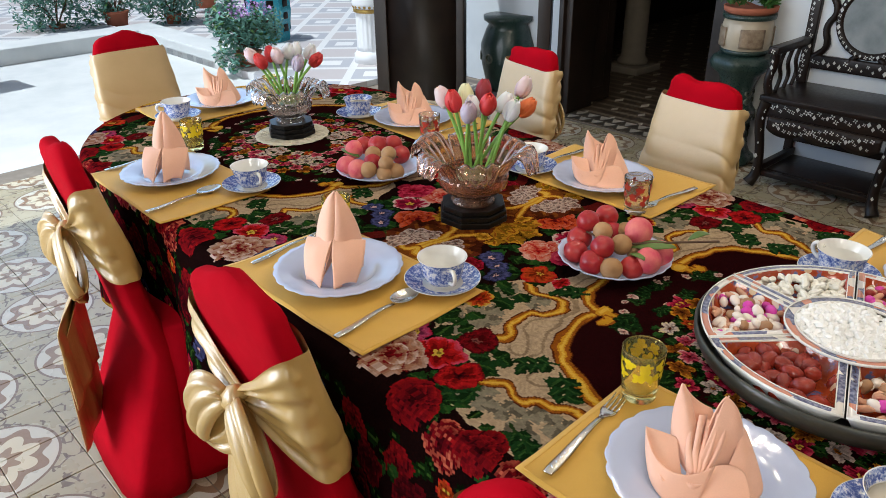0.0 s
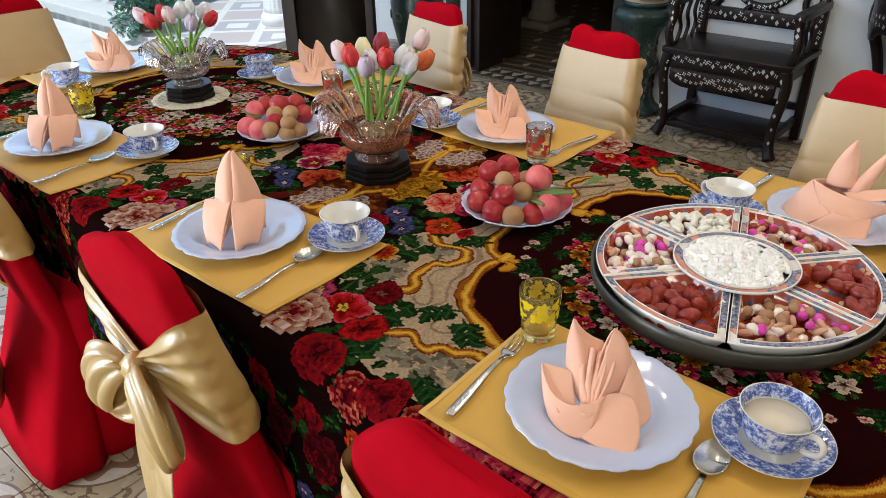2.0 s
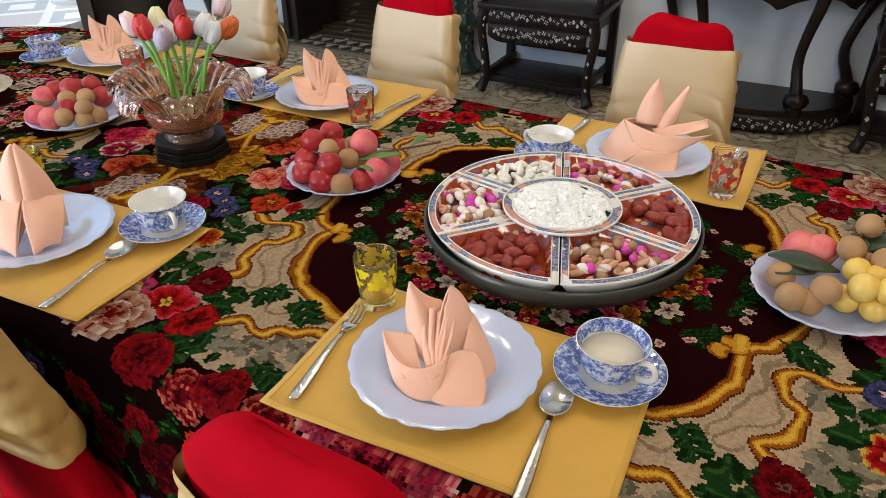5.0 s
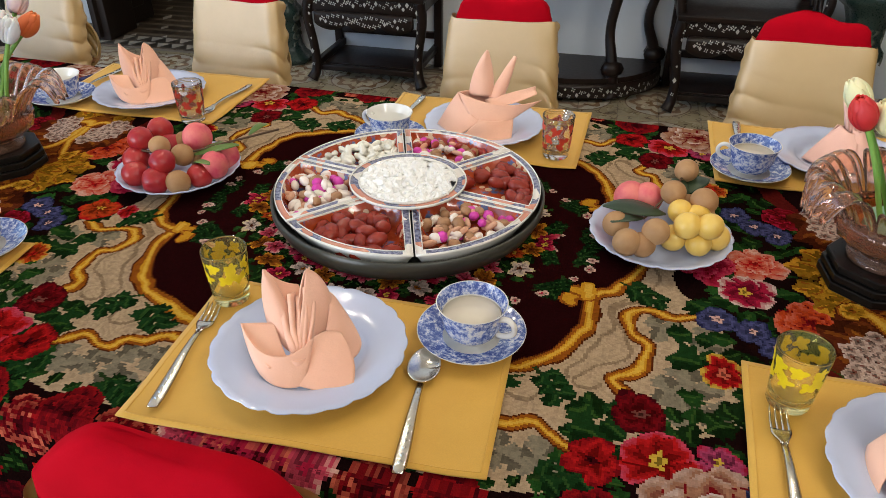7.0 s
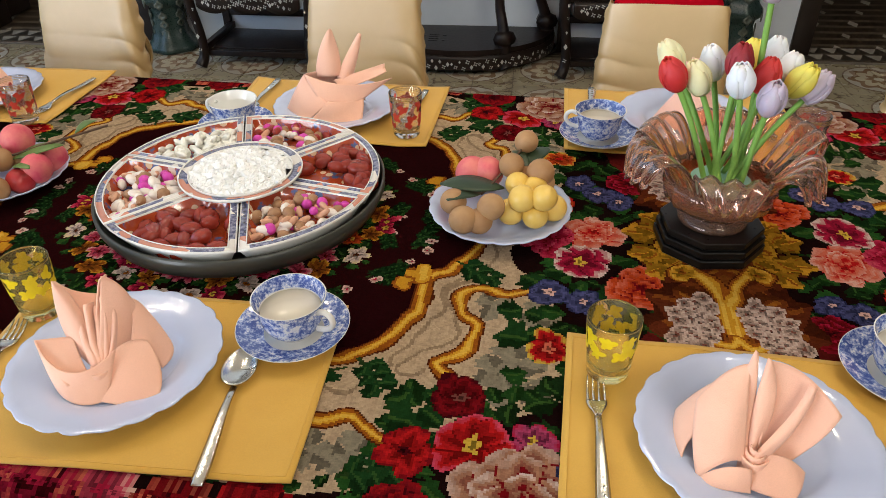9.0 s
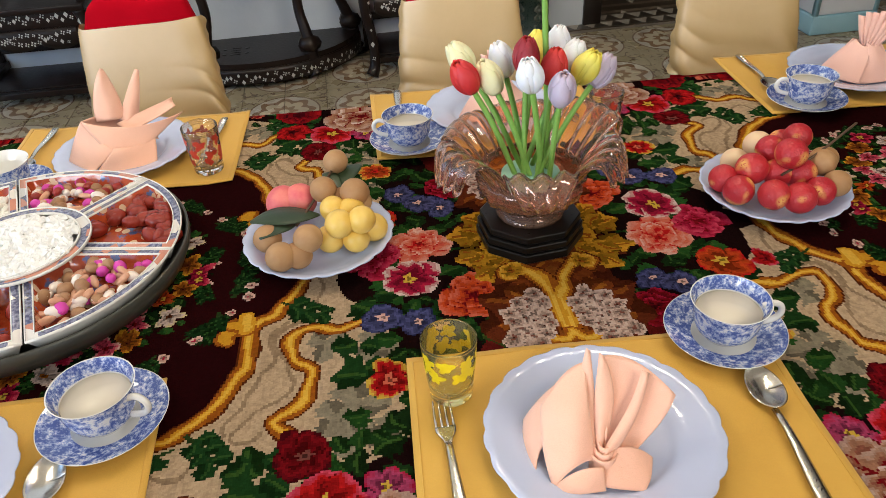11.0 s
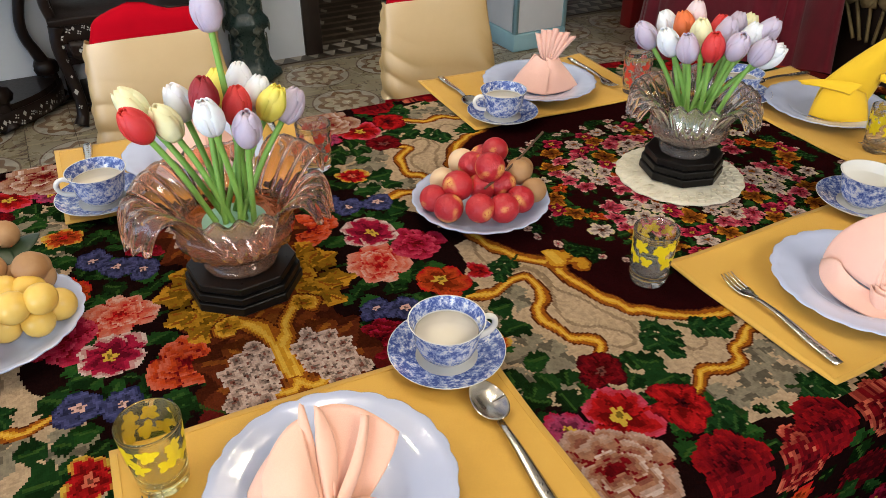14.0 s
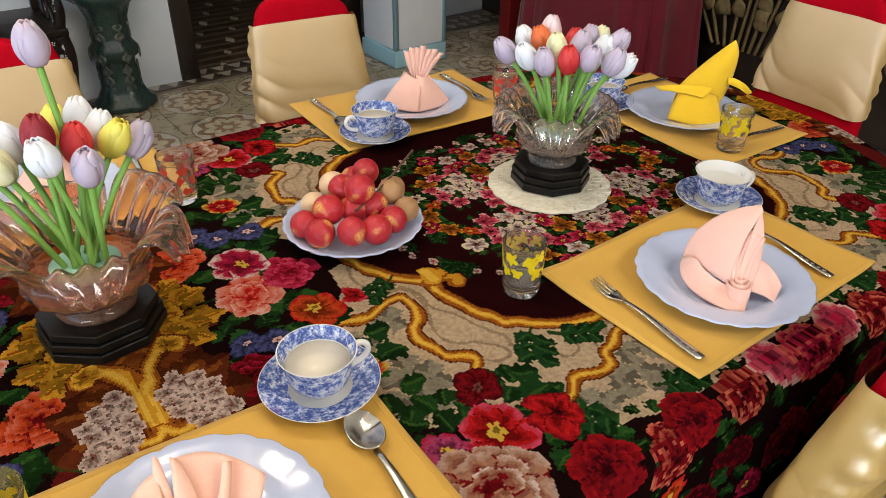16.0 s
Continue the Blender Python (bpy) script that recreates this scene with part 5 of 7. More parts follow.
        folds = [patch([(-.032, .000, .075), (-.034, .010, .122), (.000, .010, .170)], [(-.010, -.022, .080), (-.006, -.016, .126), (.003, .010, .170)], [(.018, .000, .075), (.020, .010, .130), (.005, .012, .168)]),
                 patch([(.008, .000, .070), (.026, .010, .112), (.060, .015, .158)], [(.024, -.022, .070), (.040, -.012, .112), (.062, .012, .157)], [(.038, .000, .060), (.054, .010, .110), (.064, .016, .154)]),
                 patch([(.000, -.010, .068), (.050, .000, .080), (.108, .010, .094)], [(.018, -.030, .060), (.060, -.022, .062), (.111, .000, .080)]),
                 patch([(-.056, -.020, .088), (.030, -.056, .058), (.122, .000, .066)], [(-.040, -.044, .050), (.030, -.062, .044), (.090, -.014, .050)], [(-.010, -.060, .030), (.030, -.062, .030), (.060, -.030, .034)]),
                 patch([(-.056, -.020, .088), (-.080, -.010, .054), (-.102, -.010, .010)], [(-.040, -.034, .054), (-.062, -.044, .034), (-.074, -.054, .007)], [(-.008, -.058, .036), (-.040, -.064, .018), (-.056, -.068, .005)]),
                 patch([(-.010, -.056, .042), (.020, -.064, .038), (.062, -.030, .036)], [(-.030, -.070, .024), (.010, -.082, .026), (.064, -.056, .020)], [(-.052, -.068, .005), (.000, -.094, .005), (.056, -.086, .004)]),
                 patch([(-.056, -.020, .088), (-.020, .032, .082), (.040, .020, .070)], [(-.092, .000, .006), (-.020, .056, .006), (.062, .030, .006)])]
    elif style == "fan":       # upright pleats over a low tent
        folds = [patch([(-.010, .000, .074), (-.040, -.010, .050), (-.066, -.020, .006)], [(.010, -.034, .060), (-.014, -.050, .040), (-.030, -.062, .004)], [(.024, -.004, .072), (.020, -.040, .040), (.016, -.066, .004)]),
                 patch([(.010, -.004, .072), (.014, -.034, .040), (.014, -.064, .004)], [(.030, -.030, .064), (.052, -.044, .036), (.060, -.050, .004)], [(.030, .004, .072), (.060, .000, .050), (.088, -.006, .006)]),
                 patch([(-.014, .000, .076), (.010, .030, .060), (.034, .000, .076)], [(-.064, -.016, .004), (.010, .060, .004), (.086, -.004, .004)])]
        for k in range(7):
            x = -.022 + .011 * k
            z = .132 - .004 * abs(k - 2.5) + .004 * (k % 2)
            folds.append(patch([(.010 + .3 * x, .004, .056), (.006 + .7 * x, -.008, .090), (.010 + 1.2 * x, .006, z)], [(.014 + .3 * x, -.014, .056), (.012 + .7 * x, -.022, .094), (.016 + 1.2 * x, -.010, z + .004)], [(.018 + .3 * x, .004, .056), (.016 + .7 * x, -.006, .090), (.022 + 1.2 * x, .008, z - .003)]))
    else:                      # bishop: a tall leaf leaning aside over a wrapped body with two wings
        folds = [patch([(-.022, .000, .060), (.012, .012, .110), (.078, .012, .172)], [(.020, -.034, .050), (.060, -.040, .110), (.086, .002, .168)], [(.064, .000, .014), (.098, .012, .080), (.090, .012, .145)]),
                 patch([(.052, -.022, .072), (-.010, -.026, .082), (-.070, -.012, .060)], [(.032, -.046, .056), (-.012, -.036, .062), (-.062, -.016, .054)]),
                 patch([(-.014, -.010, .066), (.030, -.050, .072), (.064, -.010, .052)], [(-.030, -.044, .034), (.020, -.080, .040), (.074, -.034, .030)], [(-.034, -.054, .004), (.030, -.098, .004), (.078, -.056, .004)]),
                 patch([(.080, .000, .094), (.104, .000, .096), (.134, .000, .064)], [(.080, -.004, .080), (.104, -.006, .076), (.128, -.002, .060)]),
                 patch([(-.020, .000, .060), (.020, .034, .060), (.066, .004, .060)], [(-.034, -.040, .004), (.020, .050, .004), (.078, -.030, .004)])]
    ob = thing("napkin", m, label, "napkin", "folded napkins")
    k, tall = {"lily": (0.92, 0.92), "swan": (0.82, 1.06), "shell": (0.84, 0.95)}.get(style, (1.0, 1.0))
    for bm in folds:
        bmesh.ops.scale(bm, vec=(k, k, tall), verts=bm.verts)
        if style == "lily":
            bmesh.ops.translate(bm, vec=(0.012, 0.014, 0), verts=bm.verts)
        part("fold", bm, mat, ob)
    return ob


# x, y, the way the sitter faces, cup and glass style, napkin fold and its turn, then the mat (x, y, turn), cup, glass, fork and spoon (x, y, turn) seen from the plate
SEATS = [
    (-1.550, -0.430, 0, 1, 0, "cone", 45, (0.055, -0.010, 2), (0.236, 0.118), (-0.172, 0.146), (-0.165, -0.03, 4), (0.196, -0.060, 7)),
    (-0.767, -0.410, 0, 1, 0, "cone", 40, (0.030, 0.002, 3.2), (0.178, 0.124), (-0.164, 0.109), (-0.170, -0.020, 9), (0.182, -0.046, 7.4)),
    (0.041, -0.380, 0, 0, 0, "lily", 28, (0.036, -0.004, 3.2), (0.201, 0.091), (-0.166, 0.088), (-0.161, -0.052, 8.6), (0.166, -0.068, 6.6)),
    (0.808, -0.400, 0, 0, 0, "swan", -20, (0.021, 0.010, -1.0), (0.199, 0.137), (-0.156, 0.098), (-0.167, -0.034, 2), (0.202, -0.040, -3.5)),
    (1.615, -0.397, 0, 1, 2, "shell", -58, (0.026, 0.040, 2.5), (0.205, 0.167), (-0.259, 0.163), (-0.162, -0.003, -2.4), (0.170, 0.008, -7.7)),
    (-1.480, 0.370, 180, 0, 1, "lily", 50, (0.020, -0.035, 2), (0.172, 0.098), (-0.208, 0.105), (-0.165, -0.03, -6), (0.185, -0.055, -2)),
    (-0.720, 0.390, 180, 1, 1, "lily", 38, (0.006, -0.035, 1), (0.185, 0.080), (-0.178, 0.104), (-0.190, -0.03, -6), (0.185, -0.055, -2)),
    (0.102, 0.412, 180, 1, 1, "rabbit", 12, (0.010, -0.014, -0.5), (0.180, 0.108), (-0.171, 0.088), (-0.165, -0.03, -4), (0.185, -0.055, -2)),
    (0.823, 0.445, 180, 0, 1, "fan", 0, (0.010, -0.005, 1), (0.173, 0.100), (-0.197, 0.133), (-0.165, -0.03, -4), (0.185, -0.055, -2)),
    (1.609, 0.470, 180, 0, 1, "fan", -32, (0.010, -0.005, -1), (0.162, 0.112), (-0.185, 0.116), (-0.165, -0.03, -4), (0.185, -0.055, -2)),
    (-2.140, 0.010, -90, 1, 0, "lily", 64, (0.030, 0.0, 1), (0.200, 0.086), (-0.155, 0.10), (-0.165, -0.03, -4), (0.185, -0.055, -2)),
    (2.100, 0.082, 90, 0, 2, "yellow", -50, (0.010, 0.0, -1), (0.140, 0.123), (-0.176, 0.064), (-0.165, -0.03, -4), (0.185, -0.055, -2)),
]


def setting(x, y, turn, cup_style, glass_style, fold, fold_turn, mat_at, cup_at, glass_at, fork_at, spoon_at):
    base = pose(x, y, TOP, 0, 0, turn)
    on = base @ pose(0, 0, LIFT)
    placemat(base @ pose(mat_at[0], mat_at[1], 0, 0, 0, mat_at[2]))
    dinner_plate(on)
    mat, label = M["napkin"], "peach cloth napkin folded with standing tips on a plate"
    if fold == "yellow":
        mat, label = M["napkin_yellow"], "bright yellow cloth napkin folded to a point on a plate"
    elif fold in ("fan", "shell"):
        mat, label = M["napkin_pale"], "pale pink cloth napkin folded upright on a plate"
    napkin(base @ pose(0, 0, LIFT + 0.004) @ pose(0, 0, 0, 0, 0, fold_turn - turn), fold, mat, label)
    saucer(base @ pose(*cup_at, LIFT))
    cup(base @ pose(*cup_at, LIFT + 0.0045, 0, 0, random.uniform(-35, 0)), cup_style)
    tumbler(base @ pose(*glass_at, LIFT if abs(glass_at[0]) < 0.24 else 0.001, 0, 0, random.uniform(0, 90)), glass_style)
    cutlery("fork", on @ pose(fork_at[0], fork_at[1], 0, 0, 0, fork_at[2]))
    cutlery("spoon", on @ pose(spoon_at[0], spoon_at[1], 0, 0, 0, spoon_at[2]))


for row in SEATS:
    setting(*row)


# ---- the middle of the table: vases, fruit and the sweets tray ----
def tulip_mat(name, a, b):
    return mottled(name, a, b, 30, 0.55, bump=0.001, Subsurface_Weight=0.15)


TULIP = {"red": tulip_mat("red_tulip", (0.62, 0.03, 0.025), (0.55, 0.02, 0.03)), "dark": tulip_mat("crimson_tulip", (0.30, 0.01, 0.02), (0.24, 0.01, 0.02)),
         "white": tulip_mat("white_tulip", (0.80, 0.79, 0.80), (0.74, 0.72, 0.75)), "lilac": tulip_mat("lilac_tulip", (0.52, 0.42, 0.52), (0.46, 0.36, 0.46)),
         "yellow": tulip_mat("yellow_tulip", (0.80, 0.66, 0.08), (0.76, 0.62, 0.14)), "cream": tulip_mat("cream_tulip", (0.80, 0.74, 0.48), (0.78, 0.70, 0.36)),
         "orange": tulip_mat("orange_tulip", (0.75, 0.16, 0.04), (0.68, 0.12, 0.03)), "pink": tulip_mat("pale_pink_tulip", (0.78, 0.58, 0.58), (0.72, 0.50, 0.52))}
M["stem"] = mottled("tulip_stem", (0.17, 0.36, 0.06), (0.22, 0.42, 0.09), 20, 0.5)
M["frog"] = mottled("pale_green_holder", (0.28, 0.60, 0.50), (0.36, 0.66, 0.55), 20, 0.4)


def tulip(m, foot, head, colour, store={}):
    """An artificial tulip: a stem from the holder to a closed head of six petals."""
    ob = thing("tulip", m, f"artificial {colour} tulip on a green stem in a glass vase", "flower", "tulips")
    f, h = Vector(foot), Vector(head)
    mid = f.lerp(h, 0.55) + Vector((0, 0, 0.012))
    part("stem", tube(rounded3([f, mid, h], 2), 0.0042, 7), M["stem"], ob)
    way = (h - mid).normalized()
    core = part("bud_core", lathe([(0.001, 0.0), (0.010, 0.003), (0.0155, 0.012), (0.016, 0.022), (0.012, 0.033), (0.006, 0.040), (0.001, 0.042)], 12), TULIP[colour], ob)
    big = Matrix.Diagonal((1.0, 1.0, 1.08, 1))
    core.matrix_basis = Matrix.Translation(h - way * 0.003) @ way.to_track_quat("Z", "Y").to_matrix().to_4x4() @ big
    turn = way.to_track_quat("Z", "Y").to_matrix().to_4x4()
    for k in range(6):
        inner = k % 2
        key = (colour, inner)
        a0 = 2 * math.pi * k / 6
        def shell(u, v):
            w = (v - 0.5) * (1.75 + 0.1 * inner)
            a = a0 + w
            r = (0.0185 - 0.0022 * inner + 0.0012 * (1 - abs(2 * v - 1))) * (math.sin(math.pi * (0.10 + 0.845 * u)) ** 0.60) * (1 - 0.08 * u)
            point = 1 - (abs(2 * v - 1) ** 1.8) * 0.15 * u ** 2
            flare = 0.002 * u ** 5 * (1 if inner else -0.5)
            return ((r + flare) * math.cos(a), (r + flare) * math.sin(a), 0.046 * u * point)
        p = part("petal", sheet(shell, 10, 6, 0.0014), TULIP[colour], ob)
        p.matrix_basis = Matrix.Translation(h - way * 0.004) @ turn @ big
    return ob


def vase(x, y, z, turn, style, heads):
    """style 0: amber glass with broad curled lobes; 1: smaller smoky clear glass."""
    m = pose(x, y, z, 0, 0, turn)
    mat = (M["amber_glass"], M["clear_glass"])[style]
    s = (0.88, 0.76)[style]
    ob = thing("glass_vase", m, ("amber-pink pressed glass bowl with curled lobes on a black stand", "smoky clear pressed glass bowl with curled lobes on a black stand")[style], "vase", "glass vases")
    octo = lambda r: [(r * math.cos(math.pi / 8 + math.pi * k / 4), r * math.sin(math.pi / 8 + math.pi * k / 4)) for k in range(8)]
    for k, (r, z0, z1) in enumerate(((0.084, 0.0, 0.014), (0.079, 0.014, 0.017), (0.082, 0.017, 0.028), (0.075, 0.028, 0.031), (0.078, 0.031, 0.042))):
        bm = slab(octo(r * (1.0, 0.90)[style]), z0, z1)
        bmesh.ops.bevel(bm, geom=bm.edges[:], offset=0.0012, segments=1, affect="EDGES")
        part("stand_ledge", bm, M["black_stand"], ob, "black lacquered octagonal ledge", smooth=False)
    b = 0.042
    foot = [(0.001, b), (0.058, b), (0.060, b + 0.006), (0.050, b + 0.014), (0.046, b + 0.018), (0.066, b + 0.028), (0.086, b + 0.045), (0.092, b + 0.066), (0.088, b + 0.088),
            (0.082, b + 0.088), (0.086, b + 0.066), (0.078, b + 0.046), (0.046, b + 0.030), (0.001, b + 0.026)]
    part("bowl", lathe([(r * s, b + (z - b) * s) for r, z in foot], 48, lambda a, k, r, z: (r * (1 + 0.035 * math.cos(16 * a) * (1 if 4 < k < 9 else 0.3)), z)), (M["amber_bowl"], M["smoky_bowl"])[style], ob)
    for k in range(6):
        a0 = 2 * math.pi * k / 6 + 0.3
        big = 1.0 if k % 3 else 1.18
        def lobe(u, v):
            w = (v - 0.5) * 2
            bend = 2.5 * u
            r = 0.078 + big * (0.066 * math.sin(bend * 0.60) + 0.016 * u)
            z = b + 0.078 + big * (0.074 * math.sin(bend * 1.02) * (1 - 0.10 * u) - 0.012 * u ** 3)
            width = (0.040 + 0.020 * math.sin(math.pi * u * 0.9)) * (1 - 0.30 * u ** 3)
            flute = 0.0035 * math.cos(7 * w * math.pi / 2)
            a = a0
            side = width * w
            r -= 0.012 * w * w + flute
            return (s * (r * math.cos(a) - side * math.sin(a)), s * (r * math.sin(a) + side * math.cos(a)), b + (z - b) * s + flute)
        part("curled_lobe", sheet(lobe, 16, 20, 0.0045 * s), mat, ob)
    hold = b + 0.078 * s
    part("flower_holder", lathe([(0.001, hold - 0.012), (0.050 * s, hold - 0.012), (0.050 * s, hold), (0.001, hold)], 24), M["frog"], ob, "pale green flower holder")
    for k, (colour, hx, hy, hz) in enumerate(heads):
        a = 2.4 * k + 0.5
        q = 0.030 * s * math.sqrt((k + 0.6) / len(heads))
        foot3 = Vector((q * math.cos(a) + 0.16 * hx, q * math.sin(a) + 0.16 * hy, hold))
        head = Vector((hx, hy, hz - z + TOP))
        tulip(pose(x, y, z), foot3, head - 0.026 * (head - foot3).normalized(), colour)


DOILY = mottled("cream_doily", (0.74, 0.70, 0.58), (0.62, 0.56, 0.43), 40, 0.8, bump=0.002, fine=160)


def doily(m):
    """A scalloped lace mat: a cloth middle and rings of raised loops."""
    ob = thing("lace_doily", m, "cream lace doily with a scalloped edge under a vase", "doily", "lace doilies")
    part("cloth", lathe([(0.001, 0.0035), (0.100, 0.0035), (0.113, 0.004), (0.113, 0.002), (0.001, 0.001)], 90, lambda a, k, r, z: (r * (1 + (0.035 * abs(math.cos(9 * a)) if k in (2, 3) else 0)), z)), DOILY, ob)
    for r, n, t in ((0.106, 24, 0.009), (0.092, 20, 0.0075), (0.079, 16, 0.006)):
        bm = bmesh.new()
        for k in range(n):
            a = 2 * math.pi * k / n
            tube([(r * math.cos(a) + t * math.cos(q), r * math.sin(a) + t * math.sin(q), 0.0045) for q in np.linspace(0, 2 * math.pi, 10)], 0.0014, 5, bm=bm)
        tagged(part("lace_border", bm, DOILY, ob), kind="stuff")


# each tulip: colour, and its head from the vase's middle and over the cloth
vase(-1.650, 0.010, TOP + 0.006, 20, 1, [("red", -0.008, -0.076, 0.250), ("pink", -0.047, -0.085, 0.262), ("red", -0.045, -0.020, 0.257), ("pink", 0.008, -0.027, 0.261), ("white", 0.007, 0.013, 0.269), ("lilac", 0.054, 0.015, 0.240), ("white", 0.013, 0.085, 0.257), ("red", 0.047, 0.085, 0.238), ("white", -0.016, 0.054, 0.263)])
vase(-0.796, -0.006, TOP, 5, 0, [("pink", -0.061, -0.039, 0.291), ("red", -0.015, -0.048, 0.293), ("cream", -0.041, 0.014, 0.290), ("white", -0.002, -0.002, 0.274), ("lilac", 0.029, -0.043, 0.276), ("dark", -0.014, 0.045, 0.300), ("red", 0.057, -0.011, 0.293), ("white", 0.031, 0.067, 0.276), ("white", 0.077, 0.043, 0.273), ("orange", 0.079, 0.091, 0.270), ("pink", 0.039, 0.121, 0.303)])
vase(0.815, 0.020, TOP, 8, 0, [("cream", -0.095, 0.047, 0.284), ("red", -0.097, -0.013, 0.281), ("cream", -0.061, 0.001, 0.272), ("white", -0.038, 0.037, 0.281), ("dark", -0.009, 0.002, 0.297), ("white", -0.015, -0.048, 0.290), ("yellow", 0.017, 0.058, 0.285), ("red", 0.028, -0.005, 0.281), ("white", 0.044, 0.043, 0.294), ("white", 0.060, 0.020, 0.282), ("lilac", 0.027, -0.056, 0.270), ("yellow", 0.072, -0.013, 0.280), ("lilac", 0.102, 0.012, 0.262), ("lilac", 0.012, 0.004, 0.402)])
vase(1.630, 0.010, TOP + 0.006, 30, 1, [("lilac", -0.072, 0.071, 0.255), ("white", -0.015, 0.084, 0.262), ("white", -0.065, 0.021, 0.257), ("orange", -0.008, 0.050, 0.268), ("lilac", -0.055, -0.016, 0.256), ("cream", -0.008, 0.007, 0.267), ("pink", 0.025, 0.060, 0.279), ("red", -0.027, -0.043, 0.262), ("red", 0.034, 0.009, 0.267), ("lilac", 0.028, -0.013, 0.270), ("lilac", 0.059, -0.002, 0.272), ("cream", 0.086, -0.000, 0.267), ("white", 0.056, -0.041, 0.266), ("lilac", -0.001, -0.069, 0.267), ("lilac", 0.081, -0.051, 0.275), ("lilac", 0.042, -0.083, 0.257), ("white", 0.077, -0.075, 0.242)])
doily(pose(-1.650, 0.010, TOP, 0, 0, 0))
doily(pose(1.620, 0.0, TOP, 0, 0, 10))

fruit_plate = shared("fruit_plate", lambda: lathe([(0.001, 0.004), (0.060, 0.004), (0.075, 0.008), (0.095, 0.017), (0.112, 0.026), (0.116, 0.0265), (0.114, 0.0235), (0.094, 0.013), (0.070, 0.002), (0.056, 0.0), (0.001, 0.001)], 96, scalloped(22, 0.035, 0.085)),
                     M["plate"], "pale blue fruit plate with a scalloped rim heaped with fruit", "plate", "fruit plates")


def fruit_material(name, a, b, spots=None, rough=0.35):
    m = Mat(name, a, rough)
    info = m.n("ObjectInfo")
    n = m.noise(28, 4)
    c = m.ramp(m.math("ADD", n, m.math("MULTIPLY", m.math("SUBTRACT", info.outputs["Random"], 0.5), 0.25)), (0.35, a), (0.68, b))
    if spots:
        v = m.n("TexVoronoi", Scale=260.0)
        m.l(m.where(), v.inputs["Vector"])
        ripe = m.n("MapRange", **{"From Min": 0.57, "From Max": 0.72})
        m.l(m.noise(26, 1), ripe.inputs["Value"])
        dots = m.math("MULTIPLY", m.math("GREATER_THAN", v.outputs["Distance"], 0.30), ripe.outputs[0])
        c = m.mix(dots, c, spots)
        m.bump(v.outputs["Distance"], 0.6, 0.001)
    else:
        m.bump(m.noise(160, 3), 0.2, 0.0006)
    return m.colour(c).m


FRUIT = {"apple": (0.026, fruit_material("red_apple_skin", (0.33, 0.009, 0.020), (0.44, 0.035, 0.030)), "small glossy red apple"),
         "peach": (0.028, fruit_material("pink_peach_skin", (0.62, 0.065, 0.115), (0.72, 0.20, 0.17), rough=0.6), "small rosy pink peach"),
         "longan": (0.0225, fruit_material("brown_longan_skin", (0.36, 0.19, 0.08), (0.44, 0.26, 0.12), rough=0.6), "small brown longan fruit"),
         "kumquat": (0.0228, fruit_material("yellow_fruit_skin", (0.72, 0.46, 0.08), (0.78, 0.54, 0.14)), "small round yellow fruit"),
         "lychee": (0.0255, fruit_material("red_lychee_skin", (0.40, 0.012, 0.022), (0.48, 0.024, 0.030), (0.76, 0.46, 0.12), rough=0.45), "red lychee with pale dots")}
FRUIT["cream_lychee"] = (0.0250, fruit_material("cream_lychee_skin", (0.72, 0.56, 0.34), (0.74, 0.48, 0.30), rough=0.5), "unripe cream-coloured lychee")
M["twig"] = mottled("dark_twig", (0.07, 0.035, 0.02), (0.11, 0.06, 0.03), 40, 0.7)
M["fruit_leaf"] = mottled("olive_leaf", (0.06, 0.12, 0.02), (0.12, 0.20, 0.04), 20, 0.4)
M["dark_leaf"] = mottled("dark_green_leaf", (0.012, 0.03, 0.012), (0.025, 0.05, 0.02), 20, 0.4)


def fruit(kind, at, seed, scale=1.0, store={}):
    r, mat, label = FRUIT[kind]
    where = str(kind)
    if kind not in store:
        def dimple(a, k, rr, z):
            return rr * (1 + 0.03 * math.cos(5 * a) * (1 if kind == "apple" else 0.2)), z
        prof = []
        for k in range(13):
            t = -math.pi / 2 + math.pi * k / 12
            prof.append((r * math.cos(t), r * (0.96 if kind != "peach" else 1.02) * math.sin(t) * (1 - (0.16 * (abs(math.sin(t)) > 0.97) if kind == "apple" else 0))))
        store[kind] = lathe(prof, 20, dimple)
        me = bpy.data.meshes.new(kind)
        for f in store[kind].faces:
            f.smooth = True
        store[kind].to_mesh(me)
        me.materials.append(mat)
        store[kind] = me
    ob = new(where, store[kind])
    rng = random.Random(seed)
    ob.matrix_world = pose(*at, rng.uniform(-40, 40), rng.uniform(-40, 40), rng.uniform(0, 360)) @ Matrix.Diagonal((scale, scale, scale, 1))
    return tagged(ob, label + " on a fruit plate", "fruit", f"{kind} fruit on the plates")


def heap(x, y, pieces):
    """A plate of fruit: kind, place from the plate's middle, height of its centre over the cloth."""
    fruit_plate(pose(x, y, TOP + 0.001))
    for k, (kind, dx, dy, z) in enumerate(pieces):
        fruit(kind, (x + dx, y + dy, TOP + z), 31 * k + len(pieces), 0.92 + 0.10 * ((k * 7) % 5) / 4)


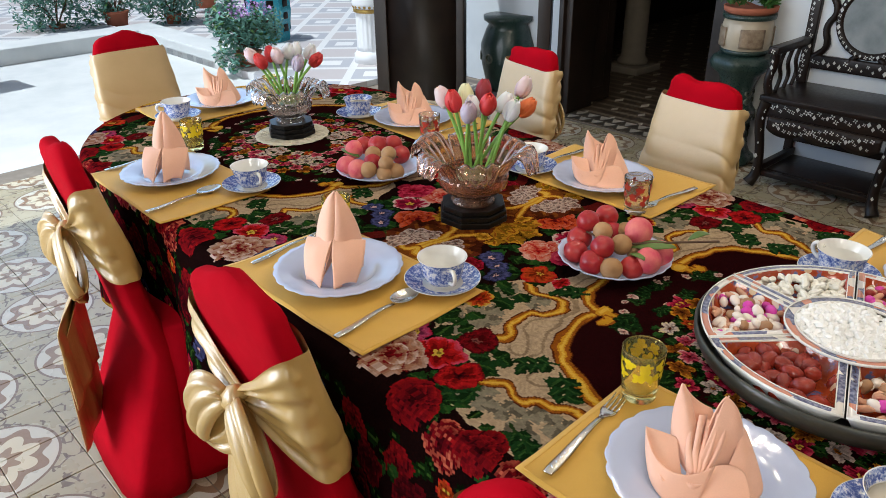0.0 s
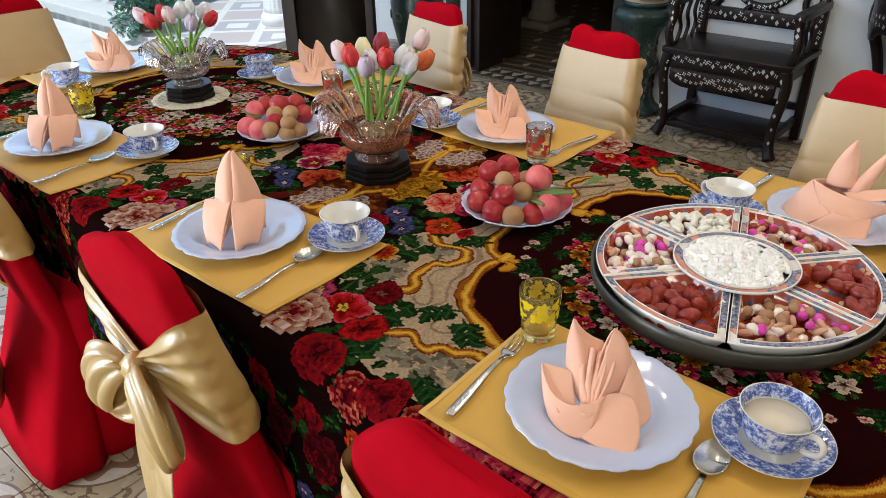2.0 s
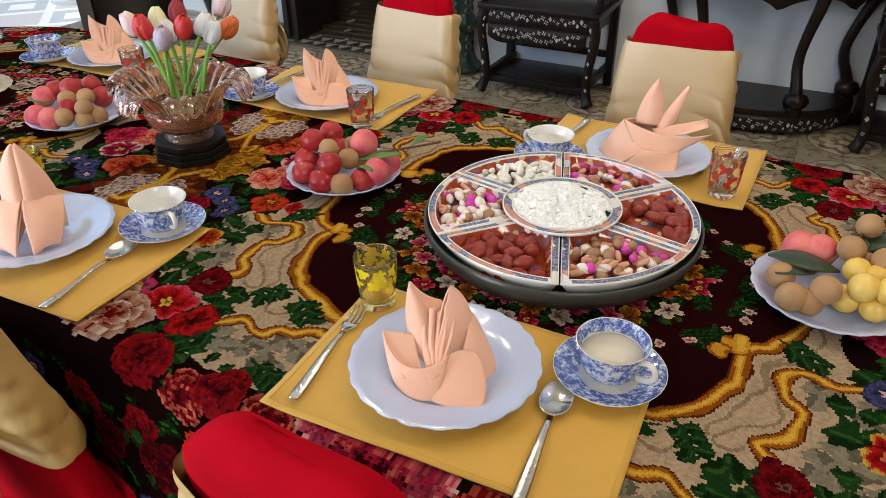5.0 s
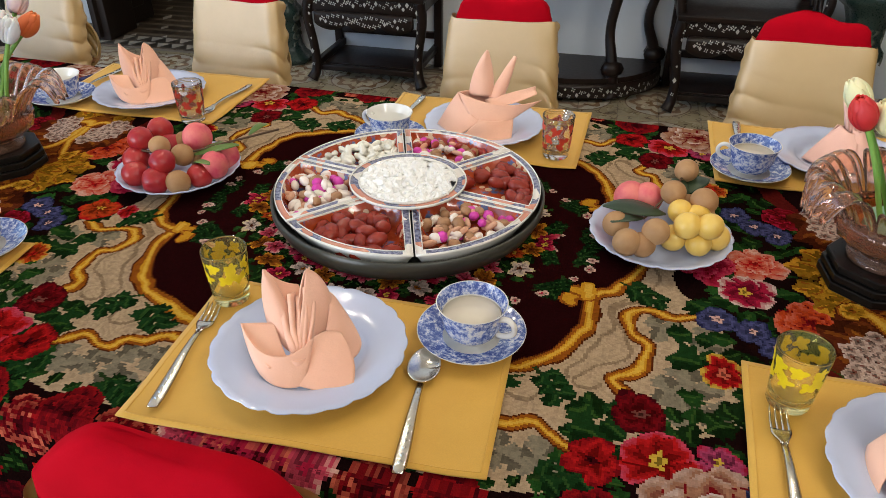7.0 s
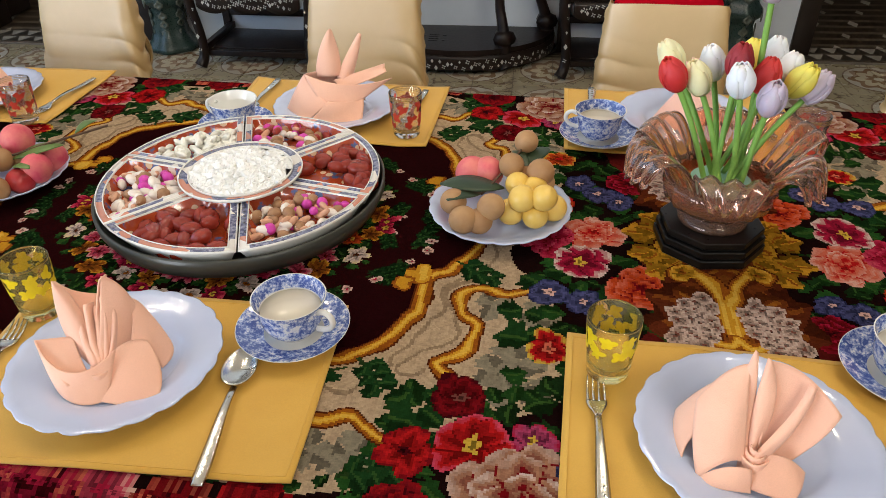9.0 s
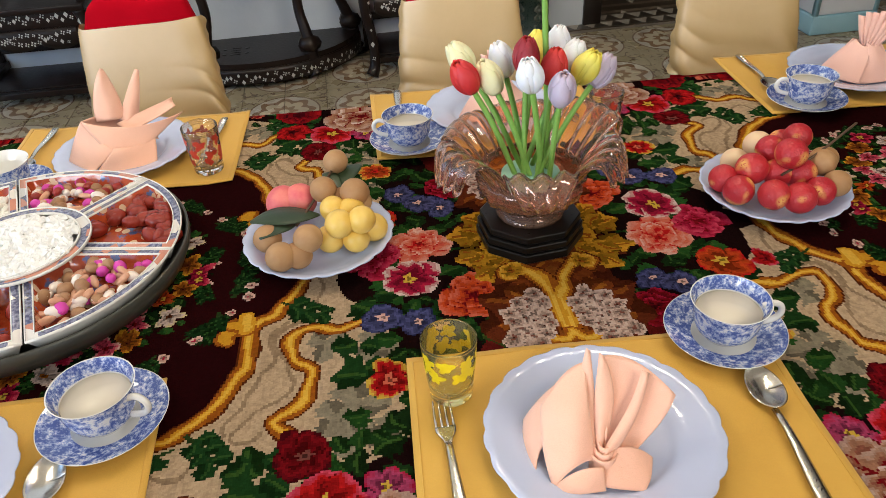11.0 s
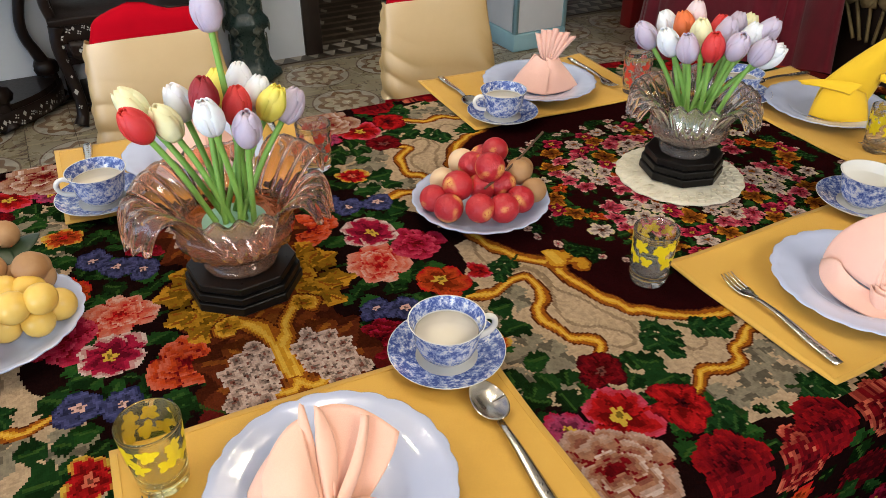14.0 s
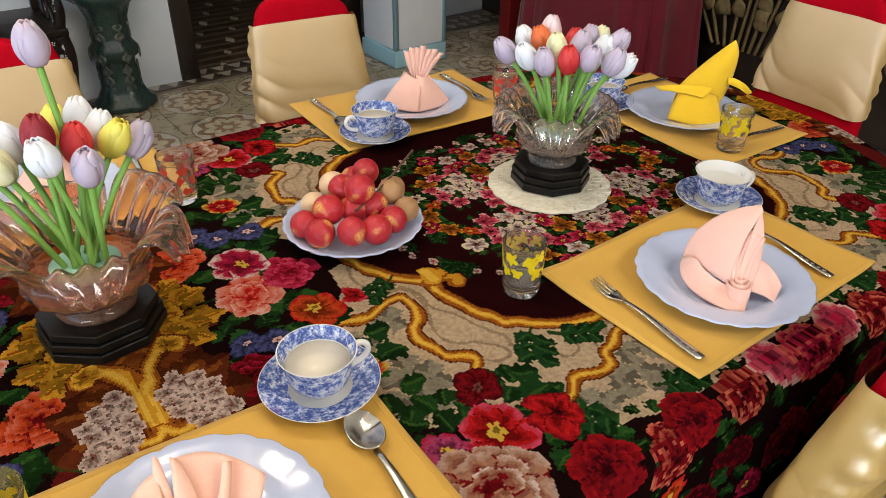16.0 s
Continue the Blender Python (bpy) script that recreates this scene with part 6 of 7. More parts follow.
def twig(name, pts, x, y, z, leaves, leaf_mat, label):
    ob = thing(name, pose(x, y, z), label, "twig")
    part("stalk", tube(rounded3(pts), 0.0022, 6), M["twig"], ob)
    for (lx, ly, lz, ang, size) in leaves:
        c, s = math.cos(ang), math.sin(ang)
        def f(u, v):
            w = (v - 0.5) * size * 0.5 * math.sin(math.pi * min(max(u, 0.02), 0.98)) ** 0.8
            a = size * u
            return (lx + a * c - w * s, ly + a * s + w * c, lz + 0.014 * math.sin(2.4 * u) - 0.12 * abs(w))
        part("leaf", sheet(f, 10, 6, 0.0008), leaf_mat, ob)


heap(-1.175, 0.000, [("peach", -0.086, -0.020, 0.055), ("peach", 0.021, -0.085, 0.042), ("peach", -0.046, -0.075, 0.030), ("apple", -0.084, 0.012, 0.060), ("apple", -0.025, 0.015, 0.075), ("apple", -0.063, 0.061, 0.055), ("apple", -0.037, 0.080, 0.060), ("apple", 0.003, 0.073, 0.040), ("apple", 0.010, -0.028, 0.045), ("longan", 0.049, -0.071, 0.045), ("longan", 0.076, -0.033, 0.060), ("longan", 0.078, -0.041, 0.035), ("longan", 0.087, -0.010, 0.035), ("longan", 0.044, 0.001, 0.070), ("longan", -0.006, -0.014, 0.060)])
heap(-0.420, 0.040, [("apple", -0.072, -0.002, 0.075), ("apple", -0.068, 0.056, 0.070), ("apple", -0.076, -0.022, 0.040), ("apple", -0.049, -0.067, 0.035), ("apple", 0.006, -0.082, 0.036), ("apple", 0.012, -0.061, 0.065), ("apple", -0.038, 0.041, 0.045), ("peach", 0.030, 0.033, 0.075), ("peach", 0.087, -0.012, 0.045), ("peach", 0.074, 0.048, 0.035), ("longan", -0.032, -0.003, 0.065), ("longan", 0.025, -0.016, 0.060), ("longan", 0.045, -0.072, 0.033), ("longan", 0.038, 0.019, 0.040), ("longan", -0.015, 0.054, 0.050), ("apple", 0.069, -0.037, 0.033)])
twig("fruit_twig", [(-0.06, -0.02, 0.030), (0.02, -0.02, 0.030), (0.09, 0.02, 0.045), (0.17, 0.10, 0.050)], -0.42, 0.04, TOP + 0.03, [(0.045, -0.01, 0.030, 0.55, 0.085), (0.05, -0.02, 0.020, -0.4, 0.05), (0.12, 0.07, 0.045, 1.0, 0.045)], M["fruit_leaf"], "fruit twig with green leaves lying across the plate")
twig("fruit_twig", [(-0.08, 0.0, 0.03), (-0.02, 0.01, 0.04), (0.06, 0.02, 0.04)], -1.175, 0.0, TOP + 0.02, [(-0.05, -0.03, 0.024, 3.3, 0.07)], M["fruit_leaf"], "fruit twig with a green leaf between peaches")
heap(0.486, 0.042, [("longan", 0.033, 0.117, 0.085), ("longan", 0.063, 0.062, 0.055), ("longan", 0.062, 0.030, 0.075), ("longan", 0.013, 0.048, 0.075), ("longan", 0.041, 0.050, 0.050), ("longan", 0.066, 0.058, 0.040), ("longan", -0.073, -0.030, 0.045), ("longan", -0.052, -0.071, 0.038), ("longan", -0.027, -0.064, 0.033), ("longan", -0.010, -0.055, 0.055), ("kumquat", 0.027, 0.012, 0.060), ("kumquat", 0.037, -0.040, 0.065), ("kumquat", 0.054, 0.006, 0.055), ("kumquat", 0.071, -0.039, 0.068), ("kumquat", 0.086, -0.017, 0.038), ("kumquat", 0.059, -0.039, 0.034), ("kumquat", 0.019, -0.031, 0.034), ("peach", -0.055, 0.068, 0.045), ("peach", -0.027, 0.065, 0.050)])
twig("fruit_twig", [(-0.03, -0.01, 0.02), (0.0, 0.04, 0.035), (0.03, 0.11, 0.05)], 0.486, 0.042, TOP + 0.03, [(0.005, 0.012, 0.022, 3.3, 0.105), (-0.03, 0.0, 0.018, 3.9, 0.07), (0.03, 0.075, 0.03, 0.9, 0.07), (0.04, 0.07, 0.03, 2.2, 0.05)], M["dark_leaf"], "short fruit twig with dark leaves on the plate")
heap(1.226, 0.050, [("lychee", -0.084, 0.009, 0.040), ("lychee", -0.074, -0.027, 0.038), ("lychee", -0.045, -0.002, 0.060), ("lychee", -0.034, -0.060, 0.045), ("lychee", 0.005, -0.069, 0.040), ("lychee", 0.042, -0.059, 0.042), ("lychee", -0.001, -0.006, 0.050), ("lychee", 0.030, -0.015, 0.050), ("lychee", -0.004, 0.026, 0.075), ("lychee", 0.008, -0.014, 0.088), ("lychee", 0.059, 0.059, 0.075), ("lychee", 0.045, 0.076, 0.055), ("cream_lychee", 0.009, 0.086, 0.050), ("cream_lychee", -0.039, 0.065, 0.035), ("longan", 0.070, -0.005, 0.060), ("longan", 0.087, 0.014, 0.055), ("longan", 0.075, -0.047, 0.045), ("longan", 0.086, 0.017, 0.050)])
twig("fruit_twig", [(-0.01, -0.03, 0.030), (0.05, -0.01, 0.045), (0.15, 0.05, 0.065)], 1.226, 0.05, TOP + 0.03, [], M["dark_leaf"], "bare dark fruit twig lying on the plate")


def sweets_tray(x, y):
    """The turning tray: a dark base, six wedge dishes and a round one in the middle."""
    base = thing("turntable", pose(x, y, TOP), "dark grey lacquered turntable under the sweets dishes", "turntable")
    part("foot", lathe([(0.001, 0.001), (0.10, 0.001), (0.10, 0.012), (0.001, 0.012)], 40), M["black_stand"], base)
    part("disc", lathe([(0.001, 0.010), (0.215, 0.010), (0.230, 0.014), (0.240, 0.034), (0.2405, 0.048), (0.237, 0.050), (0.235, 0.046), (0.232, 0.027), (0.001, 0.027)], 72), M["tray"], base)
    names = [("peanuts", "pink"), ("dates", ""), ("peanuts", "mixed"), ("melon", ""), ("white", "pink"), ("dates", "")]
    a0 = radians(-70.0)
    for k, (what, extra) in enumerate(names):
        lo, hi = a0 + k * math.pi / 3, a0 + (k + 1) * math.pi / 3
        wedge_dish(x, y, lo, hi, what, extra, k)
    dish = thing("round_dish", pose(x, y, TOP + 0.034), "round patterned china dish heaped with white sugar crystals", "dish", "sweets dishes")
    part("bowl", lathe([(0.001, 0.0), (0.060, 0.0), (0.070, 0.008), (0.086, 0.030), (0.084, 0.030), (0.070, 0.010), (0.001, 0.006)], 48), M["imari"], dish)
    part("rim", lathe([(0.084, 0.029), (0.086, 0.0315), (0.101, 0.0335), (0.102, 0.031), (0.086, 0.027)], 60), M["imari_rim"], dish, "blue, coral and white patterned rim")
    for r in (0.086, 0.102):
        part("rim_edge", lathe([(r - 0.0012, 0.031), (r - 0.001, 0.0352), (r + 0.001, 0.0352), (r + 0.0012, 0.031)], 60), M["china"], dish, "raised white edge")
    part("sugar_bed", lathe([(0.001, 0.035), (0.030, 0.034), (0.060, 0.031), (0.082, 0.026), (0.078, 0.016), (0.001, 0.014)], 40, lambda a, k, r, z: (r, z + 0.0012 * math.sin(3 * a + 90 * r))), SWEET["crystal"][0], dish, "bed of white sugar")
    sweets("sugar_crystals", x, y, 0.0, 2 * math.pi, 0.0, 0.081, TOP + 0.060, 0.012, 520, ("crystal",), 3)


def wedge_loop(lo, hi, r0, r1, inset, n=12):
    d0, d1 = inset / max(r0 + inset, 0.02), inset / r1
    pts = [((r1 - inset) * math.cos(a), (r1 - inset) * math.sin(a)) for a in np.linspace(lo + d1, hi - d1, n)]
    pts += [((r0 + inset) * math.cos(a), (r0 + inset) * math.sin(a)) for a in np.linspace(hi - d0, lo + d0, 5)]
    return pts


def wedge_dish(x, y, lo, hi, what, extra, k):
    label = {"peanuts": "wedge-shaped china dish holding pink and brown sugared peanuts", "dates": "wedge-shaped china dish holding shiny red dates", "melon": "wedge-shaped china dish holding white candied melon", "white": "wedge-shaped china dish holding white and pink sweets"}[what]
    ob = thing("wedge_dish", pose(x, y, TOP + 0.028), label, "dish", "sweets dishes")
    L = lambda inset, z: [(px, py, z) for px, py in wedge_loop(lo, hi, 0.070, 0.234, inset)]
    part("body", rings(bmesh.new(), [L(0.022, 0.0), L(0.016, 0.004), L(0.004, 0.028), L(0.0035, 0.0305)], cap0=True), M["china"], ob)
    part("lining", rings(bmesh.new(), [L(0.0150, 0.0305), L(0.018, 0.022), L(0.026, 0.006)], cap1=True), M["imari"], ob, "red and gold painted flowers inside")
    part("rim", rings(bmesh.new(), [L(0.0030, 0.0295), L(0.0034, 0.0325), L(0.0145, 0.0325), L(0.0148, 0.029)]), M["imari_rim"], ob, "blue, coral and white patterned rim")
    for at in (0.0014, 0.0130):
        part("rim_edge", rings(bmesh.new(), [L(at, 0.0300), L(at + 0.0002, 0.0334), L(at + 0.0015, 0.0334), L(at + 0.0017, 0.0300)]), M["china"], ob, "raised white edge")
    amount = {"peanuts": 85, "dates": 26, "melon": 120, "white": 80}[what]
    kinds = {"peanuts": ("nut", "nut", "nut", "brown", "white", "magenta") if extra == "pink" else ("nut", "nut", "brown", "red", "magenta", "white"), "dates": ("date",), "melon": ("melon",), "white": ("white", "white", "nut", "magenta", "white", "brown")}[what]
    sweets({"peanuts": "sugared_peanuts", "dates": "red_dates", "melon": "candied_melon", "white": "sugar_sweets"}[what], x, y, lo + 0.09, hi - 0.09, 0.105, 0.213, TOP + 0.039, 0.022 if what != "dates" else 0.014, amount, kinds, 50 + k)


SWEET = {"nut": (mottled("pink_peanut", (0.60, 0.30, 0.18), (0.68, 0.40, 0.27), 60, 0.6), 0.0062, 1.9), "brown": (mottled("brown_nut", (0.30, 0.15, 0.07), (0.40, 0.22, 0.11), 60, 0.5), 0.0095, 1.15),
         "white": (mottled("white_sweet", (0.80, 0.70, 0.62), (0.82, 0.76, 0.70), 60, 0.5), 0.0075, 1.5), "magenta": (mottled("magenta_sweet", (0.60, 0.035, 0.36), (0.66, 0.07, 0.42), 60, 0.5), 0.0085, 1.1),
         "red": (mottled("dark_red_sweet", (0.25, 0.02, 0.015), (0.32, 0.03, 0.02), 60, 0.3), 0.008, 1.3), "date": (mottled("red_date", (0.20, 0.018, 0.010), (0.30, 0.032, 0.016), 40, 0.18, bump=0.001), 0.0125, 1.45),
         "melon": (mottled("candied_melon", (0.80, 0.78, 0.70), (0.76, 0.74, 0.66), 60, 0.4), 0.0060, 2.2), "crystal": (mottled("sugar_crystal", (0.88, 0.88, 0.87), (0.84, 0.85, 0.84), 60, 0.30), 0.0068, 1.3)}
M["tray"] = mottled("grey_lacquer", (0.035, 0.036, 0.030), (0.06, 0.06, 0.05), 9, 0.35)


def imari():
    m = Mat("red_imari", rough=0.14, Coat_Weight=0.4)
    v = m.n("TexVoronoi", Scale=38.0)
    m.l(m.where(), v.inputs["Vector"])
    n = m.noise(45, 4)
    c = m.ramp(n, (0.40, (0.34, 0.045, 0.015)), (0.55, (0.42, 0.07, 0.02)), (0.62, (0.10, 0.14, 0.30)))
    c = m.mix(m.math("LESS_THAN", v.outputs["Distance"], 0.30), c, (0.66, 0.46, 0.30))
    return m.colour(c).m


def imari_rim():
    """Blue-grey dashes with coral and white blocks between."""
    m = Mat("patterned_rim", rough=0.14, Coat_Weight=0.4)
    v = m.n("TexVoronoi", Scale=34.0)
    m.l(m.where(), v.inputs["Vector"])
    sep = m.n("SeparateColor")
    m.l(v.outputs["Color"], sep.inputs[0])
    c = m.ramp(m.noise(160, 3), (0.40, (0.085, 0.09, 0.17)), (0.62, (0.26, 0.27, 0.38)))
    c = m.mix(m.math("GREATER_THAN", sep.outputs[0], 0.72), c, (0.58, 0.24, 0.16))
    c = m.mix(m.math("GREATER_THAN", sep.outputs[1], 0.85), c, (0.72, 0.68, 0.64))
    return m.colour(c).m


M["imari"], M["imari_rim"] = imari(), imari_rim()


def sweets(name, x, y, lo, hi, r0, r1, z, rise, count, kinds, seed):
    """A heap of small sweets in a dish, one mesh a heap."""
    rng = random.Random(seed)
    mats = list(dict.fromkeys(kinds))
    verts, faces, which = [], [], []
    for i in range(count):
        kind = kinds[rng.randrange(len(kinds))]
        _, r, long = SWEET[kind]
        a = lo + (hi - lo) * rng.random()
        rad = math.sqrt(r0 * r0 + (r1 * r1 - r0 * r0) * rng.random())
        mid = (rad - (r0 + r1) / 2) / ((r1 - r0) / 2) if r0 else rad / r1
        side = abs(2 * (a - lo) / (hi - lo) - 1) if r0 else 0
        h = rise * (1 - 0.55 * mid * mid - 0.35 * side * side) * (0.25 + 0.75 * rng.random())
        turn = Euler((rng.uniform(-0.6, 0.6), rng.uniform(-0.6, 0.6), rng.uniform(0, 6.3))).to_matrix()
        base = len(verts)
        r *= rng.uniform(0.85, 1.15)
        nr, ns = (5, 8) if kind != "crystal" else (3, 5)
        rowsz = []
        for k in range(nr + 1):
            t = -math.pi / 2 + math.pi * k / nr
            for j in range(ns):
                b = 2 * math.pi * j / ns
                waist = 1 - (0.22 * math.cos(t) ** 6 if kind in ("nut",) else 0)
                p = turn @ Vector((r * long * math.sin(t), r * waist * max(math.cos(t), 0.05) * math.cos(b), r * waist * max(math.cos(t), 0.05) * math.sin(b)))
                verts.append((x + rad * math.cos(a) + p.x, y + rad * math.sin(a) + p.y, z + h + p.z))
        for k in range(nr):
            for j in range(ns):
                faces.append((base + k * ns + j, base + k * ns + (j + 1) % ns, base + (k + 1) * ns + (j + 1) % ns, base + (k + 1) * ns + j))
                which.append(mats.index(kind))
    me = bpy.data.meshes.new(name)
    me.from_pydata(verts, [], faces)
    for kind in mats:
        me.materials.append(SWEET[kind][0])
    me.polygons.foreach_set("material_index", which)
    me.polygons.foreach_set("use_smooth", [kinds[0] not in ("crystal", "melon")] * len(faces))
    tagged(new(name, me), {"red_dates": "shiny dark red dates heaped in a wedge dish", "candied_melon": "white candied melon strips heaped in a wedge dish", "sugar_crystals": "white rock sugar heaped in a round dish"}.get(name, "pink, brown and magenta sugared nuts in a wedge dish"), "sweets", kind="stuff")


sweets_tray(0.050, 0.030)


# ---- chandeliers that hang over the table ----
def chandelier(m):
    ob = thing("chandelier", m, "brass chandelier with three frosted glass bulbs over the table", "chandelier", "chandeliers")
    part("rod", tube([(0, 0, 2.40), (0, 0, 3.70)], 0.008, 8), M["gold"], ob)
    part("hub", lathe([(0.001, 2.36), (0.035, 2.38), (0.045, 2.42), (0.02, 2.46), (0.001, 2.47)], 16), M["gold"], ob)
    for k in range(3):
        a = 2.1 * k + 0.4
        c, s = math.cos(a), math.sin(a)
        part("arm", tube(rounded3([(0, 0, 2.42), (0.14 * c, 0.14 * s, 2.36), (0.26 * c, 0.26 * s, 2.42)]), 0.007, 7), M["gold"], ob)
        part("bulb", lathe([(0.001, 2.355), (0.022, 2.365), (0.03, 2.385), (0.022, 2.41), (0.012, 2.42), (0.001, 2.42)], 16), M["bulb"], ob, "frosted glass bulb").location = (0.26 * c, 0.26 * s, 0)


M["bulb"] = Mat("lit_bulb", (0.9, 0.85, 0.75), 0.4, Emission_Color=(1.0, 0.88, 0.72, 1), Emission_Strength=6.0).m
for cx, cy in CHANDELIERS:
    chandelier(pose(cx, cy, 0))


# ---- along the north wall: carved armchairs, half-moon table, pedestals ----
def inlay_bits(bm, places, size, seed=0):
    """Small mother-of-pearl lozenges and four-petal flowers, raised a hair, facing -y."""
    rng = random.Random(seed)
    for x, y, z, nx, ny in places:
        k = rng.random()
        r = size * (0.7 + 0.6 * rng.random())
        side = Vector((-ny, nx, 0))
        up = Vector((0, 0, 1))
        o = Vector((x + nx * 0.0015, y + ny * 0.0015, z))
        if k < 0.45:
            bm.faces.new([bm.verts.new(o + side * a * r + up * b * r) for a, b in ((0, 1), (0.7, 0), (0, -1), (-0.7, 0))])
        else:
            for q in range(4):
                t = q * math.pi / 2 + 0.4
                d = side * math.cos(t) + up * math.sin(t)
                e = side * -math.sin(t) + up * math.cos(t)
                bm.faces.new([bm.verts.new(o + d * (a * r) + e * (b * r)) for a, b in ((0.15, 0), (0.6, 0.32), (1.0, 0), (0.6, -0.32))])


def scallop_apron(x0, x1, y, z_top, z_low, lobes=3, thick=0.02):
    def f(u, v):
        edge = z_low + (z_top - z_low) * 0.35 * (1 - abs(math.sin(math.pi * lobes * u)) ** 0.7)
        return (x0 + (x1 - x0) * u, y, z_top + (edge - z_top) * v)
    return sheet(f, 48, 3, thick)


def carved_armchair(m, label):
    """Local: centre of the seat front at y = 0, the wall towards +y."""
    ob = thing("carved_armchair", m, label, "armchair", "carved armchairs")
    lac = M["black_lacquer"]
    W, D = 0.30, 0.42
    part("seat", box(-W - 0.03, W + 0.03, -0.02, D + 0.02, 0.455, 0.485, bevel=0.006), lac, ob)
    part("seat_frame", box(-W, W, 0.0, D, 0.375, 0.455, bevel=0.004), lac, ob)
    part("apron", scallop_apron(-W + 0.03, W - 0.03, -0.004, 0.385, 0.29), lac, ob, "scalloped apron with pearl inlay")
    for sx in (-1, 1):
        front = rounded3([(sx * W, 0.012, 0.45), (sx * (W + 0.02), 0.0, 0.36), (sx * (W - 0.012), 0.012, 0.18), (sx * (W - 0.012), 0.012, 0.06), (sx * (W + 0.012), -0.012, 0.012)], 2)
        part("front_leg", tube(front, [0.034 - 0.010 * math.sin(math.pi * k / (len(front) - 1)) for k in range(len(front))], 10), lac, ob)
        part("rear_leg", box(sx * W - 0.022, sx * W + 0.022, D - 0.045, D, 0, 0.455, bevel=0.004), lac, ob)
        part("side_stretcher", box(sx * (W - 0.02) - 0.016, sx * (W - 0.02) + 0.016, 0.02, D, 0.085, 0.12, bevel=0.003), lac, ob)
        part("back_post", box(sx * W - 0.026, sx * W + 0.026, D - 0.05, D - 0.005, 0.485, 1.15, bevel=0.005), lac, ob)
        part("arm_post", tube(rounded3([(sx * (W + 0.01), 0.03, 0.485), (sx * (W + 0.025), 0.02, 0.56), (sx * (W + 0.005), 0.04, 0.64), (sx * (W + 0.01), 0.035, 0.69)]), 0.022, 8), lac, ob)
        part("armrest", box(sx * (W + 0.01) - 0.026, sx * (W + 0.01) + 0.026, 0.0, D - 0.02, 0.685, 0.722, bevel=0.006), lac, ob)
        for k in range(3):
            part("arm_fretwork", tube(rounded3([(sx * W, 0.08 + 0.09 * k, 0.49), (sx * W, 0.12 + 0.09 * k, 0.56), (sx * W, 0.07 + 0.09 * k, 0.62), (sx * W, 0.11 + 0.09 * k, 0.69)]), 0.011, 6), lac, ob)
    part("stretcher", box(-W + 0.02, W - 0.02, 0.02, 0.052, 0.055, 0.085, bevel=0.003), lac, ob)
    part("foot_board", box(-W + 0.04, W - 0.04, 0.06, D - 0.05, 0.075, 0.09, bevel=0.003), lac, ob)
    part("rear_stretcher", box(-W + 0.02, W - 0.02, D - 0.04, D - 0.01, 0.16, 0.195, bevel=0.003), lac, ob)
    ring = lambda r: [(r * math.cos(t), D - 0.03, 0.83 + r * math.sin(t)) for t in np.linspace(0, 2 * math.pi, 41)]
    part("back_ring", tube(ring(0.172), 0.020, 8), lac, ob)
    bm = bmesh.new()
    bm.faces.new([bm.verts.new((x, y - 0.006, z)) for x, y, z in ring(0.16)[:-1]])
    part("marble_disc", bm, M["marble"], ob, "round grey marble set in the back")
    for z in (0.60, 1.10):
        part("back_rail", box(-W, W, D - 0.045, D - 0.015, z - 0.035, z + 0.035, bevel=0.005), lac, ob)
    for sx in (-1, 1):
        part("back_fretwork", tube(rounded3([(sx * 0.27, D - 0.03, 0.62), (sx * 0.20, D - 0.03, 0.68), (sx * 0.24, D - 0.03, 0.78), (sx * 0.18, D - 0.03, 0.86), (sx * 0.25, D - 0.03, 0.96), (sx * 0.20, D - 0.03, 1.06)]), 0.018, 7), lac, ob)
        part("ring_stay", tube([(sx * 0.05, D - 0.03, 0.66), (sx * 0.09, D - 0.03, 0.62)], 0.016, 6), lac, ob)
    bits = []
    rng = random.Random(4)
    bits += [(-W + 0.03 + (2 * W - 0.06) * (k + 0.5) / 26, -0.001, 0.43 + 0.012 * math.sin(2.4 * k), 0, -1) for k in range(26)]
    bits += [(-W + 0.06 + (2 * W - 0.12) * (k + 0.5) / 34, -0.016, 0.345 + 0.022 * math.sin(2.9 * k), 0, -1) for k in range(34)]
    bits += [(sx * (W - 0.005), -0.016 + 0.0 * z, z, 0, -1) for sx in (-1, 1) for z in (0.10, 0.17, 0.24, 0.31, 0.37, 0.41)]
    bits += [(sx * W + rng.uniform(-0.014, 0.014), D - 0.051, 0.52 + 0.58 * k / 22, 0, -1) for sx in (-1, 1) for k in range(22)]
    bits += [(0.172 * math.cos(t), D - 0.051, 0.83 + 0.172 * math.sin(t), 0, -1) for t in np.linspace(0, 2 * math.pi, 40)]
    bits += [(-W + 2 * W * (k + 0.5) / 22, D - 0.046, zz + 0.012 * math.sin(3 * k), 0, -1) for zz in (0.60, 1.10) for k in range(22)]
    bits += [(sx * (W + 0.01), -0.001, 0.70, 0, -1) for sx in (-1, 1)] + [(sx * (W + 0.01), 0.012, 0.5 + 0.03 * k, 0, -1) for sx in (-1, 1) for k in range(6)]
    bm = bmesh.new()
    inlay_bits(bm, bits, 0.0115)
    tagged(part("pearl_inlay", bm, M["pearl"], ob, "white mother-of-pearl inlay", smooth=False), kind="stuff")
    return ob


M["marble"] = mottled("grey_marble", (0.30, 0.33, 0.34), (0.16, 0.19, 0.20), 7, 0.15)
chair1 = carved_armchair(pose(-1.0, 2.53, 0, 0, 0, 1), "black lacquered armchair inlaid with mother-of-pearl, against the wall")
copy_thing(chair1, pose(0.885, 2.59, 0, 0, 0, 2.6))


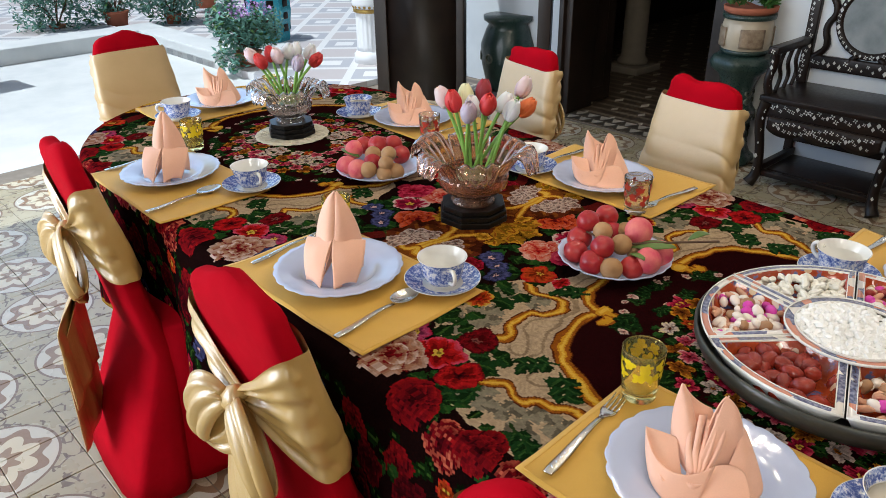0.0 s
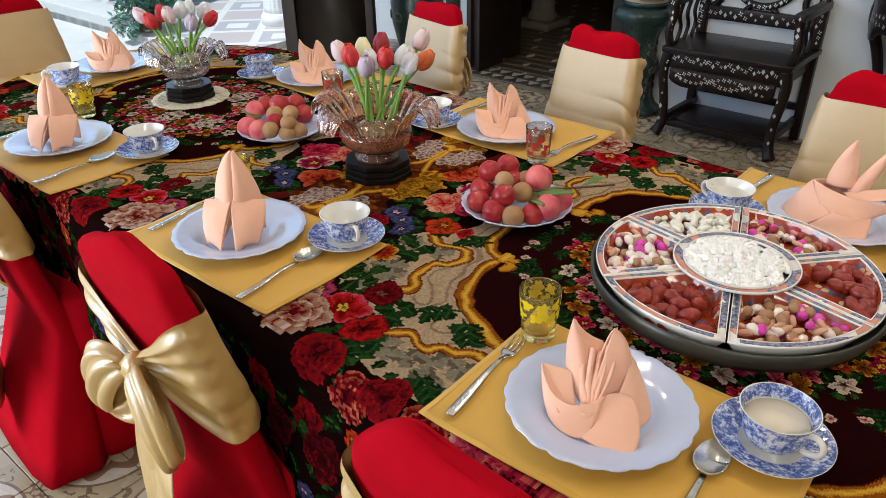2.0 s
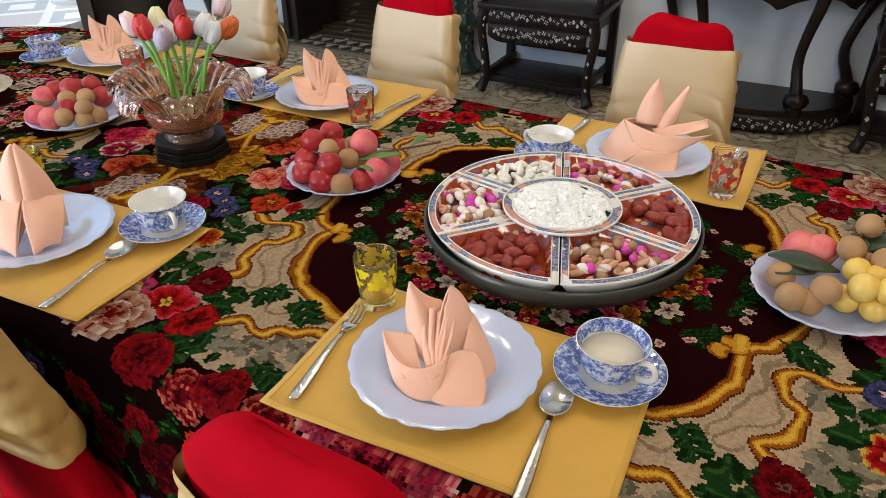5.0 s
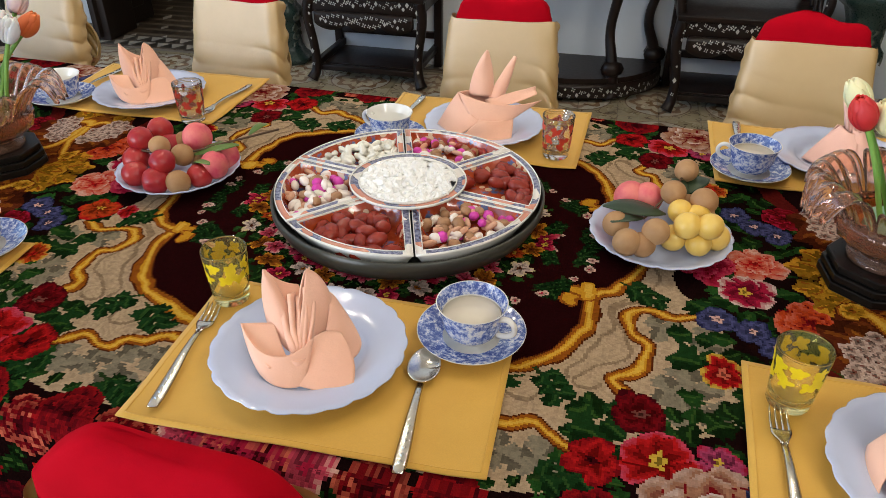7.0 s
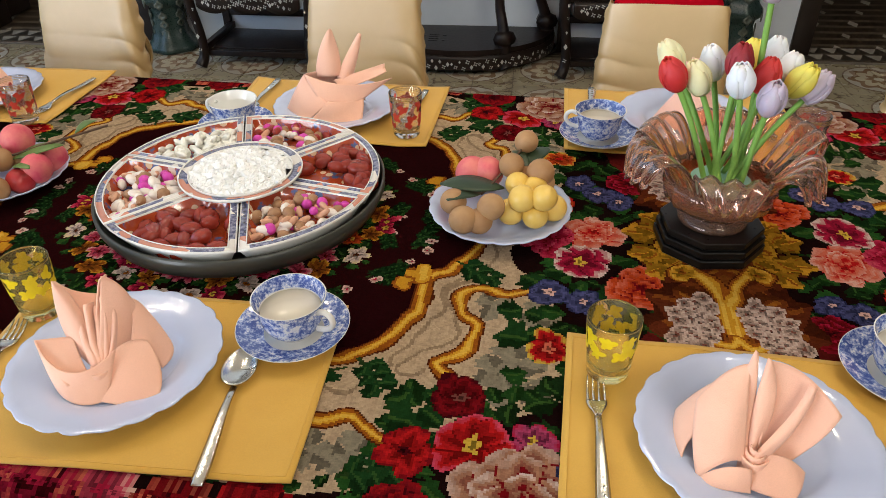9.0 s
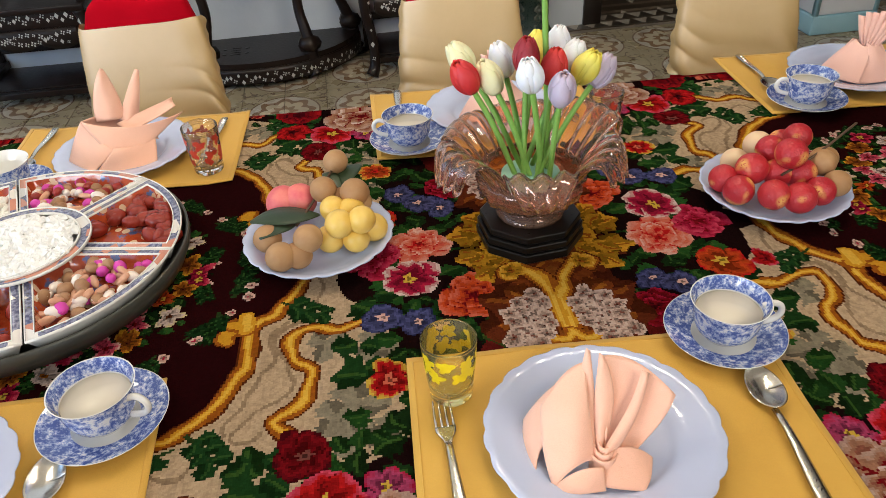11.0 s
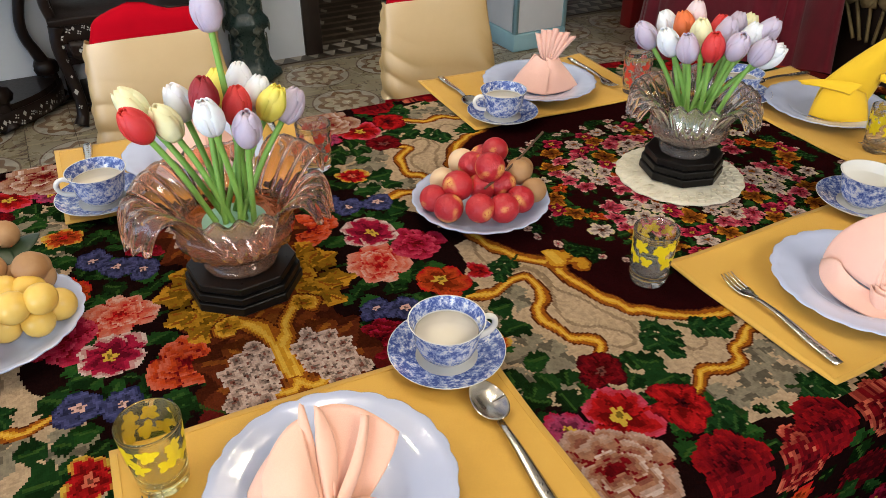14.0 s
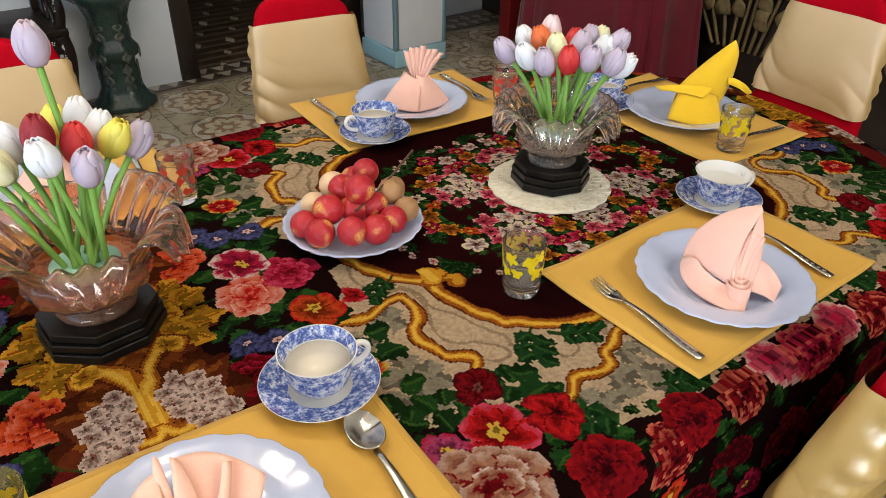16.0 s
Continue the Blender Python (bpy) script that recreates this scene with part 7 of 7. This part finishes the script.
def half_moon_table(m):
    ob = thing("half_moon_table", m, "black lacquered half-moon table with pearl inlay against the wall", "table")
    lac = M["black_lacquer"]
    arc = lambda r, n=26: [(r * math.cos(t), -r * 0.80 * math.sin(t)) for t in np.linspace(0, math.pi, n)]
    part("tabletop", slab(arc(0.54), 0.80, 0.83), lac, ob, smooth=False)
    part("shelf", slab(arc(0.50), 0.10, 0.128), lac, ob, "low half-round shelf with pierced slots", smooth=False)
    def apron(u, v):
        t = math.pi * u
        low = 0.58 + 0.07 * abs(math.sin(4.5 * t)) ** 0.6
        return (0.50 * math.cos(t), -0.40 * math.sin(t), 0.80 + (low - 0.80) * v)
    part("apron", sheet(apron, 60, 4, 0.02), lac, ob, "deep scalloped apron")
    def skirt(u, v):
        t = math.pi * u
        return (0.502 * math.cos(t), -0.402 * math.sin(t), 0.10 - 0.075 * v)
    part("shelf_skirt", sheet(skirt, 48, 3, 0.018), lac, ob)
    for t in (0.0, 0.32, 0.68, 1.0):
        c, s = math.cos(math.pi * t), math.sin(math.pi * t)
        at = lambda r, z: (r * c, -0.8 * r * s - (0.0 if 0 < t < 1 else 0.02), z)
        leg = rounded3([at(0.47, 0.80), at(0.50, 0.66), at(0.43, 0.48), at(0.40, 0.34), at(0.45, 0.22), at(0.47, 0.13), at(0.46, 0.05), at(0.49, 0.012)], 2)
        part("cabriole_leg", tube(leg, [0.042 - 0.018 * math.sin(math.pi * min(1.3 * k / (len(leg) - 1), 1)) for k in range(len(leg))], 9), lac, ob)
        part("leg_knuckle", lathe([(0.001, -0.045), (0.045, -0.03), (0.055, 0.0), (0.042, 0.03), (0.001, 0.045)], 12, lambda a, k, r, z: (r * (1 + 0.14 * math.cos(5 * a)), z)), lac, ob).location = at(0.46, 0.17)
    bits = []
    for k in range(70):
        t = math.pi * (0.06 + 0.88 * (k + 0.5) / 70)
        nx, ny = math.cos(t), -math.sin(t)
        bits.append((0.512 * nx, 0.412 * ny, 0.058 + 0.018 * math.sin(2.7 * k), nx, ny))
        bits.append((0.512 * nx, 0.412 * ny, 0.70 + 0.030 * math.sin(3.1 * k), nx, ny))
    bm = bmesh.new()
    inlay_bits(bm, bits, 0.011, 5)
    tagged(part("pearl_inlay", bm, M["pearl"], ob, "white mother-of-pearl inlay", smooth=False), kind="stuff")
    # black discs and bars stand in for the shade in the shelf's piercings
    for k, (x, y, w) in enumerate(((-0.18, -0.24, 0.011), (-0.07, -0.24, 0.011), (0.20, -0.22, 0.011), (-0.18, -0.17, 0.011), (-0.07, -0.17, 0.011))):
        part("pierced_hole", lathe([(0.001, 0.1284), (w, 0.1284), (w, 0.1264), (0.001, 0.1264)], 12), M["black_stand"], ob).location = (x, y, 0.0006)
    for k in range(4):
        part("pierced_slot", box(-0.15, -0.10, -0.255 + 0.03 * k, -0.245 + 0.03 * k, 0.1272, 0.1292), M["black_stand"], ob)


half_moon_table(pose(0.02, 2.96, 0, 0, 0, 2.6))


def pedestal(m, label, pot=False):
    """A waisted six-sided stand of pierced dark green ceramic."""
    ob = thing("ceramic_pedestal", m, label, "pedestal", "ceramic pedestals")
    prof = [(0.13, 0.0), (0.145, 0.012), (0.140, 0.035), (0.115, 0.055), (0.095, 0.10), (0.080, 0.22), (0.085, 0.245), (0.105, 0.26), (0.108, 0.30), (0.088, 0.325), (0.080, 0.35), (0.088, 0.44), (0.110, 0.50), (0.150, 0.53), (0.165, 0.565), (0.150, 0.60), (0.120, 0.61), (0.001, 0.61)]
    six = lambda a, k, r, z: (r * (1 - 0.055 * math.cos(6 * a)), z)
    part("body", lathe([(0.001, 0)] + prof, 48, six), M["green_glaze"], ob)
    for k in range(6):
        a = 2 * math.pi * (k + 0.5) / 6
        for z0, r0, n in ((0.11, 0.092, 3), (0.265, 0.112, 1), (0.36, 0.086, 2)):
            for q in range(n):
                p = part("pierced_rosette", lathe([(0.008, 0), (0.022, 0.0), (0.024, 0.006), (0.014, 0.009), (0.008, 0.004)], 10, lambda a2, k2, r, z: (r * (1 + 0.25 * math.cos(4 * a2)), z)), M["green_light"], ob)
                p.matrix_basis = pose(r0 * math.cos(a), r0 * math.sin(a), z0 + 0.045 * q, 0, 90, math.degrees(a)) @ pose(0, 0, -0.004)
    return ob


M["green_light"] = mottled("pierced_green_glaze", (0.05, 0.065, 0.05), (0.12, 0.13, 0.10), 30, 0.35)
pedestal(pose(1.43, 2.87, 0, 0, 0, 15), "dark green pierced ceramic pedestal beside the doorway")
pedestal(pose(-1.60, 2.80, 0, 0, 0, 10), "dark green ceramic pedestal carrying a flower pot")
pot = thing("flower_pot", pose(-1.60, 2.80, 0.61), "cream and green ceramic flower pot with painted panels", "flower pot")
part("pot_body", lathe([(0.001, 0.0), (0.105, 0.0), (0.12, 0.02), (0.135, 0.08), (0.13, 0.16), (0.12, 0.19), (0.13, 0.195), (0.13, 0.205), (0.115, 0.205), (0.10, 0.18), (0.001, 0.18)], 40), mottled("cream_glaze", (0.52, 0.45, 0.34), (0.42, 0.35, 0.25), 9, 0.3), pot)
part("foot_band", lathe([(0.108, -0.002), (0.126, 0.012), (0.126, 0.028), (0.122, 0.03)], 40), M["green_glaze"], pot, "dark green glazed band")
part("rim_band", lathe([(0.124, 0.185), (0.137, 0.190), (0.137, 0.212), (0.118, 0.212)], 40), M["green_glaze"], pot, "dark green glazed rim")
for k in range(4):
    p = part("painted_panel", sheet(lambda u, v: (0.137 * math.sin(0.95 * (u - 0.5)), -0.137 * math.cos(0.95 * (u - 0.5)), 0.045 + 0.10 * v), 12, 6, 0.004), mottled("painted_panel", (0.16, 0.10, 0.06), (0.34, 0.27, 0.19), 34, 0.4), pot, "brown painted bird panel")
    p.matrix_basis = pose(0, 0, 0, 0, 0, 90 * k + 40)
bowl = thing("planter_bowl", pose(-1.60, 2.80, 0.815), "shallow red bowl of green plants", "planter")
part("bowl", lathe([(0.001, 0.0), (0.10, 0.0), (0.135, 0.02), (0.14, 0.045), (0.125, 0.045), (0.11, 0.03), (0.001, 0.03)], 36), M["terracotta"], bowl)


def leaf_cloud(parent, name, n, centre, size, leaf, mats, seed, hang=0.0, squash=1.0):
    """Many small leaves in an uneven crown, in one mesh."""
    rng = random.Random(seed)
    verts, faces, which = [], [], []
    lumps = [(rng.uniform(-0.6, 0.6) * size[0], rng.uniform(-0.6, 0.6) * size[1], rng.uniform(-0.5, 0.6) * size[2], rng.uniform(0.35, 0.6)) for _ in range(9)]
    for i in range(n):
        lx, ly, lz, lr = lumps[i % 9]
        d = Vector((rng.gauss(0, 1), rng.gauss(0, 1), rng.gauss(0, 1))).normalized() * lr * rng.random() ** 0.35
        o = Vector(centre) + Vector((lx + d.x * size[0], ly + d.y * size[1], lz + d.z * size[2]))
        t = Euler((rng.uniform(-0.9, 0.9), rng.uniform(-0.9, 0.9), rng.uniform(0, 6.28))).to_matrix()
        s = leaf * rng.uniform(0.6, 1.3)
        b = len(verts)
        for p in ((-1, 0, 0), (0, -0.42, 0.12), (1, 0, -0.1), (0, 0.42, 0.12)):
            verts.append(o + t @ (Vector(p) * s))
        faces.append((b, b + 1, b + 2, b + 3))
        which.append(0 if rng.random() < 0.85 or len(mats) == 1 else rng.randrange(1, len(mats)))
    me = bpy.data.meshes.new(name)
    me.from_pydata(verts, [], faces)
    for mat in mats:
        me.materials.append(mat)
    me.polygons.foreach_set("material_index", which)
    ob = new(name, me)
    ob.parent = parent
    return tagged(ob, kind="stuff")


leaf_cloud(bowl, "leaves", 260, (0, 0, 0.10), (0.13, 0.13, 0.09), 0.030, [M["leaf"]], 2)

# ---- the doorways and what shows beyond ----
col = thing("stone_column", pose(-3.30, 4.25, 0), "pale stone column standing on a square base in the back room", "column")
# pale stone with the back room's dimness put into its colour
M["shaded_stone"] = mottled("shaded_stone", (0.16, 0.14, 0.11), (0.22, 0.19, 0.15), 6, 0.8)
part("base", box(-0.17, 0.17, -0.17, 0.17, 0, 0.06, bevel=0.01), M["shaded_stone"], col)
part("shaft", lathe([(0.12, 0.06), (0.13, 0.09), (0.10, 0.13), (0.095, 2.6), (0.11, 2.7)], 24), M["shaded_stone"], col)
urn = thing("ceramic_urn", pose(-3.62, 3.05, 0), "dark green glazed ceramic garden stool behind the screen", "garden stool")
part("urn_body", lathe([(0.001, 0.0), (0.15, 0.0), (0.16, 0.03), (0.20, 0.20), (0.21, 0.35), (0.17, 0.46), (0.15, 0.50), (0.19, 0.53), (0.19, 0.56), (0.001, 0.56)], 32), M["green_glaze"], urn)
for k in range(8):
    p = part("pierced_ring", tube([(0.03 * math.cos(t), 0, 0.03 * math.sin(t)) for t in np.linspace(0, 2 * math.pi, 13)], 0.008, 6), M["green_light"], urn)
    p.matrix_basis = pose(0, 0, 0, 0, 0, 45 * k) @ pose(0, -0.205, 0.26)

# ---- the east side: red draped table, red post, gilded carving ----
def draped_table(m):
    ob = thing("draped_table", m, "side table covered with dark red velvet hanging to the floor", "table")
    def f(u, v):
        t = 2 * math.pi * u
        c, s = math.cos(t), math.sin(t)
        bx, by = 0.24 * math.copysign(abs(c) ** 0.4, c), 0.44 * math.copysign(abs(s) ** 0.4, s)
        drop = max(v - 0.25, 0) / 0.75
        k = min(v / 0.25, 1)
        fold = 1 + drop * (0.10 + 0.06 * math.sin(13 * t) + 0.03 * math.sin(29 * t + 1))
        return (bx * k * fold, by * k * fold, 0.86 - 0.80 * drop - 0.01 * (k > 0.98))
    part("velvet_cloth", sheet(f, 120, 24), M["red_velvet"], ob, "folded dark red velvet cloth")
    for sx in (-1, 1):
        for sy in (-1, 1):
            part("leg", box(sx * 0.19 - 0.02, sx * 0.19 + 0.02, sy * 0.38 - 0.02, sy * 0.38 + 0.02, 0, 0.84), M["dark_wood"], ob)


draped_table(pose(3.72, 1.86, 0, 0, 0, 2.6))
post = thing("red_post", pose(3.78, 2.72, 0), "dark red lacquered wooden post by the pillar", "post", kind="structure")
part("shaft", box(-0.05, 0.05, -0.05, 0.05, 0, 2.6, bevel=0.006), mottled("red_lacquer", (0.28, 0.012, 0.012), (0.22, 0.008, 0.01), 6, 0.3), post)


def gilded_panel(m):
    """A dark screen panel with carved and gilded vases and flowers in relief."""
    ob = thing("gilded_screen", m, "dark wooden panel carved with gilded flowers and stems", "screen")
    part("backing", box(-0.015, 0.015, -0.36, 0.36, 0.05, 1.7, bevel=0.004), M["dark_wood"], ob)
    for s in (-1, 1):
        part("stile", box(-0.03, 0.03, s * 0.38 - 0.03, s * 0.38 + 0.03, 0.0, 1.75, bevel=0.005), M["dark_wood"], ob)
    rng = random.Random(6)
    for k in range(9):
        y0 = -0.28 + 0.07 * k
        top = 0.55 + 0.55 * rng.random()
        pts = [(-0.03, y0 * 0.5, 0.28), (-0.035, y0 + 0.04 * math.sin(k), 0.28 + 0.5 * (top - 0.28)), (-0.035, y0 * 1.1, top)]
        part("gilded_stem", tube(rounded3(pts), 0.009, 6), M["old_gilt"], ob)
        for q in range(4):
            z = 0.36 + (top - 0.36) * (q + 0.5) / 4
            ang = rng.uniform(-1.2, 1.2)
            def leaf(u, v):
                w = (v - 0.5) * 0.075 * math.sin(math.pi * min(max(u, 0.03), 0.97))
                a = 0.10 * u
                return (-0.035 - 0.022 * math.sin(math.pi * u), y0 + a * math.sin(ang) + w * math.cos(ang), z + a * math.cos(ang) - w * math.sin(ang))
            part("gilded_leaf", sheet(leaf, 6, 4, 0.006), M["old_gilt"], ob)
        part("gilded_flower", lathe([(0.001, 0.012), (0.020, 0.014), (0.042, 0.004), (0.040, 0.0), (0.001, 0.0)], 20, lambda a, k2, r, z: (r * (1 + 0.25 * math.cos(5 * a)), z)), M["old_gilt"], ob).matrix_basis = pose(-0.03, y0 * 1.1, top, 0, -90, 0)


gilded_panel(pose(4.05, 1.24, 0, 0, 0, 2.6))
gilded_panel(pose(4.05, 0.30, 0, 0, 0, 2.6))

# ---- the courtyard ----
def shrub(m, label, size, leaves, flowers, seed, pot_r=0.16, mats=None):
    ob = thing("potted_shrub", m, label, "plant", "potted shrubs")
    part("pot", lathe([(0.001, 0.0), (pot_r * 0.75, 0.0), (pot_r, pot_r * 1.5), (pot_r * 1.08, pot_r * 1.5), (pot_r * 1.08, pot_r * 1.68), (pot_r * 0.9, pot_r * 1.68), (0.001, pot_r * 1.5)], 24), M["terracotta"], ob, "terracotta pot")
    rng = random.Random(seed)
    for k in range(7):
        a = 2 * math.pi * k / 7
        part("branch", tube(rounded3([(0, 0, pot_r * 1.4), (0.3 * size * math.cos(a), 0.3 * size * math.sin(a), pot_r * 1.5 + 0.5 * size), (0.7 * size * math.cos(a), 0.7 * size * math.sin(a), pot_r * 1.5 + size * rng.uniform(0.6, 1.2))]), 0.007, 5), M["twig"], ob)
    leaf_cloud(ob, "leaves", leaves, (0, 0, pot_r * 1.2 + size * 0.62), (size, size, size * 0.95), 0.030, [M["pale_leaf"], M["leaf"]], seed)
    if flowers:
        leaf_cloud(ob, "blossoms", 320, (0, 0, pot_r * 1.2 + size * 1.25), (size * 0.85, size * 0.85, size * 0.35), 0.020, [flowers], seed + 1)


M["purple_flower"] = mottled("purple_blossom", (0.36, 0.20, 0.50), (0.50, 0.32, 0.60), 30, 0.6)
M["white_flower"] = mottled("white_blossom", (0.75, 0.70, 0.68), (0.7, 0.6, 0.6), 30, 0.6)
shrub(pose(-5.66, 1.90, -0.02), "bushy potted shrub with small purple flowers", 0.31, 2600, M["purple_flower"], 3, 0.11)
shrub(pose(-8.55, 1.15, 0.0), "bushy grey-green shrub on the courtyard kerb", 0.42, 2400, M["white_flower"], 5, 0.08)
shrub(pose(-8.35, 1.72, 0.02), "green potted plant in a terracotta pot on the kerb", 0.26, 900, None, 7, 0.13)
shrub(pose(-8.25, 2.32, 0.0), "bushy grey-green shrub with pale flowers in a pot", 0.44, 2600, M["white_flower"], 9, 0.09)
shrub(pose(-8.75, 2.95, 0.10), "low flowering shrub beside the courtyard wall", 0.30, 1000, M["white_flower"], 11)

stool = thing("garden_stool", pose(-6.55, 2.62, 0.04), "turquoise glazed ceramic garden stool with pierced openings", "garden stool")
part("barrel", lathe([(0.001, 0.0), (0.19, 0.0), (0.20, 0.03), (0.21, 0.12), (0.235, 0.30), (0.22, 0.46), (0.19, 0.52), (0.001, 0.54)], 8), M["turquoise_glaze"], stool, smooth=False)
# black plates on the solid barrel give the dark inside of its openings
for k in range(8):
    for z in (0.10, 0.22, 0.34):
        p = part("pierced_opening", box(-0.035, 0.035, -0.004, 0.004, z, z + 0.07, bevel=0.003), M["black_stand"], stool, "black plate standing in for the shade of a pierced opening")
        p.matrix_basis = pose(0, 0, 0, 0, 0, 45 * k + 22.5 + 90) @ pose(0, -(0.196 + 0.07 * min(z, 0.3)), 0)

column = thing("fluted_column", pose(-5.02, 2.77, 0.04), "white fluted column with gilded beading on a round base", "column")
part("base", lathe([(0.001, 0), (0.155, 0), (0.155, 0.07), (0.14, 0.085), (0.135, 0.10), (0.001, 0.10)], 32), M["white_paint"], column)
part("shaft", lathe([(0.13, 0.10), (0.128, 0.14), (0.125, 0.42), (0.122, 0.45)], 80, lambda a, k, r, z: (r * (1 - 0.05 * abs(math.sin(10 * a))), z)), M["white_paint"], column)
part("gold_band", lathe([(0.126, 0.425), (0.142, 0.432), (0.142, 0.458), (0.126, 0.466)], 40), M["gold"], column, "gilded ring")
part("upper_shaft", lathe([(0.14, 0.462), (0.155, 0.51), (0.12, 0.58), (0.115, 3.4)], 40), M["white_paint"], column)
for k in range(20):
    a = 2 * math.pi * k / 20
    p = part("bead", lathe([(0.001, -0.016), (0.012, -0.010), (0.016, 0), (0.012, 0.010), (0.001, 0.016)], 8), M["gold"], column)
    p.location = (0.137 * math.cos(a), 0.137 * math.sin(a), 0.478)

bench = thing("stone_bench", pose(-6.75, 0.02, -0.02, 0, 0, 10), "weathered grey stone garden bench with a curved foot", "bench")
part("seat_slab", box(-0.2, 0.2, -1.1, 0.08, 0.42, 0.50, bevel=0.02), M["granite"], bench)
for y in (-0.9, -0.02):
    part("curved_foot", tube(rounded3([(0, y + 0.12, 0.02), (0, y + 0.06, 0.06), (0, y, 0.18), (0, y + 0.02, 0.32), (0, y - 0.02, 0.43)]), 0.055, 8), M["granite"], bench)

# ---- floor tiles, one by one where the floor is nearest ----
TILE = 0.2


def tile_mesh(name, mat, size=TILE):
    g, h = 0.0012, 0.0012
    a, b = size / 2 - g, size / 2 - g - h
    bm = rings(bmesh.new(), [[(x * a, y * a, -0.006) for x, y in ((-1, -1), (1, -1), (1, 1), (-1, 1))], [(x * a, y * a, -0.001) for x, y in ((-1, -1), (1, -1), (1, 1), (-1, 1))], [(x * b, y * b, 0) for x, y in ((-1, -1), (1, -1), (1, 1), (-1, 1))]], cap1=True)
    me = bpy.data.meshes.new(name)
    bm.to_mesh(me)
    bm.free()
    me.materials.append(mat)
    return me


def lay_tiles():
    me = tile_mesh("floor_tile", M["floor_tile"])
    floor_ob = bpy.data.objects["floor"]
    rest_v, rest_f = [], []
    made = 0
    rng = random.Random(12)
    for i in range(-22, 22):
        for j in range(-17, 15):
            x, y = 0.257 + TILE * (i + 0.5), 0.25 + TILE * (j + 0.5)
            if not (-4.25 < x < 4.1 and -3.2 < y < 2.82):
                continue
            single = (y > 1.75 and -2.9 < x < 2.9 and made < 300) or (x < -1.3 and x > -2.9 and -1.6 < y < -0.3 and made < 300)
            dz = rng.uniform(-0.0006, 0.0004)
            if single:
                t = new("tile", me)
                t.parent = floor_ob
                t.matrix_basis = pose(x, y, dz, rng.uniform(-0.12, 0.12), rng.uniform(-0.12, 0.12), 0)
                made += 1
            else:
                b, a = len(rest_v), TILE / 2 - 0.0016
                rest_v += [(x - a, y - a, dz), (x + a, y - a, dz), (x + a, y + a, dz), (x - a, y + a, dz)]
                rest_f.append((b, b + 1, b + 2, b + 3))
    m2 = bpy.data.meshes.new("tile_field")
    m2.from_pydata(rest_v, [], rest_f)
    m2.materials.append(M["floor_tile"])
    ob = new("tile_field", m2)
    ob.parent = floor_ob
    tagged(ob, kind="stuff")


lay_tiles()
